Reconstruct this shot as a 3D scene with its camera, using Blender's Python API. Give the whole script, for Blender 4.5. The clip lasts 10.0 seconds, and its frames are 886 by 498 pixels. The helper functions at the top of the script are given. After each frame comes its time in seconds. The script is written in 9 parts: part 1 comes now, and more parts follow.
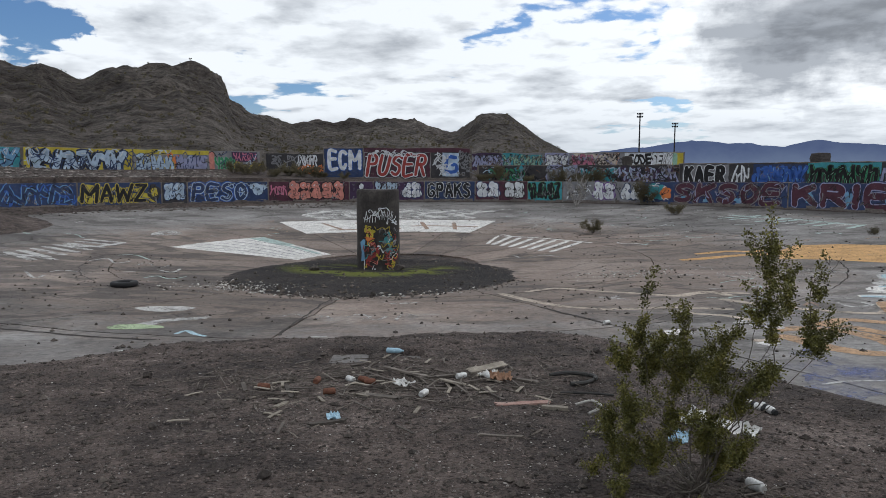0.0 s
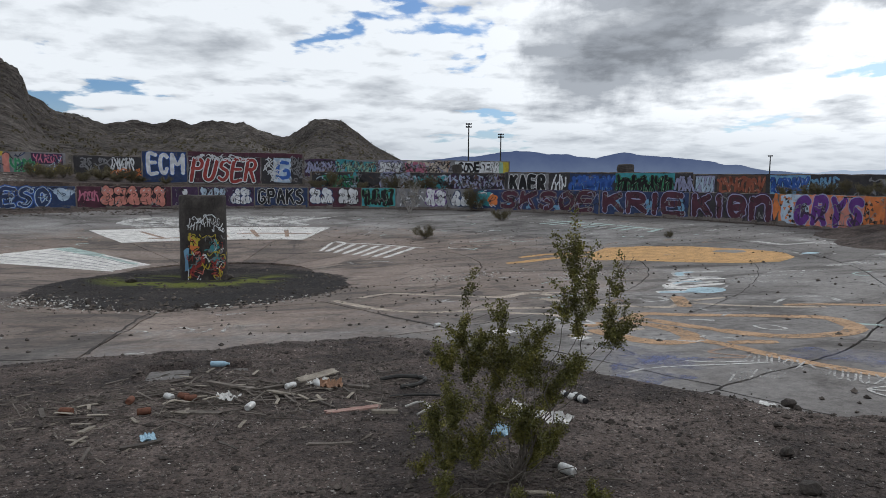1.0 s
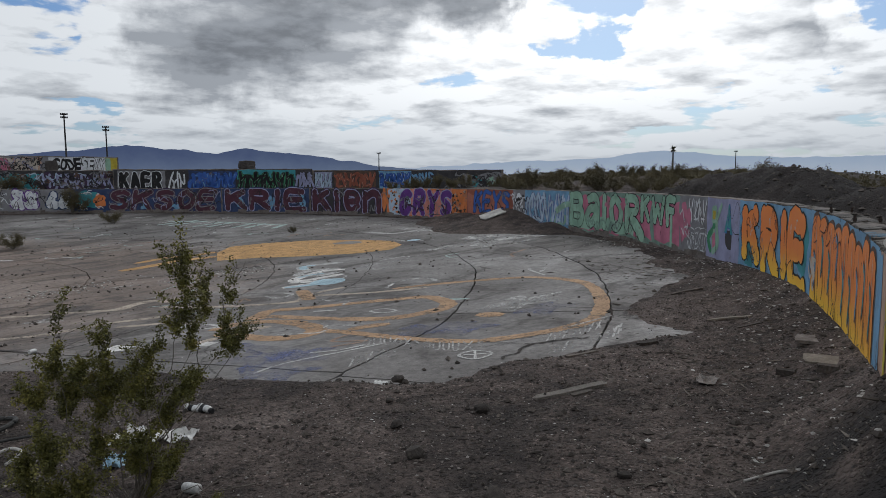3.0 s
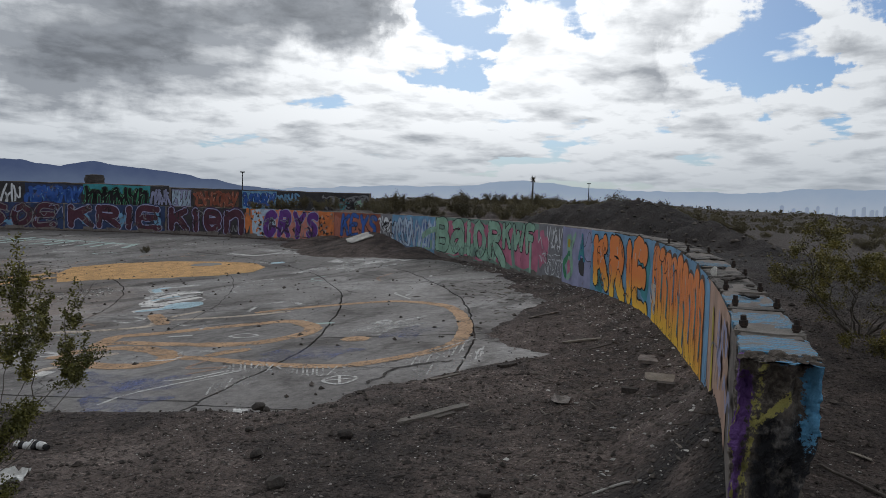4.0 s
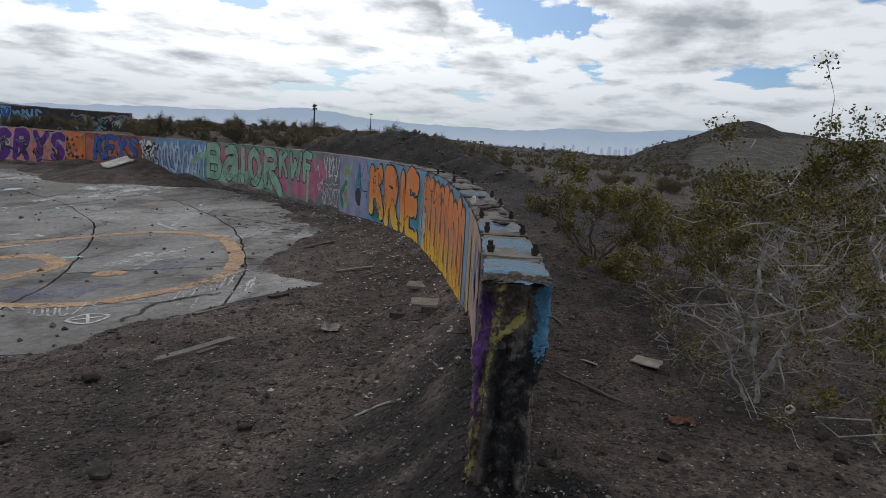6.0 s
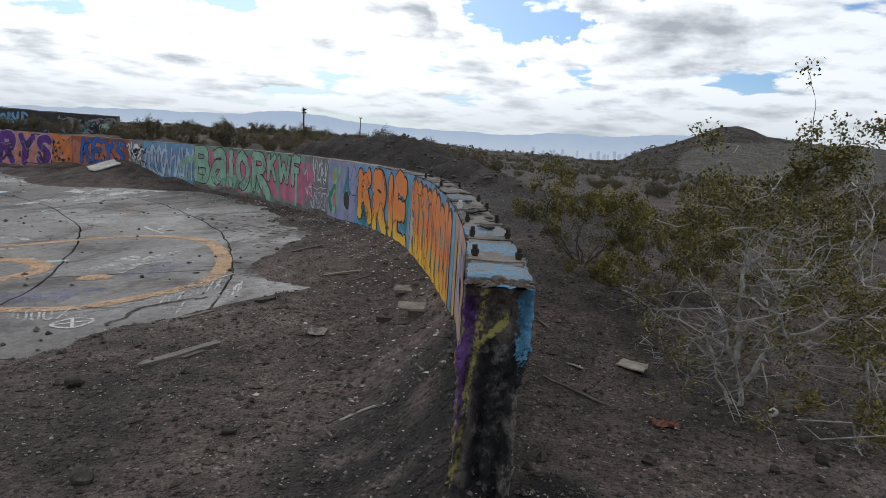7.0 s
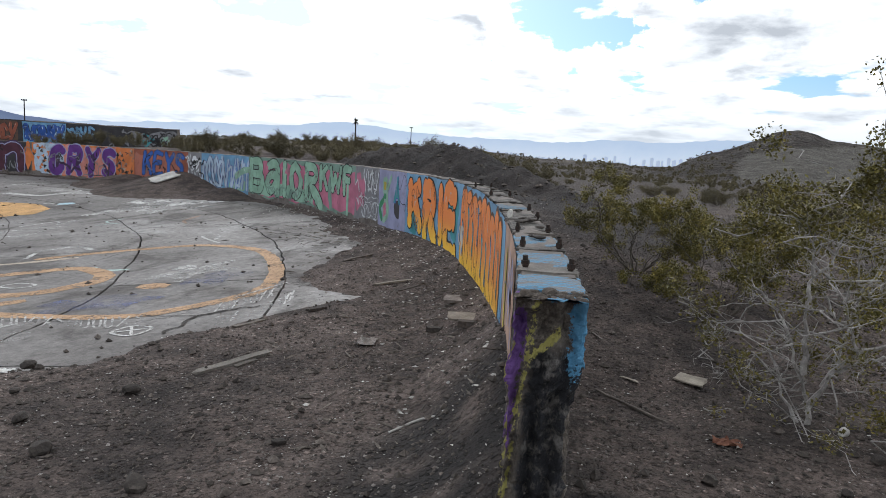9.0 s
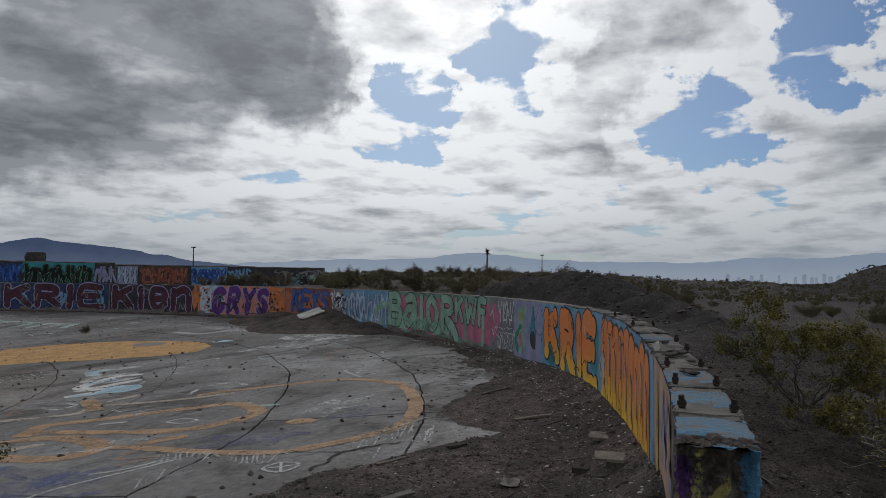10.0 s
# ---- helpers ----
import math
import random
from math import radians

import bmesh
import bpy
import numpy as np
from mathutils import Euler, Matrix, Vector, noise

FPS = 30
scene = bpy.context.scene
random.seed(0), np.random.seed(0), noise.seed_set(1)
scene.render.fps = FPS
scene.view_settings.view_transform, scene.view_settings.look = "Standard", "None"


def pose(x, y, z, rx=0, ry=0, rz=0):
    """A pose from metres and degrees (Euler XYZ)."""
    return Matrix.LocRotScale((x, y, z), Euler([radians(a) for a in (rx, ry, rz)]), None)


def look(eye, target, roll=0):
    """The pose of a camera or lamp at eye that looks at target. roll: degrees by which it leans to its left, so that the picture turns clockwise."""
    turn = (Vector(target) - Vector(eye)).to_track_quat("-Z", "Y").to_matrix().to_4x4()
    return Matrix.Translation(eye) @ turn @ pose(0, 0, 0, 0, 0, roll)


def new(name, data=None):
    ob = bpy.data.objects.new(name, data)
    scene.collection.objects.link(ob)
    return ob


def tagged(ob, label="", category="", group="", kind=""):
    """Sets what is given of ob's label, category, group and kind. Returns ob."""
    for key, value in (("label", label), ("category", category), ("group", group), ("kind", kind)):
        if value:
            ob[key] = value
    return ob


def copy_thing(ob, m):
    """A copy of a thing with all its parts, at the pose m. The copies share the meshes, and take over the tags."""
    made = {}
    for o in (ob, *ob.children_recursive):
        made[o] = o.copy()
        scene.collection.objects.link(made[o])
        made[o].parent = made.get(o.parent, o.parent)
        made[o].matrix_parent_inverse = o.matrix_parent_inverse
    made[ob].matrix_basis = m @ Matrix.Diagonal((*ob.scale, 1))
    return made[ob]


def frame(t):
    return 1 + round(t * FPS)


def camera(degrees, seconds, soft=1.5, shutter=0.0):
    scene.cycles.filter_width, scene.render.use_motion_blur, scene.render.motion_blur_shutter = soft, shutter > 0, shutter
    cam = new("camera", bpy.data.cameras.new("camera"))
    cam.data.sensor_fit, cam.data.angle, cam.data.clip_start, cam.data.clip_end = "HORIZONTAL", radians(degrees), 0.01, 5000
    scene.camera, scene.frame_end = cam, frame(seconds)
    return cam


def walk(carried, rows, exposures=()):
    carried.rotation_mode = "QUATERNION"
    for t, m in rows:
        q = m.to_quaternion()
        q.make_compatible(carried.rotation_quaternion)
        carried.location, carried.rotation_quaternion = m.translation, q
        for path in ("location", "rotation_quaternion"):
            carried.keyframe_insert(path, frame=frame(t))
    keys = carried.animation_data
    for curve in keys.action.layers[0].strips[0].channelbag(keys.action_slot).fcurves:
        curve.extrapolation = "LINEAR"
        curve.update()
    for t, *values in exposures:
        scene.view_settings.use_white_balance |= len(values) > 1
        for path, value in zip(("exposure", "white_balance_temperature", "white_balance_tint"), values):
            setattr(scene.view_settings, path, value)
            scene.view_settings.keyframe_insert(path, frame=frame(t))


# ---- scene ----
CX, CY, RAD = -2.03, 23.9, 24.1          # basin centre and the inner radius of its wall
WALL_T = 0.28                            # wall thickness
ZB, DROP = -1.42, 1.55                   # floor level at the wall, fall towards the centre

cam = camera(66.72, 10.0, soft=0.85)
PATH = [
    (0, pose(0.000, 0.000, 0.346, 83.84, 0.03, 0.29)),
    (0.5, pose(0.037, 0.011, 0.336, 84.40, -0.36, -5.00)),
    (1, pose(0.073, -0.009, 0.332, 84.47, -0.47, -13.64)),
    (1.5, pose(0.086, -0.024, 0.344, 83.38, -0.38, -21.89)),
    (2, pose(0.106, -0.014, 0.352, 82.91, -0.35, -27.74)),
    (2.5, pose(0.135, -0.024, 0.349, 82.20, -0.07, -34.95)),
    (3, pose(0.164, -0.060, 0.386, 84.17, 0.33, -44.73)),
    (3.2, pose(0.165, -0.066, 0.372, 85.12, -0.46, -47.63)),
    (4.3, pose(0.125, -0.103, 0.401, 85.85, -1.88, -58.96)),
    (4.5, pose(0.179, -0.114, 0.388, 85.48, -2.42, -61.32)),
    (5, pose(0.209, -0.136, 0.386, 84.78, -2.36, -67.82)),
    (5.5, pose(0.232, -0.153, 0.380, 82.18, -2.44, -72.34)),
    (5.7, pose(0.255, -0.155, 0.374, 81.10, -3.14, -73.50)),
    (7, pose(0.252, -0.188, 0.378, 81.56, -3.68, -75.03)),
    (7.5, pose(0.246, -0.192, 0.376, 80.24, -3.17, -74.59)),
    (8, pose(0.264, -0.204, 0.370, 75.44, -2.55, -76.36)),
    (8.5, pose(0.296, -0.198, 0.373, 78.22, -3.07, -75.05)),
    (9, pose(0.317, -0.175, 0.380, 82.04, -3.01, -70.79)),
    (9.5, pose(0.290, -0.159, 0.402, 89.09, -3.08, -64.26)),
    (10, pose(0.270, -0.136, 0.438, 92.55, -0.68, -59.68)),
]
EXPOSURES = ((0.0, -0.97), (1.0, -1.08), (2.5, -1.33), (4.5, -1.55), (5.5, -1.48), (7.0, -1.0), (7.5, -1.0), (8.0, -0.25), (8.5, 0.14), (9.0, -0.6), (9.5, -1.48), (10.0, -1.85))
walk(cam, PATH, EXPOSURES)

# ---- world and sun ----
SUN_AZ, SUN_EL = 57.0, 33.0              # degrees from +y towards +x, degrees up


def aim(az, el):
    a, e = radians(az), radians(el)
    return Vector((math.sin(a) * math.cos(e), math.cos(a) * math.cos(e), math.sin(e)))


class Net:
    """Short hand for node trees."""

    def __init__(self, tree):
        self.t = tree

    def n(self, kind, links=None, **props):
        node = self.t.nodes.new(kind)
        for key, value in props.items():
            setattr(node, key, value)
        for key, value in (links or {}).items():
            sock = node.inputs[key]
            if isinstance(value, bpy.types.NodeSocket):
                self.t.links.new(value, sock)
            else:
                sock.default_value = value
        return node

    def math(self, op, a, b=0.0, c=0.0, clamp=False):
        return self.n("ShaderNodeMath", {0: a, 1: b, 2: c}, operation=op, use_clamp=clamp).outputs[0]

    def vec(self, op, a, b=(0, 0, 0)):
        node = self.n("ShaderNodeVectorMath", {0: a, 1: b}, operation=op)
        return node.outputs["Value"] if op in ("DOT_PRODUCT", "LENGTH") else node.outputs[0]

    def noise(self, vector, scale, detail=4.0, rough=0.55, distort=0.0):
        return self.n("ShaderNodeTexNoise", {"Vector": vector, "Scale": scale, "Detail": detail, "Roughness": rough, "Distortion": distort}).outputs["Fac"]

    def ramp(self, fac, stops):
        node = self.n("ShaderNodeValToRGB", {"Fac": fac})
        els = node.color_ramp.elements
        while len(els) < len(stops):
            els.new(0.5)
        for el, (pos, col) in zip(els, stops):
            el.position = pos
            el.color = (*col, 1) if isinstance(col, tuple) else (col, col, col, 1)
        return node.outputs["Color"]

    def span(self, v, a, b, lo=0.0, hi=1.0):
        return self.n("ShaderNodeMapRange", {"Value": v, "From Min": a, "From Max": b, "To Min": lo, "To Max": hi}, interpolation_type="SMOOTHSTEP").outputs[0]

    def mix(self, fac, a, b, blend="MIX"):
        node = self.n("ShaderNodeMix", {0: fac}, data_type="RGBA", blend_type=blend)
        for key, value in ((6, a), (7, b)):
            if isinstance(value, bpy.types.NodeSocket):
                self.t.links.new(value, node.inputs[key])
            else:
                node.inputs[key].default_value = (*value, 1)
        return node.outputs[2]


def build_world():
    world = bpy.data.worlds.new("sky")
    scene.world = world
    world.use_nodes = True
    tree = world.node_tree
    tree.nodes.clear()
    k = Net(tree)
    way = k.n("ShaderNodeTexCoord").outputs["Generated"]
    sep = k.n("ShaderNodeSeparateXYZ", {0: way})
    up = sep.outputs[2]
    # flat cloud deck seen in perspective
    lift = k.math("ADD", k.math("MAXIMUM", up, 0.0), 0.15)
    px = k.math("DIVIDE", sep.outputs[0], lift)
    py = k.math("DIVIDE", sep.outputs[1], lift)
    flat = k.n("ShaderNodeCombineXYZ", {0: px, 1: py, 2: k.math("MULTIPLY", up, 2.2)}).outputs[0]
    deck = k.vec("ADD", flat, (CLOUD_X, CLOUD_Y, 3.1))

    def density(at):
        big = k.noise(at, 0.62, 3.0, 0.5)
        mid = k.noise(at, 1.75, 14.0, 0.54, 0.25)
        bent = k.vec("ADD", at, k.vec("MULTIPLY", k.n("ShaderNodeTexNoise", {"Vector": at, "Scale": 3.0, "Detail": 6.0, "Roughness": 0.6}).outputs["Color"], (0.30, 0.30, 0.30)))
        puffs = k.n("ShaderNodeTexVoronoi", {"Vector": bent, "Scale": 2.3, "Detail": 3.0, "Roughness": 0.55, "Smoothness": 0.5}, feature="SMOOTH_F1").outputs["Distance"]
        body = k.math("ADD", k.math("MULTIPLY", big, 0.50), k.math("MULTIPLY", mid, 0.62))
        return k.math("ADD", body, k.math("MULTIPLY", k.math("SUBTRACT", 1.46, puffs), 0.26))

    dens = density(deck)
    above = density(k.vec("ADD", k.vec("MULTIPLY", flat, (0.965, 0.965, 1.02)), (CLOUD_X, CLOUD_Y, 3.1)))
    crown = k.math("SUBTRACT", dens, above)
    stir = k.vec("SUBTRACT", k.n("ShaderNodeTexNoise", {"Vector": way, "Scale": 7.0, "Detail": 7.0, "Roughness": 0.6}).outputs["Color"], (0.5, 0.5, 0.5))
    bent = k.vec("NORMALIZE", k.vec("ADD", way, k.vec("MULTIPLY", stir, (0.34, 0.34, 0.22))))
    for az, el, size, amount in CLOUDS:
        near = k.vec("DOT_PRODUCT", bent, tuple(aim(az, el)))
        dens = k.math("ADD", dens, k.span(near, math.cos(radians(size)), 1.0, 0.0, amount))
    cover = k.span(dens, 0.525, 0.585)
    puff = k.noise(deck, 7.0, 10.0, 0.62, 0.2)
    cells = k.noise(k.vec("ADD", deck, (4.0, 1.0, 7.0)), 2.9, 12.0, 0.58, 0.2)
    thick = k.math("ADD", k.span(dens, 0.65, 0.98, 0.0, 0.95), k.math("MULTIPLY", crown, -3.4))
    thick = k.math("ADD", k.math("ADD", thick, k.span(cells, 0.40, 0.68, -0.15, 0.24)), k.span(puff, 0.34, 0.66, 0.10, -0.10), clamp=True)
    sun_dot = k.math("MAXIMUM", k.vec("DOT_PRODUCT", way, tuple(aim(SUN_AZ, SUN_EL))), 0.0)
    glow = k.math("POWER", sun_dot, 9.0)
    sky = k.n("ShaderNodeTexSky", sky_type="NISHITA", sun_disc=False, sun_elevation=radians(SUN_EL), sun_rotation=radians(SUN_AZ), air_density=1.0, dust_density=0.8).outputs[0]
    blue = k.mix(1.0, sky, (SKY_K * 0.74, SKY_K * 1.02, SKY_K * 1.42), "MULTIPLY")
    lit = k.mix(glow, (1.56, 1.655, 1.76), (3.6, 3.65, 3.7))
    dark = k.mix(glow, (0.36, 0.40, 0.465), (0.70, 0.755, 0.83))
    soft = k.span(puff, 0.34, 0.66, 0.84, 1.18)
    dark = k.mix(1.0, dark, k.n("ShaderNodeCombineXYZ", {0: soft, 1: soft, 2: soft}).outputs[0], "MULTIPLY")
    grey = k.mix(glow, (0.70, 0.765, 0.86), (1.15, 1.22, 1.32))
    cloud = k.mix(k.span(dens, 0.95, 1.18), k.mix(thick, lit, grey), k.mix(k.math("MULTIPLY", thick, 0.85), grey, dark))
    blue = k.mix(k.math("MULTIPLY", glow, 0.55, clamp=True), blue, (1.5, 1.75, 2.0))
    col = k.mix(cover, blue, cloud)
    # pale air over the horizon
    low = k.span(up, 0.0, 0.13, 0.72, 0.0)
    col = k.mix(low, col, (0.93, 1.03, 1.15))
    below = k.span(up, -0.02, 0.0, 1.0, 0.0)
    col = k.mix(below, col, (0.10, 0.09, 0.08))
    back = k.n("ShaderNodeBackground", {"Color": col, "Strength": SKY_STRENGTH})
    out = k.n("ShaderNodeOutputWorld", {"Surface": back.outputs[0]})
    return out


CLOUD_X, CLOUD_Y, SKY_K, SKY_STRENGTH = 2.3, 0.7, 0.128, 1.15
CLOUDS = ((37.0, 20.0, 16.0, 0.42), (27.0, 13.0, 9.0, 0.22), (46.0, 19.0, 9.0, 0.22), (30.0, 7.5, 6.0, 0.12), (91.0, 11.0, 7.0, 0.16), (74.0, 17.5, 6.0, 0.12), (72.0, 8.6, 6.0, 0.08), (24.0, 8.5, 6.0, 0.10),
          (55.5, 14.8, 6.0, -0.22), (66.0, 18.5, 6.0, -0.20), (78.5, 12.6, 6.5, -0.26), (89.0, 18.0, 7.0, -0.30), (-31.5, 12.5, 6.0, -0.18), (-17.0, 11.5, 3.0, -0.05))
build_world()

lamp = bpy.data.lights.new("sun", "SUN")
lamp.energy, lamp.angle, lamp.color = 0.8, radians(16), (1.0, 0.98, 0.965)
sun = new("sun", lamp)
sun.matrix_world = look(tuple(aim(SUN_AZ, SUN_EL) * 50), (0, 0, 0))

# ---- materials ----
def material(name, cols, scale=3.0, fine=40.0, rough=0.9, bump=0.3, depth=0.01, spot=None, metal=0.0, grain=0.25, attrs=(), stretch=(1, 1, 1), rand=0.0, island=0.0):
    """Base colours mixed by a coarse and a fine noise, with fine relief. spot: (colour, scale, from, to); attrs: (attribute, colour) masks."""
    m = bpy.data.materials.new(name)
    m.use_nodes = True
    t = m.node_tree
    t.nodes.clear()
    k = Net(t)
    at = k.n("ShaderNodeTexCoord").outputs["Object"]
    if stretch != (1, 1, 1):
        at = k.vec("MULTIPLY", at, stretch)
    a = k.noise(at, scale, 6.0, 0.6, 0.3)
    b = k.noise(at, fine, 8.0, 0.72)
    n = len(cols)
    col = k.ramp(a, [(0.3 + 0.4 * i / max(1, n - 1), c) for i, c in enumerate(cols)])
    if rand:
        r = k.n("ShaderNodeObjectInfo").outputs["Random"]
        col = k.mix(1.0, col, k.ramp(r, [(0.0, 1.0 - rand), (1.0, 1.0 + rand)]), "MULTIPLY")
    if island:
        r = k.n("ShaderNodeNewGeometry").outputs["Random Per Island"]
        col = k.mix(1.0, col, k.ramp(r, [(0.0, 1.0 - island), (1.0, 1.0 + island)]), "MULTIPLY")
    for attr, colour in attrs:
        fac = k.n("ShaderNodeAttribute", attribute_name=attr).outputs["Fac"]
        if attr != "pale":
            fac = k.math("MULTIPLY", fac, k.span(b, 0.3, 0.6, 0.55, 1.0))
        col = k.mix(fac, col, colour)
    if spot:
        colour, s, lo, hi = spot
        c = k.span(k.noise(at, s, 5.0, 0.6), lo, hi)
        if attrs:
            bare = k.n("ShaderNodeAttribute", attribute_name="pale").outputs["Fac"]
            c = k.math("MULTIPLY", c, k.math("SUBTRACT", 1.0, k.math("MULTIPLY", bare, 0.9)))
        col = k.mix(c, col, colour)
    shade = k.span(b, 0.25, 0.75, 1.0 - grain, 1.0 + grain)
    grey = k.n("ShaderNodeCombineXYZ", {0: shade, 1: shade, 2: shade}).outputs[0]
    col = k.mix(1.0, col, grey, "MULTIPLY")
    bs = k.n("ShaderNodeBsdfPrincipled", {"Base Color": col, "Metallic": metal})
    t.links.new(k.span(a, 0.3, 0.7, max(0.05, rough - 0.08), min(1.0, rough + 0.06)), bs.inputs["Roughness"])
    bs.inputs["Specular IOR Level"].default_value = 0.3
    if bump:
        h = k.math("ADD", k.math("MULTIPLY", b, 0.6), k.math("MULTIPLY", a, 0.6))
        bp = k.n("ShaderNodeBump", {"Height": h, "Strength": bump, "Distance": depth})
        t.links.new(bp.outputs[0], bs.inputs["Normal"])
    k.n("ShaderNodeOutputMaterial", {"Surface": bs.outputs[0]})
    return m


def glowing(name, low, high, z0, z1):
    """Far backdrop: haze put into a glowing colour that fades with height."""
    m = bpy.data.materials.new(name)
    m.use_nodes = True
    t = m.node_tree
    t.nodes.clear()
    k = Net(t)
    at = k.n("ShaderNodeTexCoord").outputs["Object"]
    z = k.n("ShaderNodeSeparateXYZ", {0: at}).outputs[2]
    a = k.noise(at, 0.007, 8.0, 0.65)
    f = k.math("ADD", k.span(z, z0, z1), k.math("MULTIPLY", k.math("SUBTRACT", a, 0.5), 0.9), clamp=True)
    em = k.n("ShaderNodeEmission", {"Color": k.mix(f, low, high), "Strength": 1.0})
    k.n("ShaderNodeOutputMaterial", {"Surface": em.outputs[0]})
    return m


PAINTS = {}


def paint(r, g, b, wear=0.46, under=(0.16, 0.14, 0.13), bare=False):
    """Sprayed paint, worn through in places. bare: worn spots are open, so that what lies below shows."""
    r, g, b = r * 0.95, g * 0.95, b * 0.95
    key = (round(r, 3), round(g, 3), round(b, 3), wear, bare)
    if key not in PAINTS:
        m = bpy.data.materials.new("paint")
        m.use_nodes = True
        t = m.node_tree
        t.nodes.clear()
        k = Net(t)
        at = k.n("ShaderNodeTexCoord").outputs["Object"]
        a, c = k.noise(at, 1.7, 7.0, 0.68), k.noise(at, 14.0, 5.0, 0.7)
        f = k.span(k.math("ADD", k.math("MULTIPLY", a, 0.7), k.math("MULTIPLY", c, 0.5)), 0.86 - wear * 0.45, 0.98 - wear * 0.35)
        tone = k.mix(k.span(k.noise(at, 2.6, 4.0), 0.35, 0.65), (r * 0.82, g * 0.82, b * 0.82), (min(1, r * 1.12), min(1, g * 1.12), min(1, b * 1.12)))
        if bare:
            grit = k.span(k.noise(at, 40.0, 4.0, 0.7), 0.3, 0.7, 0.78, 1.2)
            col = k.mix(1.0, tone, k.n("ShaderNodeCombineXYZ", {0: grit, 1: grit, 2: grit}).outputs[0], "MULTIPLY")
        else:
            col = k.mix(f, tone, under)
        bs = k.n("ShaderNodeBsdfPrincipled", {"Base Color": col, "Roughness": 0.78 if bare else 0.72})
        bs.inputs["Specular IOR Level"].default_value = 0.25
        bp = k.n("ShaderNodeBump", {"Height": c, "Strength": 0.15, "Distance": 0.004})
        t.links.new(bp.outputs[0], bs.inputs["Normal"])
        out = bs.outputs[0]
        if bare:
            gone = k.math("ADD", k.math("MULTIPLY", f, 0.80), k.span(k.noise(at, 24.0, 6.0, 0.75), 0.54, 0.62, 0.06, 0.75), clamp=True)
            out = k.n("ShaderNodeMixShader", {0: gone, 1: out, 2: k.n("ShaderNodeBsdfTransparent").outputs[0]}).outputs[0]
        k.n("ShaderNodeOutputMaterial", {"Surface": out})
        PAINTS[key] = m
    return PAINTS[key]


def fade_paint(name, low, high, z0, z1):
    """A sprayed fade from one colour at the foot to another at the top."""
    m = bpy.data.materials.new(name)
    m.use_nodes = True
    t = m.node_tree
    t.nodes.clear()
    k = Net(t)
    at = k.n("ShaderNodeTexCoord").outputs["Object"]
    z = k.n("ShaderNodeSeparateXYZ", {0: at}).outputs[2]
    c = k.noise(at, 6.0, 5.0, 0.65)
    f = k.span(k.math("ADD", z, k.math("MULTIPLY", k.math("SUBTRACT", c, 0.5), 0.25)), z0, z1)
    col = k.mix(f, low, high)
    col = k.mix(k.span(c, 0.62, 0.74, 0.0, 0.7), col, (0.30, 0.13, 0.06))
    bs = k.n("ShaderNodeBsdfPrincipled", {"Base Color": col, "Roughness": 0.65})
    k.n("ShaderNodeOutputMaterial", {"Surface": bs.outputs[0]})
    return m


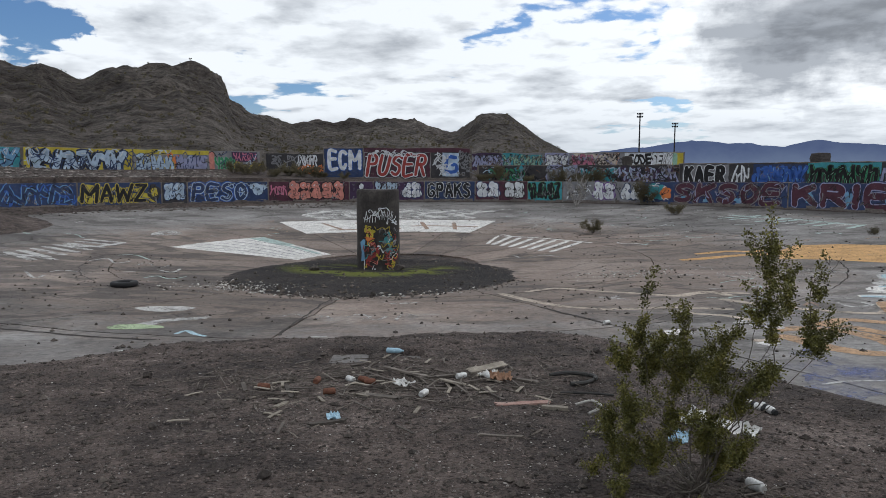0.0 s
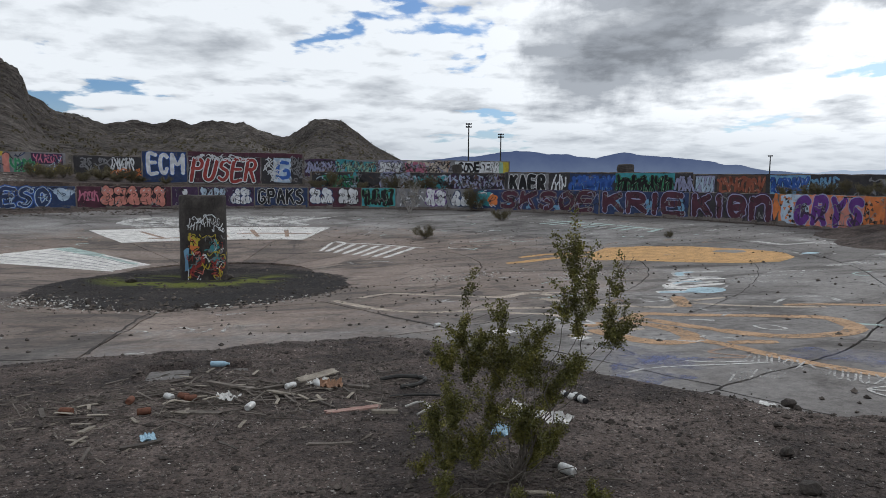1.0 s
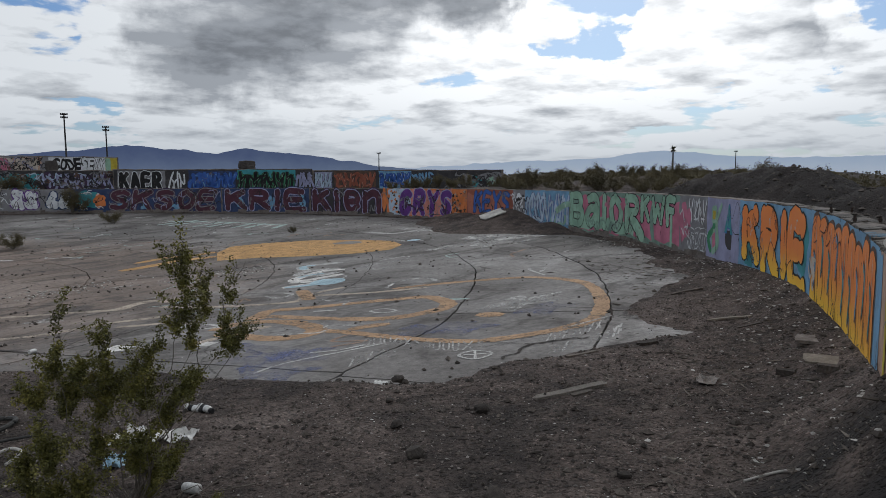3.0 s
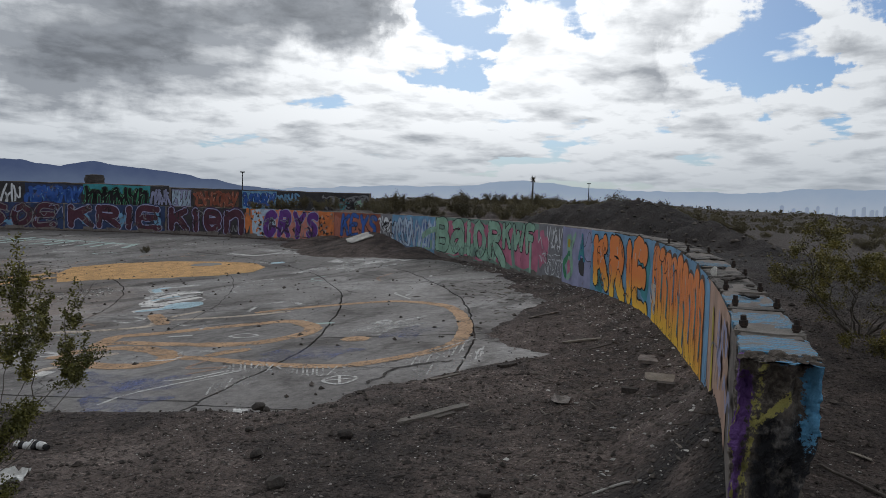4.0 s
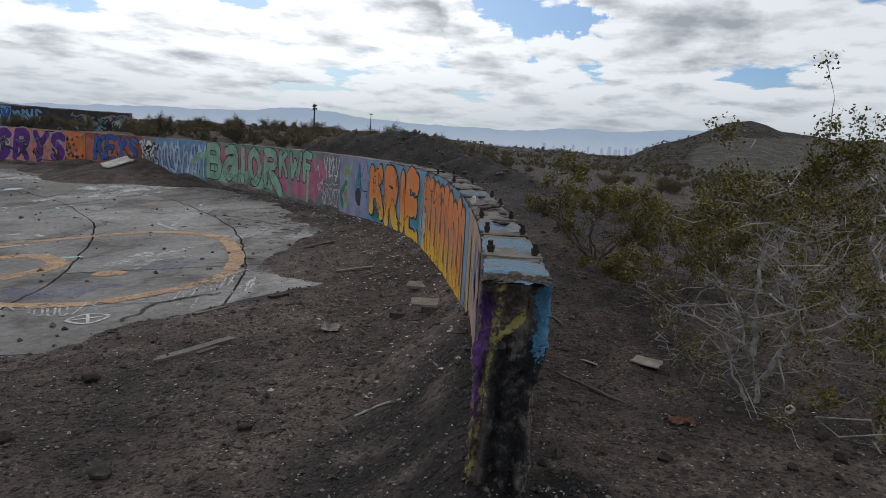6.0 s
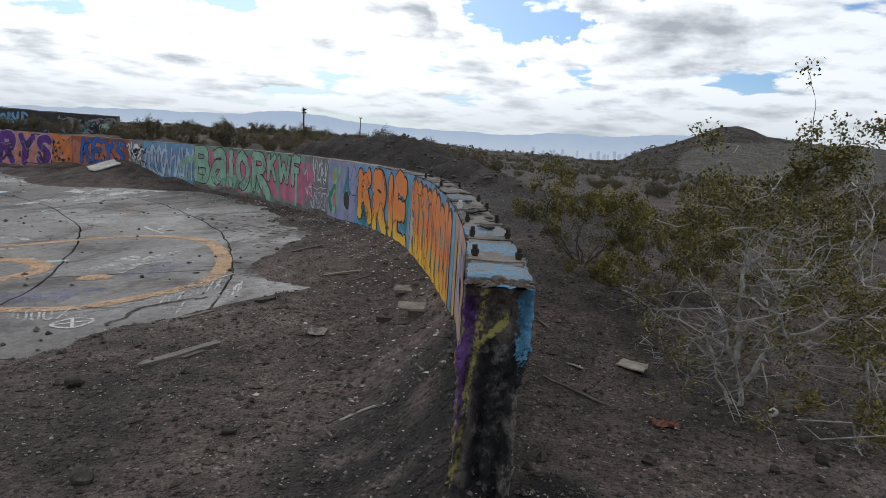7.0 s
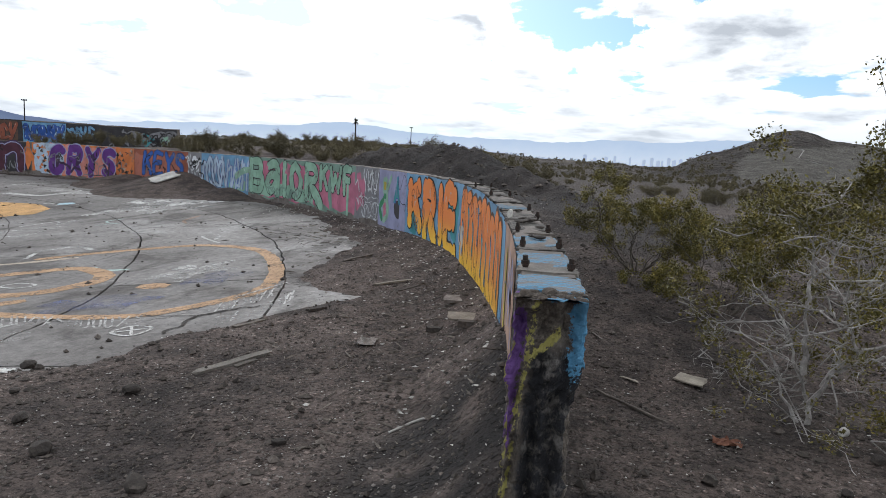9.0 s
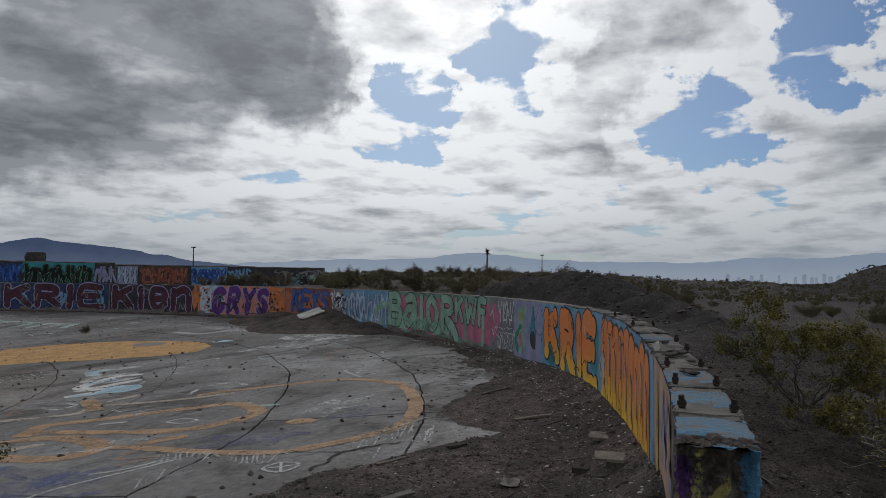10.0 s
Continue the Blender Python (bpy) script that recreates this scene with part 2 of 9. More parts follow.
def dirt_material():
    """Stony dirt: pebbles of two sizes over patches of brown, grey and rust."""
    m = bpy.data.materials.new("desert_dirt")
    m.use_nodes = True
    t = m.node_tree
    t.nodes.clear()
    k = Net(t)
    at = k.n("ShaderNodeTexCoord").outputs["Object"]
    big, mid, fine = k.noise(at, 0.55, 5.0, 0.6, 0.4), k.noise(at, 3.2, 6.0, 0.62), k.noise(at, 34.0, 6.0, 0.7)
    col = k.ramp(k.math("ADD", k.math("MULTIPLY", big, 0.55), k.math("MULTIPLY", mid, 0.45)),
                 [(0.36, (0.025, 0.0198, 0.0182)), (0.45, (0.051, 0.0396, 0.0356)), (0.53, (0.083, 0.0637, 0.0558)), (0.63, (0.136, 0.1078, 0.0957))])
    height = k.math("ADD", k.math("MULTIPLY", mid, 1.2), k.math("MULTIPLY", fine, 0.25))
    for scale, reach, deep in ((22.0, 0.95, 0.6), (60.0, 0.95, 0.3)):
        warp = k.vec("ADD", at, k.n("ShaderNodeTexNoise", {"Vector": at, "Scale": scale * 0.7, "Detail": 2.0}).outputs["Color"])
        cell = k.n("ShaderNodeTexVoronoi", {"Vector": k.vec("MULTIPLY", k.vec("ADD", at, k.vec("MULTIPLY", warp, (0.03, 0.03, 0.03))), (1, 1, 1)), "Scale": scale, "Randomness": 1.0})
        tone = k.n("ShaderNodeSeparateColor", {0: cell.outputs["Color"]})
        shade = k.ramp(tone.outputs[0], [(0.0, 1.0 - reach * 0.75), (0.55, 1.0), (0.86, 1.0 + reach * 0.35), (0.95, 1.0 + reach * 1.6)])
        some = k.span(tone.outputs[1], 0.35, 0.55)
        round_ = k.span(cell.outputs["Distance"], 0.25, 0.6, 1.0, 0.0)
        col = k.mix(k.math("MULTIPLY", some, round_), col, k.mix(1.0, col, shade, "MULTIPLY"))
        height = k.math("ADD", height, k.math("MULTIPLY", k.math("MULTIPLY", round_, some), deep))
    for attr, colour in (("pale", (0.17, 0.155, 0.135)), ("rock", (0.062, 0.050, 0.043)), ("scrub", (0.068, 0.066, 0.042)), ("flat", (0.062, 0.051, 0.045)), ("soot_shade", (0.012, 0.0115, 0.012)), ("moss", (0.125, 0.140, 0.020))):
        fac = k.n("ShaderNodeAttribute", attribute_name=attr).outputs["Fac"]
        fac = k.math("MULTIPLY", fac, k.span(k.math("ADD", k.math("MULTIPLY", fine, 0.5), k.math("MULTIPLY", mid, 0.5)), 0.34, 0.50, 0.60, 1.0))
        col = k.mix(fac, col, colour)
    grit = k.span(fine, 0.28, 0.72, 0.66, 1.38)
    col = k.mix(1.0, col, k.n("ShaderNodeCombineXYZ", {0: grit, 1: grit, 2: grit}).outputs[0], "MULTIPLY")
    bs = k.n("ShaderNodeBsdfPrincipled", {"Base Color": col, "Roughness": 0.95})
    bs.inputs["Specular IOR Level"].default_value = 0.25
    bp = k.n("ShaderNodeBump", {"Height": height, "Strength": 1.0, "Distance": 0.035})
    t.links.new(bp.outputs[0], bs.inputs["Normal"])
    k.n("ShaderNodeOutputMaterial", {"Surface": bs.outputs[0]})
    return m


M_GROUND = dirt_material()


def slab_material():
    """Old basin concrete: rusty towards the middle, grey further out, with silt films, hairlines and grit."""
    m = bpy.data.materials.new("basin_concrete")
    m.use_nodes = True
    t = m.node_tree
    t.nodes.clear()
    k = Net(t)
    at = k.n("ShaderNodeTexCoord").outputs["Object"]
    far = k.vec("LENGTH", k.vec("SUBTRACT", at, (CX, CY, -2.0)))
    a, b, c = k.noise(at, 0.30, 7.0, 0.62, 0.4), k.noise(at, 9.0, 8.0, 0.72), k.noise(at, 1.5, 7.0, 0.66, 0.5)
    grey = k.ramp(a, [(0.34, (0.098, 0.088, 0.083)), (0.47, (0.148, 0.136, 0.129)), (0.56, (0.186, 0.174, 0.166)), (0.66, (0.245, 0.235, 0.226))])
    rust = k.ramp(a, [(0.34, (0.105, 0.082, 0.068)), (0.50, (0.178, 0.132, 0.107)), (0.66, (0.240, 0.190, 0.158))])
    edge = k.math("ADD", far, k.math("MULTIPLY", k.math("SUBTRACT", c, 0.5), 9.0))
    col = k.mix(k.span(edge, 10.5, 16.0), rust, grey)
    # silt films and damp stains
    film = k.noise(k.vec("MULTIPLY", at, (0.8, 1.3, 1.0)), 0.55, 9.0, 0.64, 0.8)
    silt = k.span(k.vec("LENGTH", k.vec("SUBTRACT", at, (-15.0, 17.5, -2.0))), 4.0, 13.0, 0.11, 0.0)
    col = k.mix(k.span(k.math("ADD", film, silt), 0.50, 0.63, 0.0, 0.72), col, (0.062, 0.054, 0.050))
    col = k.mix(k.span(c, 0.60, 0.72, 0.0, 0.45), col, (0.27, 0.25, 0.235))
    # hairline cracks
    bent = k.vec("ADD", at, k.vec("MULTIPLY", k.n("ShaderNodeTexNoise", {"Vector": at, "Scale": 1.3, "Detail": 6.0, "Roughness": 0.65}).outputs["Color"], (0.9, 0.9, 0.0)))
    cell = k.n("ShaderNodeTexVoronoi", {"Vector": bent, "Scale": 0.30}, feature="DISTANCE_TO_EDGE").outputs["Distance"]
    hair = k.math("MULTIPLY", k.span(cell, 0.002, 0.0065, 1.0, 0.0), k.span(k.noise(at, 0.4, 2.0), 0.42, 0.56))
    col = k.mix(k.math("MULTIPLY", hair, 0.8), col, (0.035, 0.030, 0.028))
    fine = k.noise(at, 55.0, 4.0, 0.7)
    tone = k.math("MULTIPLY", k.span(b, 0.25, 0.75, 0.62, 1.40), k.span(fine, 0.3, 0.7, 0.82, 1.18))
    own = k.n("ShaderNodeObjectInfo").outputs["Random"]
    tone = k.math("MULTIPLY", tone, k.math("ADD", 0.70, k.math("MULTIPLY", own, 0.32)))
    col = k.mix(1.0, col, k.n("ShaderNodeCombineXYZ", {0: tone, 1: tone, 2: tone}).outputs[0], "MULTIPLY")
    bs = k.n("ShaderNodeBsdfPrincipled", {"Base Color": col, "Roughness": k.span(film, 0.4, 0.65, 0.72, 0.90)})
    bs.inputs["Specular IOR Level"].default_value = 0.35
    high = k.math("SUBTRACT", k.math("ADD", k.math("MULTIPLY", b, 0.6), k.math("MULTIPLY", fine, 0.25)), k.math("MULTIPLY", hair, 1.5))
    bp = k.n("ShaderNodeBump", {"Height": high, "Strength": 0.6, "Distance": 0.008})
    t.links.new(bp.outputs[0], bs.inputs["Normal"])
    k.n("ShaderNodeOutputMaterial", {"Surface": bs.outputs[0]})
    return m


M_SLAB = slab_material()
M_WALL = material("wall_concrete", [(0.085, 0.074, 0.066), (0.14, 0.12, 0.108), (0.20, 0.178, 0.16)], 0.9, 18.0, 0.9, 0.5, 0.012, spot=((0.07, 0.06, 0.055), 1.6, 0.56, 0.7), grain=0.25)
M_FLINT = material("rough_broken_concrete", [(0.05, 0.042, 0.036), (0.11, 0.09, 0.075), (0.17, 0.14, 0.115)], 7.0, 40.0, 0.95, 0.9, 0.03, grain=0.4)
M_PILLAR = material("pillar_concrete", [(0.020, 0.018, 0.018), (0.040, 0.035, 0.033), (0.085, 0.075, 0.07)], 1.4, 16.0, 0.9, 0.6, 0.02, grain=0.35)


def hill_material():
    """Scree slopes with dark boulders and outcrops, dull scrub and a pale dug-out face."""
    m = bpy.data.materials.new("rocky_hillside")
    m.use_nodes = True
    t = m.node_tree
    t.nodes.clear()
    k = Net(t)
    at = k.n("ShaderNodeTexCoord").outputs["Object"]
    a, b, c = k.noise(at, 0.05, 7.0, 0.62, 0.4), k.noise(at, 0.45, 8.0, 0.70), k.noise(at, 2.2, 6.0, 0.72)
    col = k.ramp(k.math("ADD", k.math("MULTIPLY", a, 0.55), k.math("MULTIPLY", b, 0.45)), [(0.38, (0.040, 0.032, 0.028)), (0.47, (0.078, 0.064, 0.055)), (0.55, (0.122, 0.104, 0.090)), (0.64, (0.185, 0.162, 0.142))])
    high = k.math("ADD", k.math("MULTIPLY", b, 1.6), k.math("MULTIPLY", c, 0.5))
    mask = {key: k.n("ShaderNodeAttribute", attribute_name=key).outputs["Fac"] for key in ("pale", "rock", "scrub", "flat")}
    for scale, share in ((0.16, 0.56), (0.50, 0.62)):
        cell = k.n("ShaderNodeTexVoronoi", {"Vector": k.vec("MULTIPLY", k.vec("ADD", at, k.vec("MULTIPLY", k.n("ShaderNodeTexNoise", {"Vector": at, "Scale": scale * 2, "Detail": 4.0}).outputs["Color"], (1.4, 1.4, 1.4))), (1, 1, 1.6)), "Scale": scale})
        pick = k.n("ShaderNodeSeparateColor", {0: cell.outputs["Color"]}).outputs[0]
        rock = k.math("MULTIPLY", k.span(cell.outputs["Distance"], 0.28, 0.50, 1.0, 0.0), k.span(k.math("ADD", pick, k.math("MULTIPLY", mask["rock"], 0.45)), share, share + 0.12))
        rock = k.math("MULTIPLY", rock, k.math("SUBTRACT", 1.0, mask["pale"]))
        col = k.mix(k.math("MULTIPLY", rock, 0.75), col, (0.034, 0.026, 0.022))
        high = k.math("ADD", high, k.math("MULTIPLY", rock, 1.2))
    col = k.mix(k.math("MULTIPLY", mask["rock"], 0.6), col, (0.042, 0.033, 0.028))
    green = k.math("MULTIPLY", k.span(k.noise(at, 0.8, 5.0, 0.7), 0.52, 0.62), k.math("ADD", 0.10, k.math("MULTIPLY", mask["scrub"], 0.4)))
    col = k.mix(green, col, (0.066, 0.060, 0.040))
    col = k.mix(k.math("MULTIPLY", mask["flat"], 0.8), col, (0.060, 0.049, 0.043))
    col = k.mix(mask["pale"], col, k.ramp(b, [(0.35, (0.100, 0.090, 0.078)), (0.65, (0.150, 0.138, 0.120))]))
    tone = k.math("MULTIPLY", k.span(c, 0.28, 0.72, 0.45, 1.25), k.span(b, 0.3, 0.7, 0.72, 1.12))
    col = k.mix(1.0, col, k.n("ShaderNodeCombineXYZ", {0: tone, 1: tone, 2: tone}).outputs[0], "MULTIPLY")
    bs = k.n("ShaderNodeBsdfPrincipled", {"Base Color": col, "Roughness": 0.95})
    bs.inputs["Specular IOR Level"].default_value = 0.2
    bp = k.n("ShaderNodeBump", {"Height": high, "Strength": 1.0, "Distance": 0.9})
    t.links.new(bp.outputs[0], bs.inputs["Normal"])
    k.n("ShaderNodeOutputMaterial", {"Surface": bs.outputs[0]})
    return m


M_HILL = hill_material()

# ---- helpers for shapes ----
def mesh_of(name, verts, faces, mats, smooth=False):
    me = bpy.data.meshes.new(name)
    me.from_pydata([tuple(v) for v in verts], [], faces)
    for m in (mats if isinstance(mats, (list, tuple)) else [mats]):
        me.materials.append(m)
    if smooth:
        me.polygons.foreach_set("use_smooth", [True] * len(me.polygons))
    me.update()
    return me


def part(name, data, mat, parent, label=""):
    """Links a bmesh or mesh as one mesh object under a thing or a part."""
    if isinstance(data, bmesh.types.BMesh):
        me = bpy.data.meshes.new(name)
        data.to_mesh(me)
        data.free()
    else:
        me = data
    if mat is not None and not me.materials:
        me.materials.append(mat)
    ob = new(name, me)
    if parent is not None:
        ob.parent = parent
    return tagged(ob, label)


def lattice(ix, iy, seed):
    s = np.sin(ix * 127.1 + iy * 311.7 + seed * 74.7) * 43758.5453
    return s - np.floor(s)


def vnoise(x, y, seed=0):
    ix, iy = np.floor(x), np.floor(y)
    fx, fy = x - ix, y - iy
    fx, fy = fx * fx * (3 - 2 * fx), fy * fy * (3 - 2 * fy)
    a, b = lattice(ix, iy, seed), lattice(ix + 1, iy, seed)
    c, d = lattice(ix, iy + 1, seed), lattice(ix + 1, iy + 1, seed)
    return (a + (b - a) * fx) * (1 - fy) + (c + (d - c) * fx) * fy


def fbm(x, y, octaves=5, seed=0, gain=0.5):
    total, amp, norm = 0.0, 1.0, 0.0
    for i in range(octaves):
        total = total + amp * vnoise(x * 2 ** i + 17.3 * i, y * 2 ** i - 9.1 * i, seed + i)
        norm += amp
        amp *= gain
    return total / norm


def step(v, a, b):
    t = np.clip((v - a) / (b - a), 0, 1)
    return t * t * (3 - 2 * t)


def cone(r):
    return ZB - DROP * np.clip(1 - r / RAD, 0, 1)


def wall_r(a):
    """The inner radius of the wall; it comes in a little towards the broken end."""
    return RAD - 0.075 * float(step(-a, 58.0, 76.0))


# ---- the land ----
HILL_AZ = (-60, -42, -36, -33, -31.4, -30.6, -29.4, -28.2, -27.2, -25.9, -24.1, -22.3, -21.1, -19.9, -19.0, -18.05, -17.6, -16.2, -14.4, -12.6, -10.8, -8.9, -8, -6.6, -5.2, -3.3, -2.6, -0.9, 0.9, 1.9, 2.8, 4.2, 5.4, 6.6, 8.0, 9.2, 12, 16, 20)
HILL_EL = (4.0, 7.0, 7.8, 8.0, 7.75, 8.05, 7.65, 7.1, 7.35, 8.0, 8.3, 8.75, 8.7, 8.4, 8.2, 7.7, 6.1, 4.95, 4.8, 4.3, 4.65, 4.5, 4.95, 4.55, 4.95, 4.55, 4.8, 4.2, 3.95, 4.7, 5.4, 5.45, 5.0, 4.3, 3.15, 2.5, 1.3, 0.9, 0.5)
HILL_D = ((-60, -19, -15.5, -13, 0, 2.5, 20), (230, 250, 330, 420, 430, 330, 340))
RIGHT_AZ = (86, 89.5, 91.8, 93.5, 95.1, 96.9, 98.3, 99.3, 100.3, 102.2, 103.4, 108, 116, 130, 150)
RIGHT_EL = (-0.6, -0.13, 1.0, 1.4, 2.15, 2.9, 3.12, 2.9, 2.5, 2.2, 2.0, 1.8, 1.5, 1.0, 0.4)
EDGE_A = (-180, -150, -125, -105, -101, -99.5, -98, -97, -94, -90, -76, -74, -72.3, -71.8, -71.3, -70.5, -67.8, -66.7, -64.9, -63.4, -61.8, -59.3, -54, -51.3, -47, -40, -24, 0, 60, 108, 116, 150, 160, 180)
EDGE_R = (20, 17, 17.6, 17.0, 16.3, 15.8, 15.0, 14.3, 14.0, 13.9, 13.8, 14.4, 16.4, 18.6, 19.6, 20.5, 20.8, 21.4, 21.9, 22.7, 22.2, 21.9, 22.8, 23.3, 23.1, 23.5, 23.8, 23.8, 23.9, 23.6, 22.3, 21.8, 21.0, 20)
RISE_A = (-180, -125, -84, -78, -72, -66, -59, -48, -30, 0, 30, 60, 80, 100, 125, 150, 180)
RISE_Z = (-1.2, -1.25, -1.22, -1.3, -1.40, -0.95, -0.45, -0.35, -0.15, -0.25, -0.4, -0.3, -0.1, 0.1, 0.3, 0.3, -0.2)
FAR_AZ = (-180, -60, -34, -16, -10, 2, 20, 50, 60, 72, 80, 88, 96, 120, 180)
FAR_Z = (0, 1.5, 1.0, 0.9, 0.35, 0.3, -0.3, -0.2, 0.45, 0.2, -1.3, -1.6, -1.5, -0.6, 0)


BARE = ((-1.25, 8.35, 0.30, 0.38), (-0.55, 8.45, 0.22, 0.22))
HEAP = ((21.6, 10.6, 0.1), (21.3, 9.0, 0.60), (20.6, 7.0, 0.66), (19.3, 5.5, 0.60), (17.2, 4.0, 0.12), (14.9, 2.2, -0.16), (12.6, 0.9, -0.50), (11.2, 0.3, -0.9))


def heap(x, y):
    """The rough earth bank along the outside of the wall: its level, and how near a spot lies to its crest."""
    best, near = np.full(np.shape(x), -9.0), np.full(np.shape(x), 99.0)
    for (ax, ay, az), (bx, by, bz) in zip(HEAP, HEAP[1:]):
        ux, uy = bx - ax, by - ay
        t = np.clip(((x - ax) * ux + (y - ay) * uy) / (ux * ux + uy * uy), 0, 1)
        far = np.hypot(x - ax - ux * t, y - ay - uy * t)
        best = np.maximum(best, az + (bz - az) * t - 0.62 * np.sqrt(far ** 2 + 0.12) + 0.2)
        near = np.minimum(near, far)
    rough = 0.32 * (fbm(x * 1.1, y * 1.1, 5, 4, 0.6) - 0.5) + 0.22 * (fbm(x * 4.2, y * 4.2, 3, 9, 0.6) - 0.5)
    return best + rough, near


def cover(x, y):
    """How far dirt stands over the basin's floor (below 0: bare floor)."""
    r, a = np.hypot(x - CX, y - CY), np.degrees(np.arctan2(y - CY, x - CX))
    wob = (fbm(x * 0.9, y * 0.9, 4, 5) - 0.5) * 0.7 + (fbm(x * 4, y * 4, 3, 8) - 0.5) * 0.35
    edge = np.interp(a, EDGE_A, EDGE_R)
    c = np.clip((r - edge + wob) * 0.11, -0.25, 0.07)
    # pile under the painted letters, pile at the far side of the floor, silt round the pillar
    for bx, by, h, s in ((21.4, 17.4, 0.84, 2.5), (21.9, 20.6, 0.55, 2.0), (20.2, 14.4, 0.42, 1.7), (-22.6, 28.2, 1.3, 3.6)):
        g = h * np.exp(-(((x - bx) ** 2 + (y - by) ** 2) / s ** 2)) - 0.16 + 0.10 * wob
        c = np.maximum(c, np.where(g > -0.1, g, -0.25))
    e = 1.0 - np.hypot((x + 2.2) / 4.3, (y - 20.6) / 5.3) + wob * 0.10
    c = np.maximum(c, np.clip(e * 0.25, -0.25, 0.016))
    # dirt heaped along the foot of the wall towards its end
    c = c + np.interp(a, (-78.5, -77, -75.5, -74, -72.7, -70, -66, -61, -56, -52, -46), (0.05, 0.30, 0.55, 0.62, 0.53, 0.38, 0.30, 0.30, 0.24, 0.18, 0.0)) * np.clip(1 - (RAD - r) / np.interp(a, (-76, -60), (0.7, 0.9)), 0, 1) ** 1.5 * (a > -84) * (a < -46)
    # bare spots where the slab shows through the dirt
    for bx, by, sx, sy in BARE:
        u = np.maximum(np.abs(x - bx) / sx, np.abs(y - by) / sy) + wob * 0.45
        c = c + (-0.05 - np.maximum(c, -0.05)) * (1 - step(u, 0.75, 1.1))
    # trodden bank beside the broken end of the wall
    c = c + 0.17 * np.exp(-(((x - 1.6) ** 2 + (y + 0.3) ** 2) / 3.4 ** 2)) + 0.11 * np.exp(-(((x - 3.0) / 0.5) ** 2 + ((y - 0.25) / 0.45) ** 2))
    return c


def land(x, y):
    r, a = np.hypot(x - CX, y - CY), np.degrees(np.arctan2(y - CY, x - CX))
    d, az = np.hypot(x, y), np.degrees(np.arctan2(x, y))
    near = np.interp(a, RISE_A, RISE_Z)
    far = np.interp(az, FAR_AZ, FAR_Z)
    z = near + (far - near) * step(r, RAD + 3, RAD + 16)
    z = z + (fbm(x * 0.12, y * 0.12, 4, 3) - 0.5) * 0.55 * step(r, RAD + 1, RAD + 14) * step(d, 9, 30)
    z = np.maximum(z, heap(x, y)[0])
    # plain behind the terraces rises gently, then sinks into the wide valley
    z = z + step(d, 90, 230) * (0.4 + 1.6 * fbm(x * 0.02, y * 0.02, 3, 6)) - step(d, 420, 2500) * 34
    crest_d = np.interp(az, *HILL_D)
    el = np.interp(az, HILL_AZ, HILL_EL, left=0, right=0)
    crag = 0.55 * (fbm(x * 0.03, y * 0.03, 4, 11, 0.55) - 0.5) + 0.9 * (0.12 - np.abs(fbm(x * 0.05 + y * 0.02, y * 0.05, 3, 14, 0.62) - 0.5)) + 0.8 * (fbm(x * 0.13, y * 0.13, 2, 15, 0.65) - 0.5)
    ridge = 1 - np.abs(fbm(az * 0.32 + d * 0.004, d * 0.003, 4, 12, 0.5) * 2 - 1)
    f = np.clip((d - 88) / (crest_d - 88), 0, 1)
    up = f ** 1.25
    down = 1 - step(d, crest_d, crest_d * 2.2)
    top = np.maximum(0, crest_d * np.tan(np.radians(el)) - 2.2)
    z = z + top * up * down * (1 - 0.24 * (ridge - 0.5) * 4 * f * (1 - f)) + crag * top * 0.19 * step(f, 0.15, 0.85) * down
    el2 = np.interp(az, RIGHT_AZ, RIGHT_EL, left=0, right=0)
    f2 = np.clip((d - 95) / 85, 0, 1)
    z = z + (180 * np.tan(np.radians(el2)) + 1.2) * step(el2, -0.5, 0.3) * f2 ** 1.4 * (1 - step(d, 182, 420)) + crag * 0.9 * step(el2, 0.3, 1.5) * f2 * (1 - step(d, 182, 420))
    # small relief near by
    z = z + (fbm(x * 1.3, y * 1.3, 4, 21) - 0.5) * 0.12 * (1 - step(d, 30, 60)) + (fbm(x * 7, y * 7, 3, 22) - 0.5) * 0.035 * (1 - step(d, 10, 25))
    floor = cone(r) + cover(x, y) + (fbm(x * 1.3, y * 1.3, 4, 21) - 0.5) * 0.07 * step(cover(x, y), -0.02, 0.1) + (fbm(x * 7, y * 7, 3, 22) - 0.5) * 0.03 * step(cover(x, y), -0.05, 0.05)
    inside = 1 - step(r, RAD + 0.06, RAD + WALL_T - 0.06)
    # in the gap of the wall the two grounds run together
    gap = (1 - step(a, -84, -79)) * step(a, -150, -140)
    inside = inside * (1 - gap) + gap * (1 - step(r, RAD - 2.5, RAD + 2.5))
    return z * (1 - inside) + floor * inside


def ground_z(x, y):
    return float(land(np.array([float(x)]), np.array([float(y)]))[0])


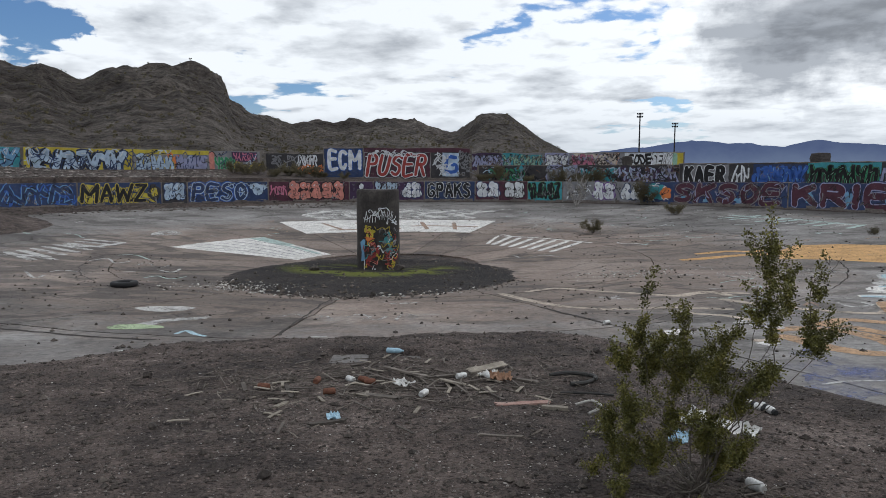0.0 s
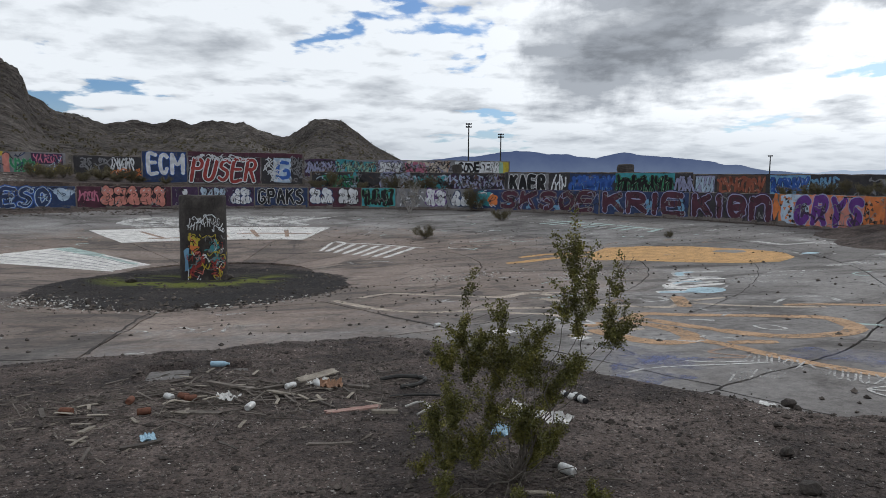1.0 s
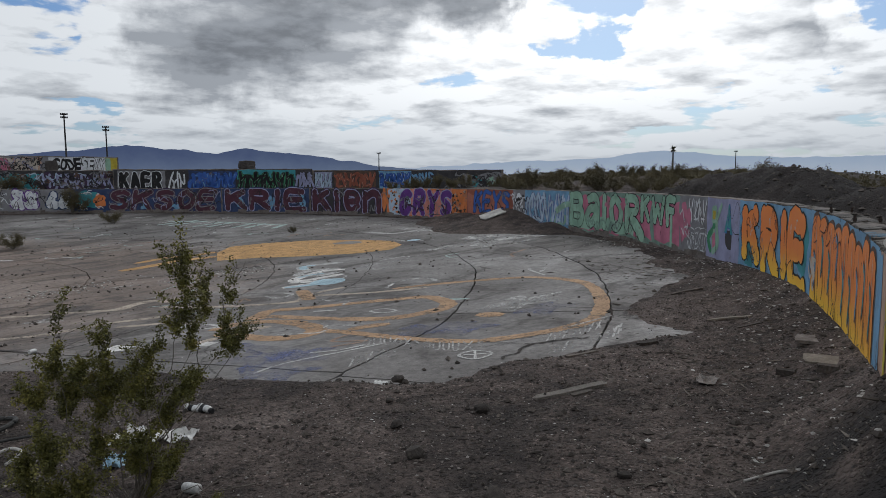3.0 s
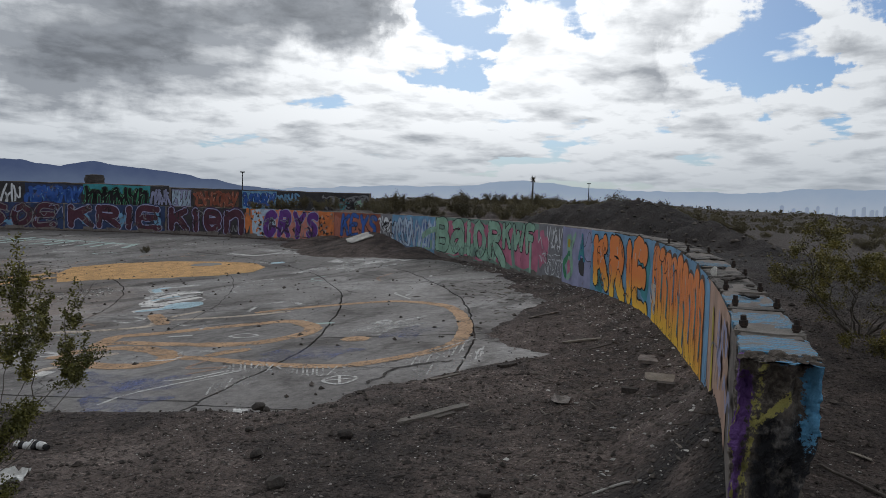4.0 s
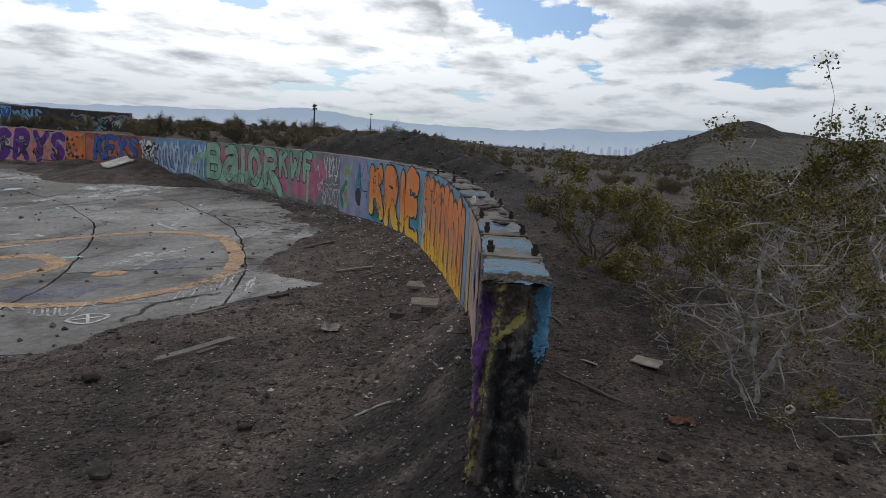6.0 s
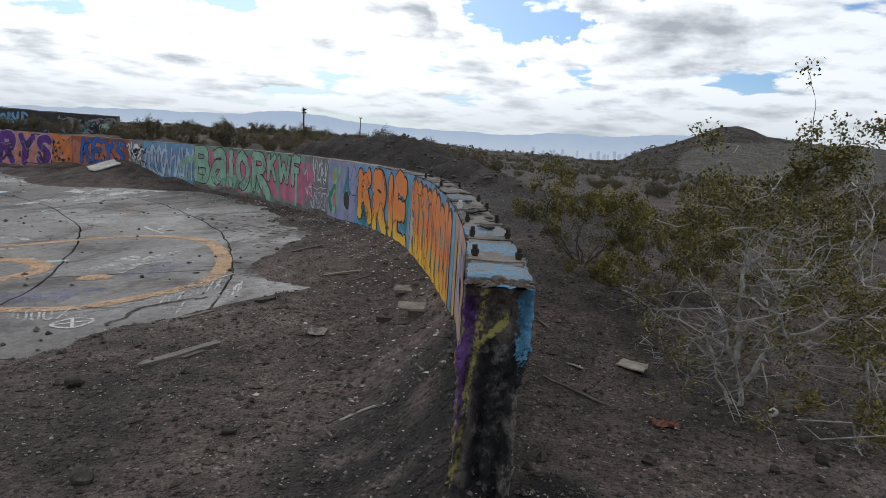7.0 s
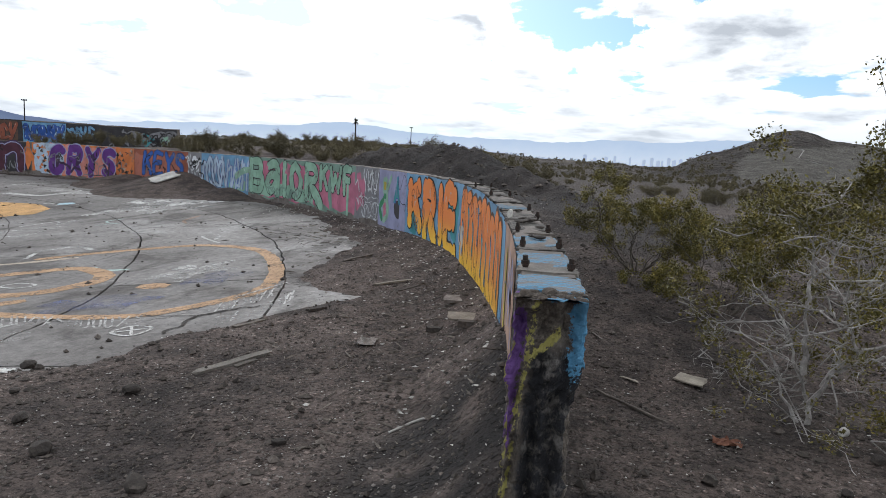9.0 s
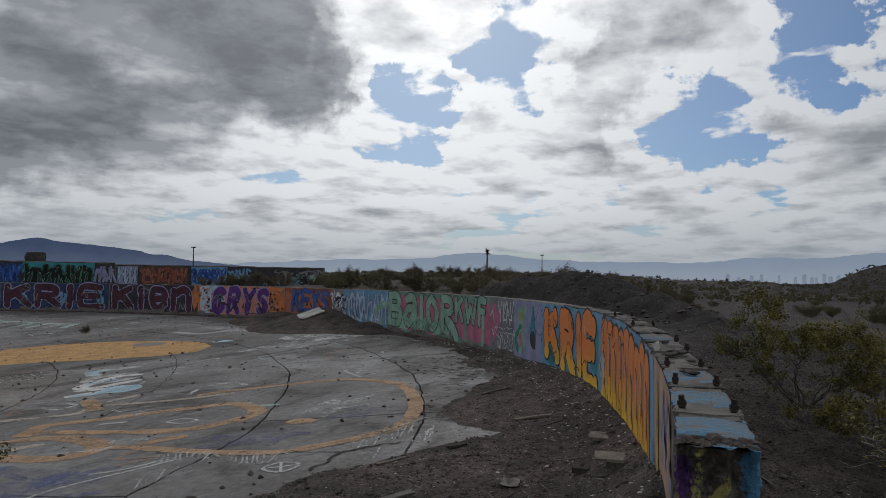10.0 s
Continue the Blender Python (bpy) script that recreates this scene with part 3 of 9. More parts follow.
def build_ground():
    ang = np.concatenate([np.arange(-122, 166, 0.36), np.arange(166, 238, 1.6)])
    edge = RAD + 0.05
    d = list(np.arange(0.5, 9.0, 0.45)) + list(np.arange(9.0, edge - 0.05, 0.15)) + [edge, RAD + WALL_T - 0.05]
    while d[-1] < 4700:
        s = d[-1]
        d.append(s + (0.13 if s < 33 else 0.35 if s < 62 else s * 0.013 if s < 460 else s * 0.022 if s < 700 else s * 0.12))
    d = np.array(d)
    az = ang
    A, D = np.meshgrid(np.radians(ang), d)
    X, Y = (CX + D * np.cos(A)).ravel(), (CY + D * np.sin(A)).ravel()
    Z = land(X, Y)
    n, m = len(d), len(az)
    idx = np.arange(n * m).reshape(n, m)
    nxt = np.roll(idx, -1, axis=1)
    quads = np.stack([idx[:-1], idx[1:], nxt[1:], nxt[:-1]], axis=-1).reshape(-1, 4)
    me = bpy.data.meshes.new("ground")
    me.vertices.add(n * m + 1)
    co = np.concatenate([np.stack([X, Y, Z], axis=1), [[CX, CY, ground_z(CX, CY)]]])
    me.vertices.foreach_set("co", co.ravel())
    tris = np.stack([np.full(m, n * m), idx[0], nxt[0]], axis=-1)
    nq, nt = len(quads), len(tris)
    me.loops.add(nq * 4 + nt * 3)
    me.loops.foreach_set("vertex_index", np.concatenate([quads.ravel(), tris.ravel()]))
    me.polygons.add(nq + nt)
    me.polygons.foreach_set("loop_start", np.concatenate([np.arange(nq) * 4, nq * 4 + np.arange(nt) * 3]))
    me.polygons.foreach_set("use_smooth", np.ones(nq + nt, bool))
    me.update(calc_edges=True)
    me.validate()
    x, y = co[:, 0], co[:, 1]
    dist, azz = np.hypot(x, y), np.degrees(np.arctan2(x, y))
    rr = np.hypot(x - CX, y - CY)
    crest = np.interp(azz, *HILL_D)
    el = np.interp(azz, HILL_AZ, HILL_EL, left=0, right=0)
    masks = {
        # soot at the wall's end, dark silt; the bank's backlit shade painted in
        "soot_shade": 0.75 * (1 - step(heap(x, y)[1], 1.0, 2.6)) + 0.92 * step(1.0 - np.hypot((x - 3.5) / 1.35, (y - 0.75) / 0.95), 0.0, 0.55) * step(fbm(x * 2.6, y * 2.6, 4, 51), 0.22, 0.46) + 0.8 * step(1.0 - np.hypot((x - 2.85) / 0.45, (y - 0.22) / 0.45), 0.0, 0.6) + step(1.0 - np.hypot((x - 3.35) / 0.55, (y + 0.06) / 0.28), 0.0, 0.5) + 0.75 * (np.hypot((x + 2.2) / 4.3, (y - 20.6) / 5.3) < 1.02) * (0.8 + 0.6 * fbm(x * 2, y * 2, 3, 33)),
        "moss": 0.95 * step(fbm(x * 1.1, y * 1.1, 5, 31, 0.62), 0.38, 0.50) * step(1.15 - np.hypot((x + 2.5) / 3.0, (y - 22.5) / 1.9), 0.0, 0.4),
        "rock": step(fbm(x * 0.02, y * 0.02, 5, 41), 0.42, 0.58) * step(dist / crest, 0.5, 0.85) * (el > 1) + step(dist, 98, 112) * (1 - step(dist, 230, 300)) * (azz > 87) * (azz < 125),
        "scrub": 0.8 * step(fbm(x * 0.12, y * 0.12, 4, 42), 0.45, 0.62) * step(dist, 70, 120),
        "pale": 0.95 * step(azz, 94.2, 94.5) * (1 - step(azz, 108, 112)) * step(dist, 100, 106) * (1 - step(dist, 178, 184)) * (1 - step(np.degrees(np.arctan2(co[:, 2] - 0.35, dist)) + 0.25 * (fbm(azz * 1.1, azz * 0, 4, 77) - 0.5), np.interp(azz, (94.3, 94.6, 95.2, 97.2, 99.1, 101.4, 104), (0.3, 0.9, 1.4, 1.85, 2.0, 2.1, 2.2)) - 0.12, np.interp(azz, (94.3, 94.6, 95.2, 97.2, 99.1, 101.4, 104), (0.3, 0.9, 1.4, 1.85, 2.0, 2.1, 2.2)) + 0.05)),
        "flat": 0.8 * step(dist, 28, 40) * (1 - step(dist, 85, 105)) * (np.abs(azz - 86) < 10),
    }
    for key, val in masks.items():
        me.attributes.new(key, "FLOAT", "POINT").data.foreach_set("value", np.clip(val, 0, 1).astype(np.float32))
    me.materials.append(M_GROUND)
    me.materials.append(M_HILL)
    poly_d = np.concatenate([np.hypot(X, Y)[quads[:, 0]], np.zeros(nt)])
    me.polygons.foreach_set("material_index", (poly_d > 84).astype(np.int32))
    return tagged(new("ground", me), "dark brown stony desert dirt rising to bare rocky hills", "ground", kind="structure")


build_ground()


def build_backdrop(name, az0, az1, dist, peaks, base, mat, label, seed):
    """A far range: a self-glowing, haze-coloured strip with a jagged crest, bowed round the place."""
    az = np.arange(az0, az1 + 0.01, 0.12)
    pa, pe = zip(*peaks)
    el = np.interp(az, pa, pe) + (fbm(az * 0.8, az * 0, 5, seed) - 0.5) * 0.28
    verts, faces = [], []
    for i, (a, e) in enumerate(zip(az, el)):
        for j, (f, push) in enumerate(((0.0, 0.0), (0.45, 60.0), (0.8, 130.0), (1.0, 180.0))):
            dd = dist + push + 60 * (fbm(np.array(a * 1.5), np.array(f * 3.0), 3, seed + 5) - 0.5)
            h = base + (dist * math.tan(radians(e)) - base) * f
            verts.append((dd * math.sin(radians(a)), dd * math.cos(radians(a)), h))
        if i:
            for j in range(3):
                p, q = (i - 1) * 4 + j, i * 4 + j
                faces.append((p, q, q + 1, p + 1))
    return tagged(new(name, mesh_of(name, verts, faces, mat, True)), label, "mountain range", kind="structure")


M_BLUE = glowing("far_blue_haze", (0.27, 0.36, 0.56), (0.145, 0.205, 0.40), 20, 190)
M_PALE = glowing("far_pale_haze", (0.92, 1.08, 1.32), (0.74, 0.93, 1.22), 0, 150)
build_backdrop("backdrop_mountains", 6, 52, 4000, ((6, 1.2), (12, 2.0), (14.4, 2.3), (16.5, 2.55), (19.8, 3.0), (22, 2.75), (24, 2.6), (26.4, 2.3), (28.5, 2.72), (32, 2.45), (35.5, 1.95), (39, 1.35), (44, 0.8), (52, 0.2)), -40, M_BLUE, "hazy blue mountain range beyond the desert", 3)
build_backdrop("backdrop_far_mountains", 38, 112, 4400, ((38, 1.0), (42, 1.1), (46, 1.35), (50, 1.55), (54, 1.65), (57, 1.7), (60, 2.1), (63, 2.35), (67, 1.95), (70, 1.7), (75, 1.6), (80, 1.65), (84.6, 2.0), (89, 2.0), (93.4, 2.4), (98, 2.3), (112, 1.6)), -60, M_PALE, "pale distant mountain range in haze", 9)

# ---- basin floor: slabs between ring joints and radial joints ----
floor_thing = tagged(new("basin_floor"), "stained cracked concrete basin floor of many slabs, covered in faded floor paint", "floor", kind="structure")


def build_slab(r0, r1, a0, a1, rng):
    na, nr = max(6, int((a1 - a0) / (0.45 if r1 > 15 else 0.9))), max(6, int((r1 - r0) / 0.3))
    lift, tilt = rng.uniform(-0.003, 0.0), rng.uniform(-0.001, 0.001)
    g = 0.017
    verts, faces = [], []
    for i in range(nr + 1):
        for j in range(na + 1):
            r = r0 + g + (r1 - r0 - 2 * g) * i / nr
            a = radians(a0) + g / r + (radians(a1 - a0) - 2 * g / r) * j / na
            w = 0.0
            if i in (0, nr):
                rim = r0 if i == 0 else r1
                w = 0.10 * noise.noise(Vector((a * 7, rim, 0))) + 0.06 * noise.noise(Vector((a * 31, rim, 3))) + 0.03 * noise.noise(Vector((a * 90, rim, 5)))
            if j in (0, na):
                cut = (a0 if j == 0 else a1) % 360
                a += (0.05 * noise.noise(Vector((r * 1.7, cut, 1))) + 0.03 * noise.noise(Vector((r * 6, cut, 2)))) / r
            x, y = CX + (r + w) * math.cos(a), CY + (r + w) * math.sin(a)
            verts.append((x, y, float(cone(r)) + lift + tilt * (i / nr - 0.5)))
    for i in range(nr):
        for j in range(na):
            p = i * (na + 1) + j
            faces.append((p, p + na + 1, p + na + 2, p + 1))
    rim = [j for j in range(na + 1)] + [i * (na + 1) + na for i in range(1, nr + 1)] + [nr * (na + 1) + j for j in range(na - 1, -1, -1)] + [i * (na + 1) for i in range(nr - 1, 0, -1)]
    b = len(verts)
    verts += [(verts[v][0], verts[v][1], verts[v][2] - 0.10) for v in rim]
    for q in range(len(rim)):
        q2 = (q + 1) % len(rim)
        faces.append((rim[q], rim[q2], b + q2, b + q))
    return mesh_of("slab", verts, faces, M_SLAB)


def build_floor():
    rng = random.Random(4)
    inner = [-150.0, -130.7, -111.5, -92.4, -70.0, -48.5, -27.0, -4.0, 18.0, 38.0, 58.0, 78.0, 98.0, 118.0, 138.0, 158.0, 184.0, 210.0]
    outer = [-92.4 + 11.0 * i for i in range(32)] + [267.6]
    for r0, r1, cuts in ((3.2, 9.0, inner), (9.0, 14.05, inner), (14.05, 19.15, inner), (19.15, 21.62, outer), (21.62, 24.06, outer)):
        for a0, a1 in zip(cuts, cuts[1:]):
            part("slab", build_slab(r0, r1, a0, a1, rng), None, floor_thing)


build_floor()

# ---- walls ----
A_END, A_FAR = -78.2, 222.0              # the wall runs from its broken end round to the far gap


def wall_top(a):
    """The level of the wall's top; it dips towards the broken end."""
    return -0.14 * step(-a, 62.0, 78.0) * 1.0


def wall_panel(a0, a1, rng):
    n = max(4, int(round((a1 - a0) / 0.5)))
    verts, faces = [], []
    prof = ((0, -2.1), (0, -1.0), (0, -0.03), (0.02, 0.0), (WALL_T * 0.5, 0.004), (WALL_T - 0.02, 0.0), (WALL_T, -0.03), (WALL_T, -2.1))
    for i in range(n + 1):
        a = a0 + (a1 - a0) * i / n + (0.012 if i == 0 else -0.012 if i == n else 0)
        t = float(wall_top(a))
        for o, z in prof:
            chip = 0.018 * (rng.random() - 0.5) if z > -0.1 else 0
            r = wall_r(a) + o
            verts.append((CX + r * math.cos(radians(a)), CY + r * math.sin(radians(a)), (z + t if z > -0.5 else z) + chip))
    k = len(prof)
    for i in range(n):
        for j in range(k - 1):
            p = i * k + j
            faces.append((p, p + 1, p + k + 1, p + k))
    faces.append(tuple(range(k))[::-1])
    faces.append(tuple(n * k + j for j in range(k)))
    return mesh_of("wall_panel", verts, faces, M_WALL)


ring_wall = tagged(new("wall_ring"), "low curved concrete basin wall covered in layered graffiti", "wall", kind="structure")


def build_ring():
    rng = random.Random(9)
    cuts = [A_END + 0.9] + [-75 + 7.5 * i for i in range(1, 40)]
    for a0, a1 in zip(cuts, cuts[1:]):
        if a1 <= A_FAR:
            part("wall_panel", wall_panel(a0, a1, rng), None, ring_wall)


build_ring()


def straight_wall(name, x0, y0, x1, y1, z0, z1, thick, label, seed):
    """A standing concrete wall from one foot to the other, with a worn top."""
    rng = random.Random(seed)
    length = math.hypot(x1 - x0, y1 - y0)
    n = max(4, int(length / 0.5))
    ux, uy = (x1 - x0) / length, (y1 - y0) / length
    nx, ny = uy, -ux
    verts, faces = [], []
    for i in range(n + 1):
        s = length * i / n
        top = z1 + rng.uniform(-0.03, 0.03)
        for o, z in ((0, z0), (0, top - 0.03), (-0.03, top), (-thick, top), (-thick, z0)):
            verts.append((x0 + ux * s + nx * o, y0 + uy * s + ny * o, z))
    for i in range(n):
        for j in range(4):
            p = i * 5 + j
            faces.append((p, p + 5, p + 6, p + 1))
    faces.append((0, 1, 2, 3, 4))
    faces.append(tuple(n * 5 + j for j in (4, 3, 2, 1, 0)))
    return tagged(new(name, mesh_of(name, verts, faces, M_WALL)), label, "wall", kind="structure")


def polar(az, d):
    return d * math.sin(radians(az)), d * math.cos(radians(az))


UP = {}
for key, az0, d0, az1, d1, z0, z1, label in (
        ("wall_upper_west", -46, 60, -15.2, 62, 0.6, 2.55, "long upper concrete wall with yellow and pale blue graffiti"),
        ("wall_upper_broken", -15.0, 63, -9.9, 64, 0.4, 2.45, "dark broken upper wall half hidden by scrub"),
        ("wall_upper_middle", -10.3, 57, 2.15, 57, 0.1, 2.72, "upper concrete wall with large white and red graffiti"),
        ("wall_upper_back", 1.5, 74, 19.3, 74, 0.4, 2.85, "pale upper terrace wall with faded graffiti"),
        ("wall_terrace", 2.6, 56, 18.9, 55, -0.6, 1.25, "low terrace wall with mottled old graffiti"),
        ("wall_terrace_east", 18.9, 55, 34.0, 53, -0.6, 1.32, "terrace wall with black, blue and green graffiti"),
        ("wall_terrace_end", 34.0, 53, 50.0, 55, -0.6, 1.22, "dark end of a terrace wall with blue graffiti")):
    p, q = polar(az0, d0), polar(az1, d1)
    UP[key] = (straight_wall(key, *p, *q, z0, z1, 0.3, label, len(key)), p, q)

# ---- the pillar ----
PX, PY, PR, PZ0, PZ1 = -2.45, 24.1, 0.76, -3.12, -0.12


def build_pillar():
    n, m = 72, 40
    verts, faces = [], []
    for i in range(m + 1):
        for j in range(n):
            a = 2 * math.pi * j / n
            z = PZ0 + (PZ1 - PZ0) * i / m
            k = noise.noise(Vector((math.cos(a) * 3, math.sin(a) * 3, z * 2.2))) * 0.012
            r = PR + k + (0.03 if i < 2 else 0) - (0.02 if i == m else 0)
            if i == m:
                z += 0.05 * noise.noise(Vector((math.cos(a) * 2, math.sin(a) * 2, 9)))
            verts.append((PX + r * math.cos(a), PY + r * math.sin(a), z))
    for i in range(m):
        for j in range(n):
            faces.append((i * n + j, i * n + (j + 1) % n, (i + 1) * n + (j + 1) % n, (i + 1) * n + j))
    faces.append(tuple(m * n + j for j in range(n)))
    ob = new("centre_pillar", mesh_of("centre_pillar", verts, faces, M_PILLAR, False))
    return tagged(ob, "squat dark concrete pillar with painted tags standing in silt", "pillar")


pillar = build_pillar()

# ---- graffiti: thin paint meshes that follow their surface ----
STROKES = {"A": "00 25 49|49 75 90|23 73", "B": "00 09|09 69 87 65 05|05 75 93 70 00", "C": "88 59 18 04 11 50 82", "D": "00 09|09 69 95 71 00", "E": "89 09 00 90|05 75", "F": "89 09 00|05 75", "G": "88 59 18 04 11 50 82 84 54",
           "I": "40 49", "K": "00 09|89 05|14 45 90", "M": "00 09|09 44 99|99 90", "N": "00 09|09 90|90 99", "O": "49 17 13 40 82 86 49", "P": "00 09|09 69 87 65 05", "R": "00 09|09 69 87 65 05|35 90", "S": "88 59 18 16 45 74 82 50 11",
           "U": "09 02 40 72 99", "W": "09 20|20 46|46 70|70 99", "Y": "09 45|99 45|45 40", "Z": "09 99|99 00|00 90", "i": "40 46|49 48", "e": "14 85 78 49 18 13 40 82", "n": "00 08|06 59 97 90", "a": "18 59 87 80|85 35 03 30 84", "l": "49 40", "V": "09 40|40 99"}


class Mural:
    """Flat shapes in metres along (u) and up (v) a surface, laid on it in thin coats."""

    def __init__(self, where, seed=0, cut=0.3, step=0.003):
        self.where, self.cut, self.step, self.rng, self.warp = where, cut, step, random.Random(seed), 0.13
        self.verts, self.faces, self.slot, self.mats = [], [], [], []

    def add(self, verts, faces, mat, coat):
        if mat not in self.mats:
            self.mats.append(mat)
        b = len(self.verts)
        self.verts += [self.where(u, v, 0.004 + self.step * coat) for u, v in verts]
        self.faces += [tuple(b + i for i in f) for f in faces]
        self.slot += [self.mats.index(mat)] * len(faces)

    def panel(self, u0, v0, u1, v1, mat, coat=0, wob=0.04):
        n = max(2, int(abs(u1 - u0) / self.cut))
        m = max(2, int(abs(v1 - v0) / 0.3))
        vs = []
        for i in range(n + 1):
            lo, hi = self.rng.uniform(-wob, wob), self.rng.uniform(-wob, wob)
            for j in range(m + 1):
                f = j / m
                side = self.rng.uniform(-wob, wob) if i in (0, n) else 0
                vs.append((u0 + (u1 - u0) * i / n + side, v0 + lo + (v1 + hi - v0 - lo) * f))
        fs = [(i * (m + 1) + j, (i + 1) * (m + 1) + j, (i + 1) * (m + 1) + j + 1, i * (m + 1) + j + 1) for i in range(n) for j in range(m)]
        self.add(vs, fs, mat, coat)

    def ribbon(self, pts, width, mat, coat=1, closed=False, rough=0.12):
        out = []
        p = [Vector(q) for q in pts]
        k = len(p)
        for i in range(k if closed else k - 1):
            a = p[(i - 1) % k] if closed or i else p[0] * 2 - p[1]
            b, c = p[i], p[(i + 1) % k]
            d = p[(i + 2) % k] if closed or i < k - 2 else c * 2 - b
            n = max(3, min(24, int((c - b).length / max(0.06, width * 0.5))))
            for s in range(n):
                t = s / n
                out.append(0.5 * (2 * b + (c - a) * t + (2 * a - 5 * b + 4 * c - d) * t * t + (3 * b - a - 3 * c + d) * t ** 3))
        if not closed:
            out.append(p[-1])
        vs, m = [], len(out)
        for i, q in enumerate(out):
            e = out[(i + 1) % m] if closed or i < m - 1 else q
            s = out[i - 1] if closed or i else q
            way = (e - s).normalized() if (e - s).length > 1e-6 else Vector((1, 0))
            w = width * 0.5 * (1 + self.rng.uniform(-rough, rough))
            if not closed and i in (0, m - 1):
                w *= 0.6
            side = Vector((-way.y, way.x)) * w
            vs += [tuple(q + side), tuple(q - side)]
        fs = [(2 * i, 2 * i + 1, 2 * ((i + 1) % m) + 1, 2 * ((i + 1) % m)) for i in range(m if closed else m - 1)]
        self.add(vs, fs, mat, coat)

    def blob(self, cu, cv, ru, rv, mat, coat=1, lobes=4, wob=0.12):
        n, ph = 40, self.rng.uniform(0, 6)
        vs = [(cu, cv)]
        for f in (0.5, 1.0):
            for i in range(n):
                a = 2 * math.pi * i / n
                s = f * (1 + wob * math.sin(lobes * a + ph) + 0.4 * wob * math.sin((lobes * 2 + 1) * a + ph * 2))
                vs.append((cu + ru * s * math.cos(a), cv + rv * s * math.sin(a)))
        fs = [(0, 1 + i, 1 + (i + 1) % n) for i in range(n)]
        fs += [(1 + i, 1 + n + i, 1 + n + (i + 1) % n, 1 + (i + 1) % n) for i in range(n)]
        self.add(vs, fs, mat, coat)

    def word(self, body, u0, v0, u1, v1, mat, coat=2, fat=0.0, shift=(0, 0), lean=0.0):
        """A word in the built-in font, set into the box given."""
        for ch, w0, w1 in self.spread(body, u0, u1):
            cu = bpy.data.curves.new("word", "FONT")
            cu.body, cu.size, cu.resolution_u, cu.offset = ch, 1.0, 3, fat
            ob = bpy.data.objects.new("word", cu)
            scene.collection.objects.link(ob)
            me = bpy.data.meshes.new_from_object(ob.evaluated_get(bpy.context.evaluated_depsgraph_get()))
            bpy.data.objects.remove(ob)
            bpy.data.curves.remove(cu)
            bm = bmesh.new()
            bm.from_mesh(me)
            bpy.data.meshes.remove(me)
            xs = [v.co.x for v in bm.verts]
            ys = [v.co.y for v in bm.verts]
            if not xs:
                bm.free()
                continue
            x0, x1, y0, y1 = min(xs), max(xs), min(ys), max(ys)
            grow = fat * (v1 - v0) * 0.9
            for v in bm.verts:
                fu, fv = (v.co.x - x0) / (x1 - x0), (v.co.y - y0) / (y1 - y0)
                v.co = (w0 - grow + (w1 - w0 + 2 * grow) * fu + shift[0] + lean * (fv - 0.5) * (v1 - v0), v0 - grow + (v1 - v0 + 2 * grow) * fv + shift[1], 0)
            cut = min(self.cut, (w1 - w0) / 4)
            for lo, hi, axis in ((w0, w1, (1, 0, 0)), (v0, v1, (0, 1, 0))):
                u = lo + cut
                while u < hi:
                    bmesh.ops.bisect_plane(bm, geom=bm.verts[:] + bm.edges[:] + bm.faces[:], plane_co=(u if axis[0] else 0, 0 if axis[0] else u, 0), plane_no=axis)
                    u += cut
            h = v1 - v0
            for v in bm.verts:
                q = Vector((v.co.x / h * 1.1, v.co.y / h * 1.3, w0))
                swing = 0.05 * h * math.sin(3.1 * w0 + 4.0 * (v.co.y - v0) / h)
                v.co.x += self.warp * h * noise.noise(q) + swing * self.warp * 8
                v.co.y += self.warp * h * 0.9 * noise.noise(q + Vector((7, 3, 1))) + self.warp * h * 0.5 * math.sin(w0 * 2.3)
            bm.verts.index_update()
            self.add([(v.co.x, v.co.y) for v in bm.verts], [tuple(v.index for v in f.verts) for f in bm.faces], mat, coat)
            bm.free()

    def spread(self, body, u0, u1):
        wide = {"I": 0.45, "i": 0.55, "l": 0.42, "M": 1.35, "W": 1.45, " ": 0.5, "1": 0.6}
        total = sum(wide.get(c, 1.0) for c in body)
        u, out = u0, []
        for c in body:
            w = (u1 - u0) * wide.get(c, 1.0) / total
            if c != " ":
                out.append((c, u + w * 0.07, u + w * 0.93))
            u += w
        return out

    def lettered(self, body, u0, v0, u1, v1, fill, line, glow=None, fat=0.02, edge=0.055, lean=0.0):
        if glow:
            self.word(body, u0, v0, u1, v1, glow, 1, fat + edge * 2, lean=lean)
        self.word(body, u0, v0, u1, v1, line, 2, fat + edge, lean=lean)
        self.word(body, u0, v0, u1, v1, fill, 3, fat, lean=lean)

    def fat(self, body, u0, v0, u1, v1, fill, line, glow=None, width=0.30, edge=0.05, lean=0.0, sag=0.0):
        """A word in swollen brush letters, each of a few thick strokes with a common outline."""
        strokes, h = [], v1 - v0
        for ch, w0, w1 in self.spread(body, u0, u1):
            drop = self.rng.uniform(-sag, sag) * h
            for s in STROKES[ch].split("|"):
                q = []
                for pair in s.split():
                    x, y = int(pair[0]) / 9, int(pair[1]) / 9
                    pad = width * 0.5
                    q.append((w0 + pad * 0.7 + (w1 - w0 - pad * 1.4) * x + lean * (y - 0.5) * h + self.rng.uniform(-.02, .02) * h, v0 + pad + (h - 2 * pad) * y + drop * (1 - y) + self.rng.uniform(-.02, .02) * h))
                strokes.append((q, width * self.rng.uniform(0.9, 1.12)))
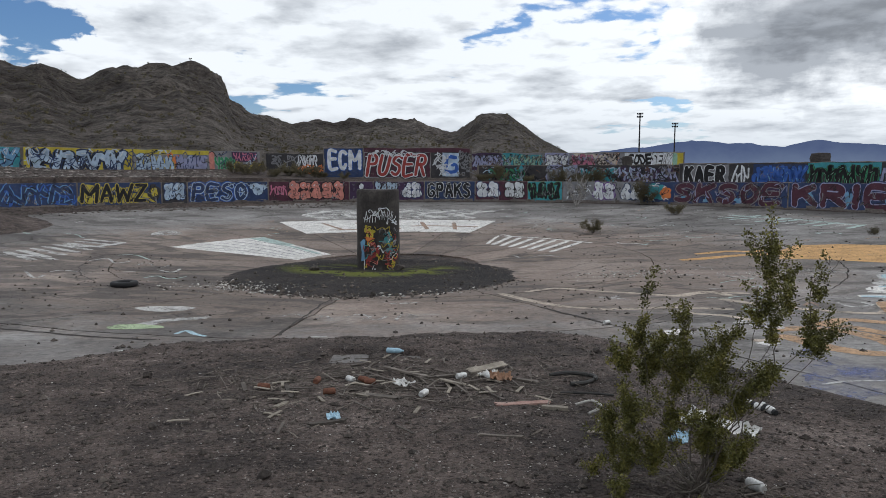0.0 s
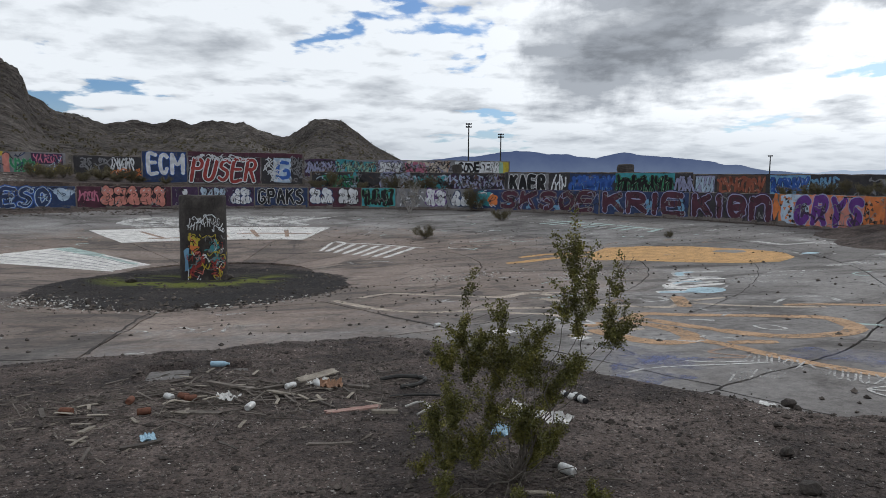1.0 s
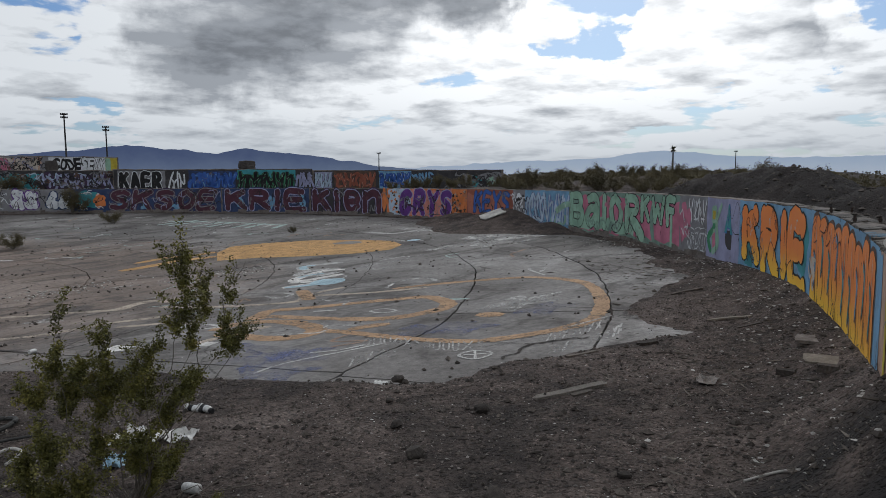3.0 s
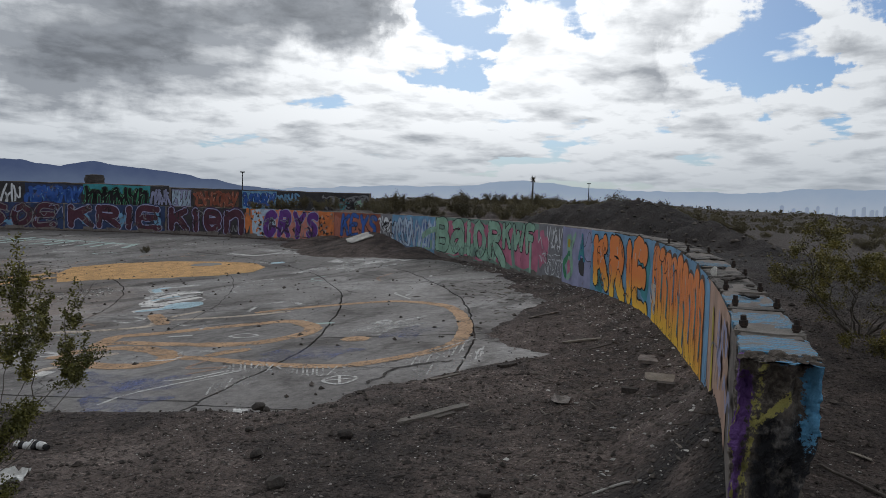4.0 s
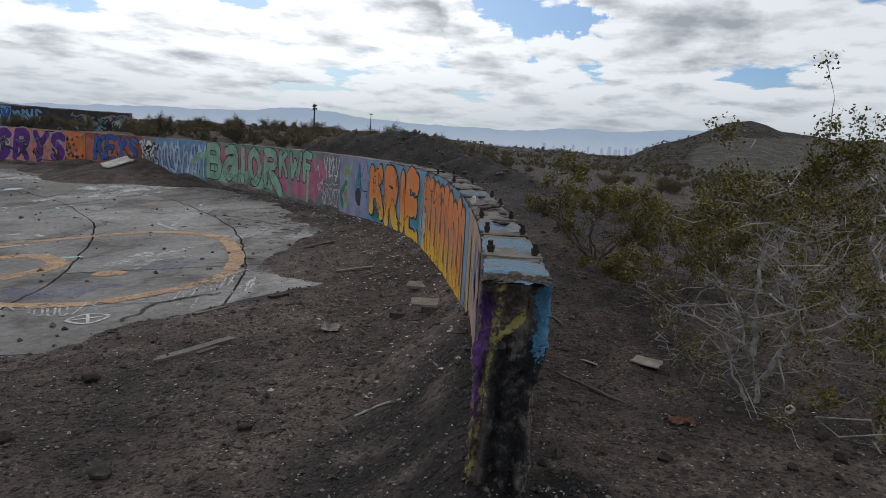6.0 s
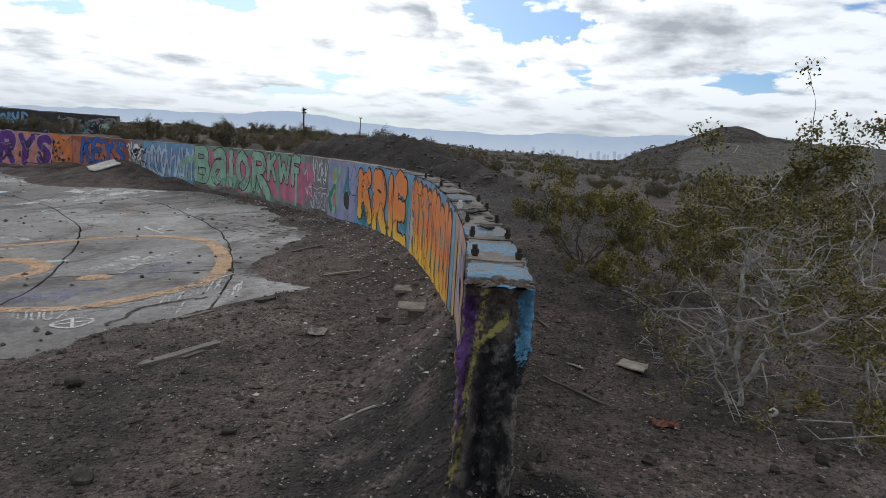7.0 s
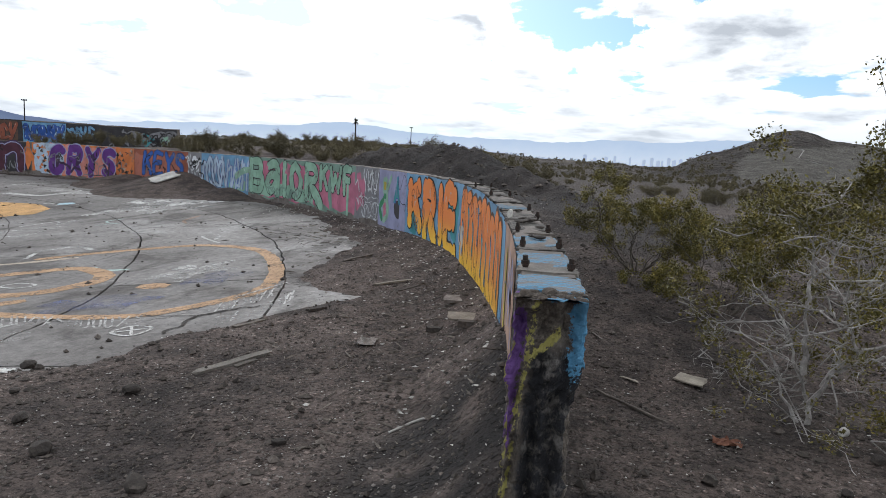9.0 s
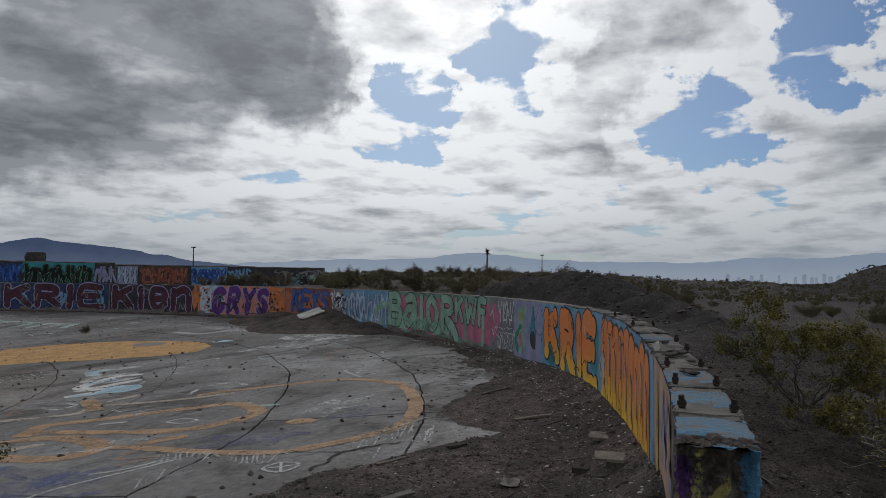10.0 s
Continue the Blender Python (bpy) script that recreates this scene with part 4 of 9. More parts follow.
        for add, mat, coat in ((edge * 4.2, glow, 1), (edge * 2, line, 2), (0.0, fill, 3)):
            if mat is not None:
                for i, (q, w) in enumerate(strokes):
                    self.ribbon(q, w + add, mat, coat + 0.04 * (i % 5), rough=0.05)
                    for u, v in (q[0], q[-1]):
                        self.blob(u, v, (w + add) * 0.47, (w + add) * 0.47, mat, coat + 0.04 * (i % 5) + 0.02, 3, 0.05)

    def bars(self, u0, v0, u1, v1, n, fill, line, shine=None, width=None, lean=0.15, glow=None):
        """Writing that nobody can read: bent, outlined bars of its size and colours."""
        rng, h = self.rng, v1 - v0
        strokes = []
        n = int(n * 1.4 + 0.5)
        w = (width * 0.74) if width else (u1 - u0) / n * 0.34
        for i in range(n):
            cu = u0 + (u1 - u0) * (i + 0.5) / n
            half = (u1 - u0) / n * 0.52
            flip = rng.choice((-1, 1))
            over = rng.choice((False, True))
            j = lambda s=0.07: rng.uniform(-s, s) * h
            kind = rng.randrange(4)
            new_ones = []
            if kind == 0:
                new_ones.append([(-half + j(), j(.05)), (-half * 0.5 + j(), h * 0.5), (-half + j(), h + j(.05))])
                new_ones.append([(-half * 0.6, h * 0.5 + j()), (half * 0.6, h * 0.75 + j()), (half * 1.1 + j(), h * 0.05 + j())])
            elif kind == 1:
                new_ones.append([(-half + j(), h * 0.85 + j()), (half * 0.7, h * 0.95 + j()), (half * 0.3, h * 0.5 + j()), (half * 1.2, h * 0.1 + j(.05))])
                new_ones.append([(-half * 0.8, h * 0.55 + j()), (-half * 0.3, h * 0.1 + j()), (half * 0.5, h * 0.3 + j())])
            elif kind == 2:
                new_ones.append([(-half * 0.9, j(.04)), (-half * 0.2 + j(), h * 0.55 + j()), (half * 0.2, h + j(.05))])
                new_ones.append([(half * 0.1, h * 0.6 + j()), (half * 0.9, h * 0.3 + j()), (half * 0.7, j(.04))])
            else:
                new_ones.append([(-half * 0.9, h + j(.05)), (-half * 0.2 + j(), h * 0.45 + j()), (half * 0.1, j(.04))])
                new_ones.append([(half + j(), h + j(.06)), (half * 0.3 + j(), h * 0.5 + j()), (-half * 0.3, h * 0.3 + j())])
                new_ones.append([(-half * 0.5, h * 0.15 + j()), (half * 1.1, h * 0.2 + j())])
            for q in new_ones:
                strokes.append([(cu + flip * x + lean * (y - h / 2), v0 + (h - y if over else y)) for x, y in q])
        for s in strokes:
            if glow:
                self.ribbon(s, w * 1.75, glow, 1)
            self.ribbon(s, w * 1.38, line, 2)
        for s in strokes:
            self.ribbon(s, w, fill, 3)
        if shine:
            for s in strokes:
                a, b = Vector(s[0]), Vector(s[1])
                o = Vector((-w * 0.22, 0))
                self.ribbon([tuple(a.lerp(b, 0.12) + o), tuple(a.lerp(b, 0.55) + o * 0.8)], w * 0.14, shine, 4)
        # drips and stray marks round the lettering
        for _ in range(n):
            x, y = rng.uniform(u0, u1), rng.uniform(v0, v1)
            self.ribbon([(x, y), (x + rng.uniform(-.12, .12) * h, y - rng.uniform(.1, .3) * h)], w * 0.2, rng.choice((line, fill, shine or line)), 4.3)

    def tags(self, u0, v0, u1, v1, n, mat, width=0.03, size=0.35, coat=4):
        """Small scrawled marks."""
        rng = self.rng
        for _ in range(n):
            u, v = rng.uniform(u0, u1), rng.uniform(v0, v1)
            p = [(u, v)]
            for _ in range(rng.randrange(3, 6)):
                p.append((p[-1][0] + rng.uniform(-0.3, 0.6) * size, min(v1, max(v0, v + rng.uniform(-0.5, 0.5) * size))))
            self.ribbon(p, width, mat, coat)

    def bubbles(self, u0, v0, u1, v1, n, fill, line, shine=None):
        """Round throw-up lettering, unreadable: swollen lobes run together, with an outline."""
        rng, w, h = self.rng, (u1 - u0) / n, v1 - v0
        lobes = []
        for i in range(n):
            cu = u0 + w * (i + 0.5)
            for du, dv, r in ((-0.18, 0.30, 0.30), (0.20, 0.26, 0.27), (-0.20, -0.22, 0.32), (0.22, -0.24, 0.30), (0.0, 0.02, 0.30)):
                if rng.random() < 0.88:
                    lobes.append((cu + du * w + rng.uniform(-.05, .05) * w, (v0 + v1) / 2 + (dv + rng.uniform(-.05, .05)) * h, r * w * 1.05, r * h * rng.uniform(0.72, 0.95)))
        edge = 0.05 * h
        for k, (cu, cv, a, b) in enumerate(lobes):
            self.blob(cu, cv, a + edge, b + edge, line, 1 + 0.05 * (k % 3), 3, 0.06)
        for k, (cu, cv, a, b) in enumerate(lobes):
            self.blob(cu, cv, a, b, fill, 2 + 0.05 * (k % 3), 3, 0.06)
        for i in range(n):
            cu, cv = u0 + w * (i + 0.5), (v0 + v1) / 2
            self.ribbon([(cu + w * 0.42, cv + h * 0.45), (cu + w * rng.uniform(.3, .5), cv), (cu + w * 0.46, cv - h * 0.45)], edge * 0.8, line, 3.2)
            self.ribbon([(cu - w * 0.1, cv + h * 0.2), (cu + w * 0.12, cv + h * 0.12), (cu - w * 0.06, cv - h * 0.02)], edge * 0.8, line, 3.2)
            self.ribbon([(cu - w * 0.05, cv - h * 0.15), (cu + w * 0.02, cv - h * 0.38)], edge * 0.8, line, 3.2)
            if shine:
                self.ribbon([(cu - w * 0.3, cv + h * 0.3), (cu - w * 0.16, cv + h * 0.4)], edge, shine, 3.4)
                self.ribbon([(cu + w * 0.1, cv + h * 0.34), (cu + w * 0.24, cv + h * 0.38)], edge * 0.8, shine, 3.4)

    def done(self, name, parent, label):
        me = bpy.data.meshes.new(name)
        me.from_pydata(self.verts, [], self.faces)
        for m in self.mats:
            me.materials.append(m)
        me.polygons.foreach_set("material_index", self.slot)
        me.update()
        return part(name, me, None, parent, label)


def on_ring(u, v, off):
    a = radians(160) - u / RAD
    r = wall_r(math.degrees(a)) - off
    return CX + r * math.cos(a), CY + r * math.sin(a), v + float(wall_top(math.degrees(a))) * step(v, -1.2, 0.0)


def ru(a):
    return radians(160 - a) * RAD


def on_wall(key):
    _, (x0, y0), (x1, y1) = UP[key]
    length = math.hypot(x1 - x0, y1 - y0)
    ux, uy = (x1 - x0) / length, (y1 - y0) / length

    def where(u, v, off):
        return x0 + ux * u + uy * off, y0 + uy * u - ux * off, v

    def along(az):
        sx, sy = math.sin(radians(az)), math.cos(radians(az))
        # foot of the ray at that bearing on the wall's line
        den = ux * sy - uy * sx
        return (y0 * sx - x0 * sy) / den
    return where, along


def on_pillar(u, v, off):
    a = radians(-84.2) + u / PR
    r = PR + 0.012 + off
    return PX + r * math.cos(a), PY + r * math.sin(a), v


def on_floor(x, y, off):
    return x, y, float(cone(math.hypot(x - CX, y - CY))) + off


WHITE, BLACK, GREY = paint(0.60, 0.62, 0.65), paint(0.016, 0.016, 0.018), paint(0.20, 0.20, 0.215)
NAVY, BLUE, SKYB = paint(0.03, 0.05, 0.12), paint(0.04, 0.11, 0.38), paint(0.15, 0.31, 0.48)
TEAL, MINT, GREEN = paint(0.05, 0.26, 0.30), paint(0.25, 0.42, 0.32), paint(0.04, 0.22, 0.11)
YELLOW, ORANGE, TAN = paint(0.46, 0.37, 0.05), paint(0.58, 0.18, 0.06), paint(0.44, 0.29, 0.22)
PINK, SALMON, RED = paint(0.46, 0.15, 0.23), paint(0.56, 0.22, 0.18), paint(0.30, 0.05, 0.045)
MAROON, PURPLE, PLUM = paint(0.075, 0.026, 0.042), paint(0.11, 0.035, 0.20), paint(0.055, 0.03, 0.07)
LILAC, CREAM, RUST = paint(0.28, 0.29, 0.44), paint(0.50, 0.44, 0.38), paint(0.26, 0.085, 0.055)
BROWN, ICE, DARK = paint(0.10, 0.06, 0.045), paint(0.38, 0.48, 0.60), paint(0.042, 0.040, 0.044)
SAGE = paint(0.17, 0.27, 0.225)
BRICK = paint(0.38, 0.14, 0.10)
GRIME = paint(0.075, 0.06, 0.05, 0.9)
FADE = fade_paint("orange_fade", (0.84, 0.55, 0.03), (0.72, 0.20, 0.03), -1.28, -0.52)


def ring_piece(a0, a1, seed, label, fn, z0=-1.36, z1=-0.012, bg=None):
    m = Mural(on_ring, seed)
    u0, u1 = ru(a0), ru(a1)
    if bg:
        m.panel(u0, z0, u1, z1, bg, 0, 0.012)
    fn(m, u0, u1)
    # later scrawls, drips and splashed dirt over the piece
    rng, far = m.rng, a1 > -25
    for mat in (BLACK, DARK, GREY):
        m.tags(u0 + .05, z0 + .15, u1 - .3, z1 - .05, int((u1 - u0) * (1.5 if far else 0.7)), mat, .035 if far else .015, .45, 4.5)
    u = u0
    while u < u1 - .2:
        w = min(rng.uniform(.25, .8), u1 - u)
        m.panel(u, z0 - .05, u + w, z0 + rng.uniform(.03, .16), GRIME, 5, .03)
        u += w
    for _ in range(int((u1 - u0) * 1.2)):
        x = rng.uniform(u0 + .1, u1 - .1)
        y = rng.uniform(z0 + .4, z1 - .1)
        m.ribbon([(x, y), (x + rng.uniform(-.01, .01), y - rng.uniform(.1, .4))], .018, rng.choice((DARK, bg or GREY)), 4.8)
    m.done("graffiti", ring_wall, label)


def ring_graffiti():
    Z0, Z1 = -1.22, -0.1
    def p(m, u0, u1): m.bars(u0 + .2, Z0, u1 - .2, Z1, 6, NAVY, SKYB, None, 0.30, 0.2, BLUE); m.tags(u0, Z0, u1, Z1, 20, BLUE, .06, .4, 3.6)
    ring_piece(160, 142.6, 1, "dark blue lettering with pale outlines", p, bg=NAVY)
    def p(m, u0, u1):
        m.panel(u0, Z0 - .05, u1 - .3, Z0 + .45, YELLOW, .4, .14); m.panel(u0 + .3, -.6, u1 - 1.0, -.25, YELLOW, .5, .16)
        m.fat("MAWZ", u0 + .1, Z0 + .02, u1 - .8, Z1 + .03, BLACK, YELLOW, NAVY, .20, .045, .1)
        m.blob(u1 - .4, -.65, .38, .5, DARK, 2); m.blob(u1 - .4, -.62, .2, .28, YELLOW, 3)
        m.tags(u0, Z0, u1, Z0 + .3, 6, BLACK, .05)
    ring_piece(142.4, 131.0, 2, "black letters with yellow edges over navy", p, bg=NAVY)
    def p(m, u0, u1): m.bubbles(u0 + .1, Z0 + .1, u1 - .1, Z1, 2, ICE, NAVY, WHITE)
    ring_piece(130.8, 127.2, 3, "pale blue bubble shapes", p, bg=DARK)
    def p(m, u0, u1): m.fat("PESO", u0 + .2, Z0 - .02, u1 - 1.3, Z1 + .03, NAVY, ICE, BLUE, .22, .05, .1); m.tags(u0, Z0, u1, Z1, 10, ICE, .04, .4, 3.6); m.bubbles(u1 - 1.2, Z0 + .1, u1 - .1, Z1, 1, ICE, NAVY, WHITE)
    ring_piece(127, 114.8, 4, "white and blue outlined lettering on navy", p, bg=NAVY)
    def p(m, u0, u1): m.bars(u0 + .15, Z0 + .3, u1 - .1, Z1 - .15, 3, PINK, MAROON, None, .12)
    ring_piece(114.6, 111.6, 5, "small pink marks on maroon", p, bg=MAROON)
    def p(m, u0, u1): m.bubbles(u0 + .1, Z0, u1 - .3, Z1 + .02, 5, SALMON, BLACK, WHITE)
    ring_piece(111.6, 101.6, 6, "salmon pink bubble letters with red outlines", p, bg=MAROON)
    def p(m, u0, u1):
        m.blob((u0 + u1) / 2, -.35, .17, .2, WHITE, 1, 2, .06); m.blob((u0 + u1) / 2, -.62, .1, .14, WHITE, 1)
        m.tags(u0, Z0, u1, Z1, 5, GREY)
    ring_piece(101.4, 97.6, 7, "small white shape on dark plum", p, bg=PLUM)
    def p(m, u0, u1):
        m.bubbles(u0 + .1, Z0 + .35, u0 + 1.7, Z1, 4, ICE, BLACK); m.bubbles(u0 + 2.0, Z0 + .08, u1 - .2, Z1, 2, WHITE, NAVY, LILAC)
    ring_piece(97.4, 89.0, 8, "white throw-up lettering on maroon", p, bg=PLUM)
    def p(m, u0, u1): m.fat("GPAKS", u0 + .15, Z0 + .06, u1 - .25, Z1, BLACK, WHITE, BLACK, .17, .035)
    ring_piece(88.8, 80.4, 9, "black lettering with a white outline", p, bg=NAVY)
    def p(m, u0, u1):
        m.bubbles(u0 + .1, Z0 + .1, (u0 + u1) / 2 - .15, Z1, 2, WHITE, NAVY); m.bubbles((u0 + u1) / 2 + .25, Z0 + .1, u1 - .2, Z1, 2, WHITE, BLACK)
    ring_piece(80.2, 71.6, 10, "white throw-up lettering on dark maroon", p, bg=MAROON)
    def p(m, u0, u1): m.bars(u0 + .1, Z0, u1 - .2, Z1, 4, BLACK, GREEN, MINT, .26, .1)
    ring_piece(71.4, 65.8, 11, "black and green lettering", p, bg=TEAL)
    def p(m, u0, u1):
        m.bubbles(u0 + 2.1, Z0 + .1, u0 + 3.5, Z1, 2, WHITE, PURPLE, LILAC); m.bubbles(u0 + 3.9, Z0 + .1, u1 - .1, Z1, 2, WHITE, NAVY)
        m.tags(u0, Z0, u0 + 2, Z1, 10, WHITE, .04)
    ring_piece(65.6, 53.0, 12, "white throw-up lettering on mottled grey", p, bg=GREY)
    def p(m, u0, u1):
        m.blob((u0 + u1) / 2, -.6, .7, .5, TEAL, 1); m.blob(u1 - .3, -.7, .35, .4, ORANGE, 2, 5); m.tags(u0, Z0, u1, Z1, 8, WHITE, .04)
    ring_piece(53, 48.6, 13, "teal and orange shapes", p, bg=NAVY)
    def p(m, u0, u1):
        m.fat("SKSOE", u0 + .2, Z0 - .06, u1 - .2, Z1 + .04, MAROON, GREY, PLUM, .27, .05, .2); m.tags(u0 + .1, Z0, u1 - .4, Z1, 12, LILAC, .04, .5, 3.6)
        for f in (.12, .33, .6):
            m.blob(u0 + (u1 - u0) * f, -1.05, .25, .16, SKYB, 2.5, 3, .3)
    ring_piece(48.6, 31.8, 14, "large maroon lettering with grey outlines", p, bg=NAVY)
    def p(m, u0, u1):
        m.fat("KRiE", u0 + .12, Z0 - .08, u1 - .15, Z1 + .05, MAROON, LILAC, NAVY, .34, .05)
        for f in (.2, .56, .92):
            m.blob(u0 + (u1 - u0) * f, -.75, .2, .32, SKYB, 2.4, 3, .25)
    ring_piece(31.6, 17.8, 15, "large maroon letters outlined in lilac", p, bg=NAVY)
    def p(m, u0, u1):
        m.fat("Kien", u0 + .08, Z0 - .08, u1 - .3, Z1 + .05, MAROON, LILAC, PLUM, .34, .05)
        m.blob(u1 - .12, -.55, .2, .55, ORANGE, 1.5)
    ring_piece(17.6, 5.1, 16, "large maroon letters outlined in lilac on dark plum", p, bg=DARK)
    def p(m, u0, u1):
        m.panel(u0 + 1.0, -1.3, u0 + 4.6, -.05, SALMON, .5, .1)
        m.panel(u0 + .2, -1.3, u0 + 1.6, -.1, ICE, .7, .15); m.fat("CRYS", u0 + .9, Z0 - .1, u1 - 1.0, Z1 + .06, PURPLE, LILAC, None, .30, .045, .12); m.tags(u0 + .9, Z0, u1 - 1.2, Z1, 7, PLUM, .10, .5, 3.7)
        for c0, c1 in ((u0 + .1, u0 + 1.1), (u1 - 1.0, u1 - .1)):
            for _ in range(26):
                m.blob(m.rng.uniform(c0, c1), m.rng.uniform(-1.2, -.1), .07, .06, m.rng.choice((BLACK, BROWN, ORANGE, TAN)), m.rng.uniform(1, 3), 3, .3)
    ring_piece(4.9, -8.6, 17, "purple lettering on salmon with spotted patches", p, bg=ORANGE)
    def p(m, u0, u1):
        m.panel(u0 + .1, -1.3, u1 - .3, -.2, BRICK, .5, .1)
        m.fat("KEYS", u0 + .5, Z0 + .22, u1 - .2, Z1 + .03, BLUE, NAVY, None, .17, .03, .1)
    ring_piece(-8.6, -16.4, 18, "blue letters on orange brown", p, bg=RUST)
    def p(m, u0, u1):
        m.blob((u0 + u1) / 2, -.4, .25, .25, WHITE, 1); m.blob((u0 + u1) / 2, -.42, .12, .13, BLACK, 2); m.tags(u0, Z0, u1, Z1, 12, WHITE, .05, .3); m.tags(u0, Z0, u1, Z1, 8, BLACK, .05, .3)
    ring_piece(-16.4, -18.4, 19, "black and white marks", p, bg=GREY)
    def p(m, u0, u1):
        m.bars(u0 + .1, Z0 + .05, u0 + (u1 - u0) * .52, Z1, 3, ICE, NAVY, WHITE, .15, .1, LILAC); m.bars(u0 + (u1 - u0) * .54, Z0 + .05, u1 - .1, Z1, 3, ICE, BLUE, WHITE, .14, .1, LILAC)
        m.blob(u1 - .7, -1.0, .6, .2, MINT, .6); m.ribbon([(u1 - .9, -.75), (u1 - .3, -.5), (u1 + .3, -.45)], .22, MINT, 3.5)
    ring_piece(-18.4, -25.7, 20, "pale blue wild lettering", p, bg=SKYB)
    def p(m, u0, u1):
        s = (u1 - u0)
        m.panel(u0 + s * .1, Z0 - .02, u0 + s * .75, -.15, PINK, .4, .1); m.panel(u0 + s * .78, Z0, u1, -.2, PINK, .4, .05)
        m.panel(u0 + s * .02, Z0 + .02, u0 + s * .60, Z0 + .42, MINT, 1, .06)
        m.fat("BalOR", u0 + .02, Z0 + .02, u0 + s * .66, Z1 + .07, MINT, BLACK, None, .27, .03)
        m.fat("KWF", u0 + s * .655, -.80, u1 - .2, Z1 + .06, MINT, BLACK, None, .19, .03)
        m.ribbon([(u0 + s * .58, -.75), (u0 + s * .64, -1.0), (u0 + s * .69, -1.30)], .42, BLACK, 3.15, rough=.04); m.ribbon([(u0 + s * .58, -.75), (u0 + s * .64, -1.0), (u0 + s * .69, -1.30)], .34, MINT, 3.3, rough=.04)
        m.panel(u1 - .60, -1.28, u1 - .42, -.5, MINT, 3.3, .03)
        for f in (.16, .36, .50):
            m.blob(u0 + s * f, -.38, .16, .12, PINK, 3.35, 3, .2)
        m.tags(u0 + .2, -1.25, u0 + s * .6, -.9, 9, SAGE, .05, .5, 3.5)
    ring_piece(-25.7, -43.2, 21, "large pale green letters with dark outlines on pink", p, bg=SAGE)
    def p(m, u0, u1):
        m.blob(u0 + .35, -.62, .42, .42, PINK, 1, 5, .2); m.bars(u0 + .65, -.6, u1 - .05, -.06, 3, WHITE, DARK, None, .06); m.bars(u0 + .6, -1.2, u1 - .05, -.7, 2, GREY, WHITE, None, .12)
        m.tags(u0, Z0, u1, Z1, 12, WHITE, .03, .3)
    ring_piece(-43.2, -47.3, 22, "pink cloud and thin white marks on grey", p, bg=GREY)
    def p(m, u0, u1):
        m.ribbon([(u0 + .3, -1.15), (u0 + .12, -.85), (u0 + .45, -.6), (u0 + .42, -.2)], .16, GREEN, 1); m.ribbon([(u0 + .35, -1.15), (u0 + .7, -.95), (u0 + .6, -.5), (u0 + .9, -.12)], .14, MINT, 1.5)
        m.blob(u0 + .46, -.35, .17, .2, MINT, 2); m.blob(u0 + .46, -.36, .09, .1, YELLOW, 3); m.blob(u0 + .47, -.88, .15, .22, MINT, 2); m.blob(u0 + .47, -.88, .1, .16, PINK, 3)
        m.panel(u0 + 1.15, -.95, u0 + 1.5, -.62, DARK, 1); m.lettered("A", u0 + 1.1, -.68, u0 + 1.6, -.2, TEAL, BLUE, None, .04, .03)
    ring_piece(-47.3, -52.0, 23, "green and pink shapes on blue", p, bg=LILAC)
    def p(m, u0, u1):
        m.blob(u0 + .6, -.7, .3, .5, TEAL, .5); m.blob(u1 - .5, -.5, .4, .4, TEAL, .6)
        m.fat("KRIE", u0 + .15, -1.17, u1 - .12, -.06, FADE, BLACK, None, .34, .03, -.05, .10)
        m.tags(u0 + .2, -1.0, u1 - .4, -.2, 10, BROWN, .02, .3, 3.6); m.tags(u0 + .2, -.6, u1 - .4, -.12, 6, CREAM, .02, .2, 3.7)
    ring_piece(-52.0, -61.8, 24, "orange to yellow letters on bright blue", p, bg=SKYB)
    def p(m, u0, u1):
        # tall letters run together: a filled body with scalloped head and foot, dark contours and teal slits
        rng, s = m.rng, u1 - u0
        n = 9
        for k in range(n):
            x = u0 + .12 + (s - .3) * (k + .5) / n
            w = (s - .3) / n
            low, top = -1.24 + rng.uniform(0, .16) * (k % 2), -.08 - rng.uniform(0, .10)
            for add, mat, coat in ((.07, BROWN, 1), (0.0, FADE, 2)):
                m.ribbon([(x + .02, top), (x - .02, -.45), (x + rng.uniform(-.03, .03), -.85), (x, low)], w * .98 + add, mat, coat + .05 * (k % 4), rough=.05)
                m.blob(x, low, w * .46 + add * .5, .13 + add * .5, mat, coat + .05 * (k % 4) + .02, 2, .08)
                m.blob(x + .02, top - .04, w * .46 + add * .5, .09 + add * .5, mat, coat + .05 * (k % 4) + .02, 2, .08)
        for k in range(n):
            x = u0 + .12 + (s - .3) * (k + .5) / n
            y = rng.uniform(-.75, -.4)
            m.ribbon([(x - .08, y + .25), (x + .03, y + .1), (x - .02, y - .25)], .085, BROWN, 3); m.ribbon([(x - .07, y + .22), (x + .03, y + .1), (x - .02, y - .22)], .05, TEAL if k % 3 else SKYB, 3.3)
            m.ribbon([(x + .06, y - .1), (x + .10, y - .35), (x + .04, y - .5)], .022, BROWN, 3.4); m.ribbon([(x + .05, -.14), (x + .09, y)], .02, CREAM, 3.5)
        m.panel(u0, -1.36, u1, -1.27, TEAL, .5, .05); m.tags(u0, -.95, u0 + .45, -.6, 8, CREAM, .05, .3, 3.8)
    ring_piece(-61.8, -71.6, 25, "tall orange and yellow lettering on teal", p, bg=SKYB)
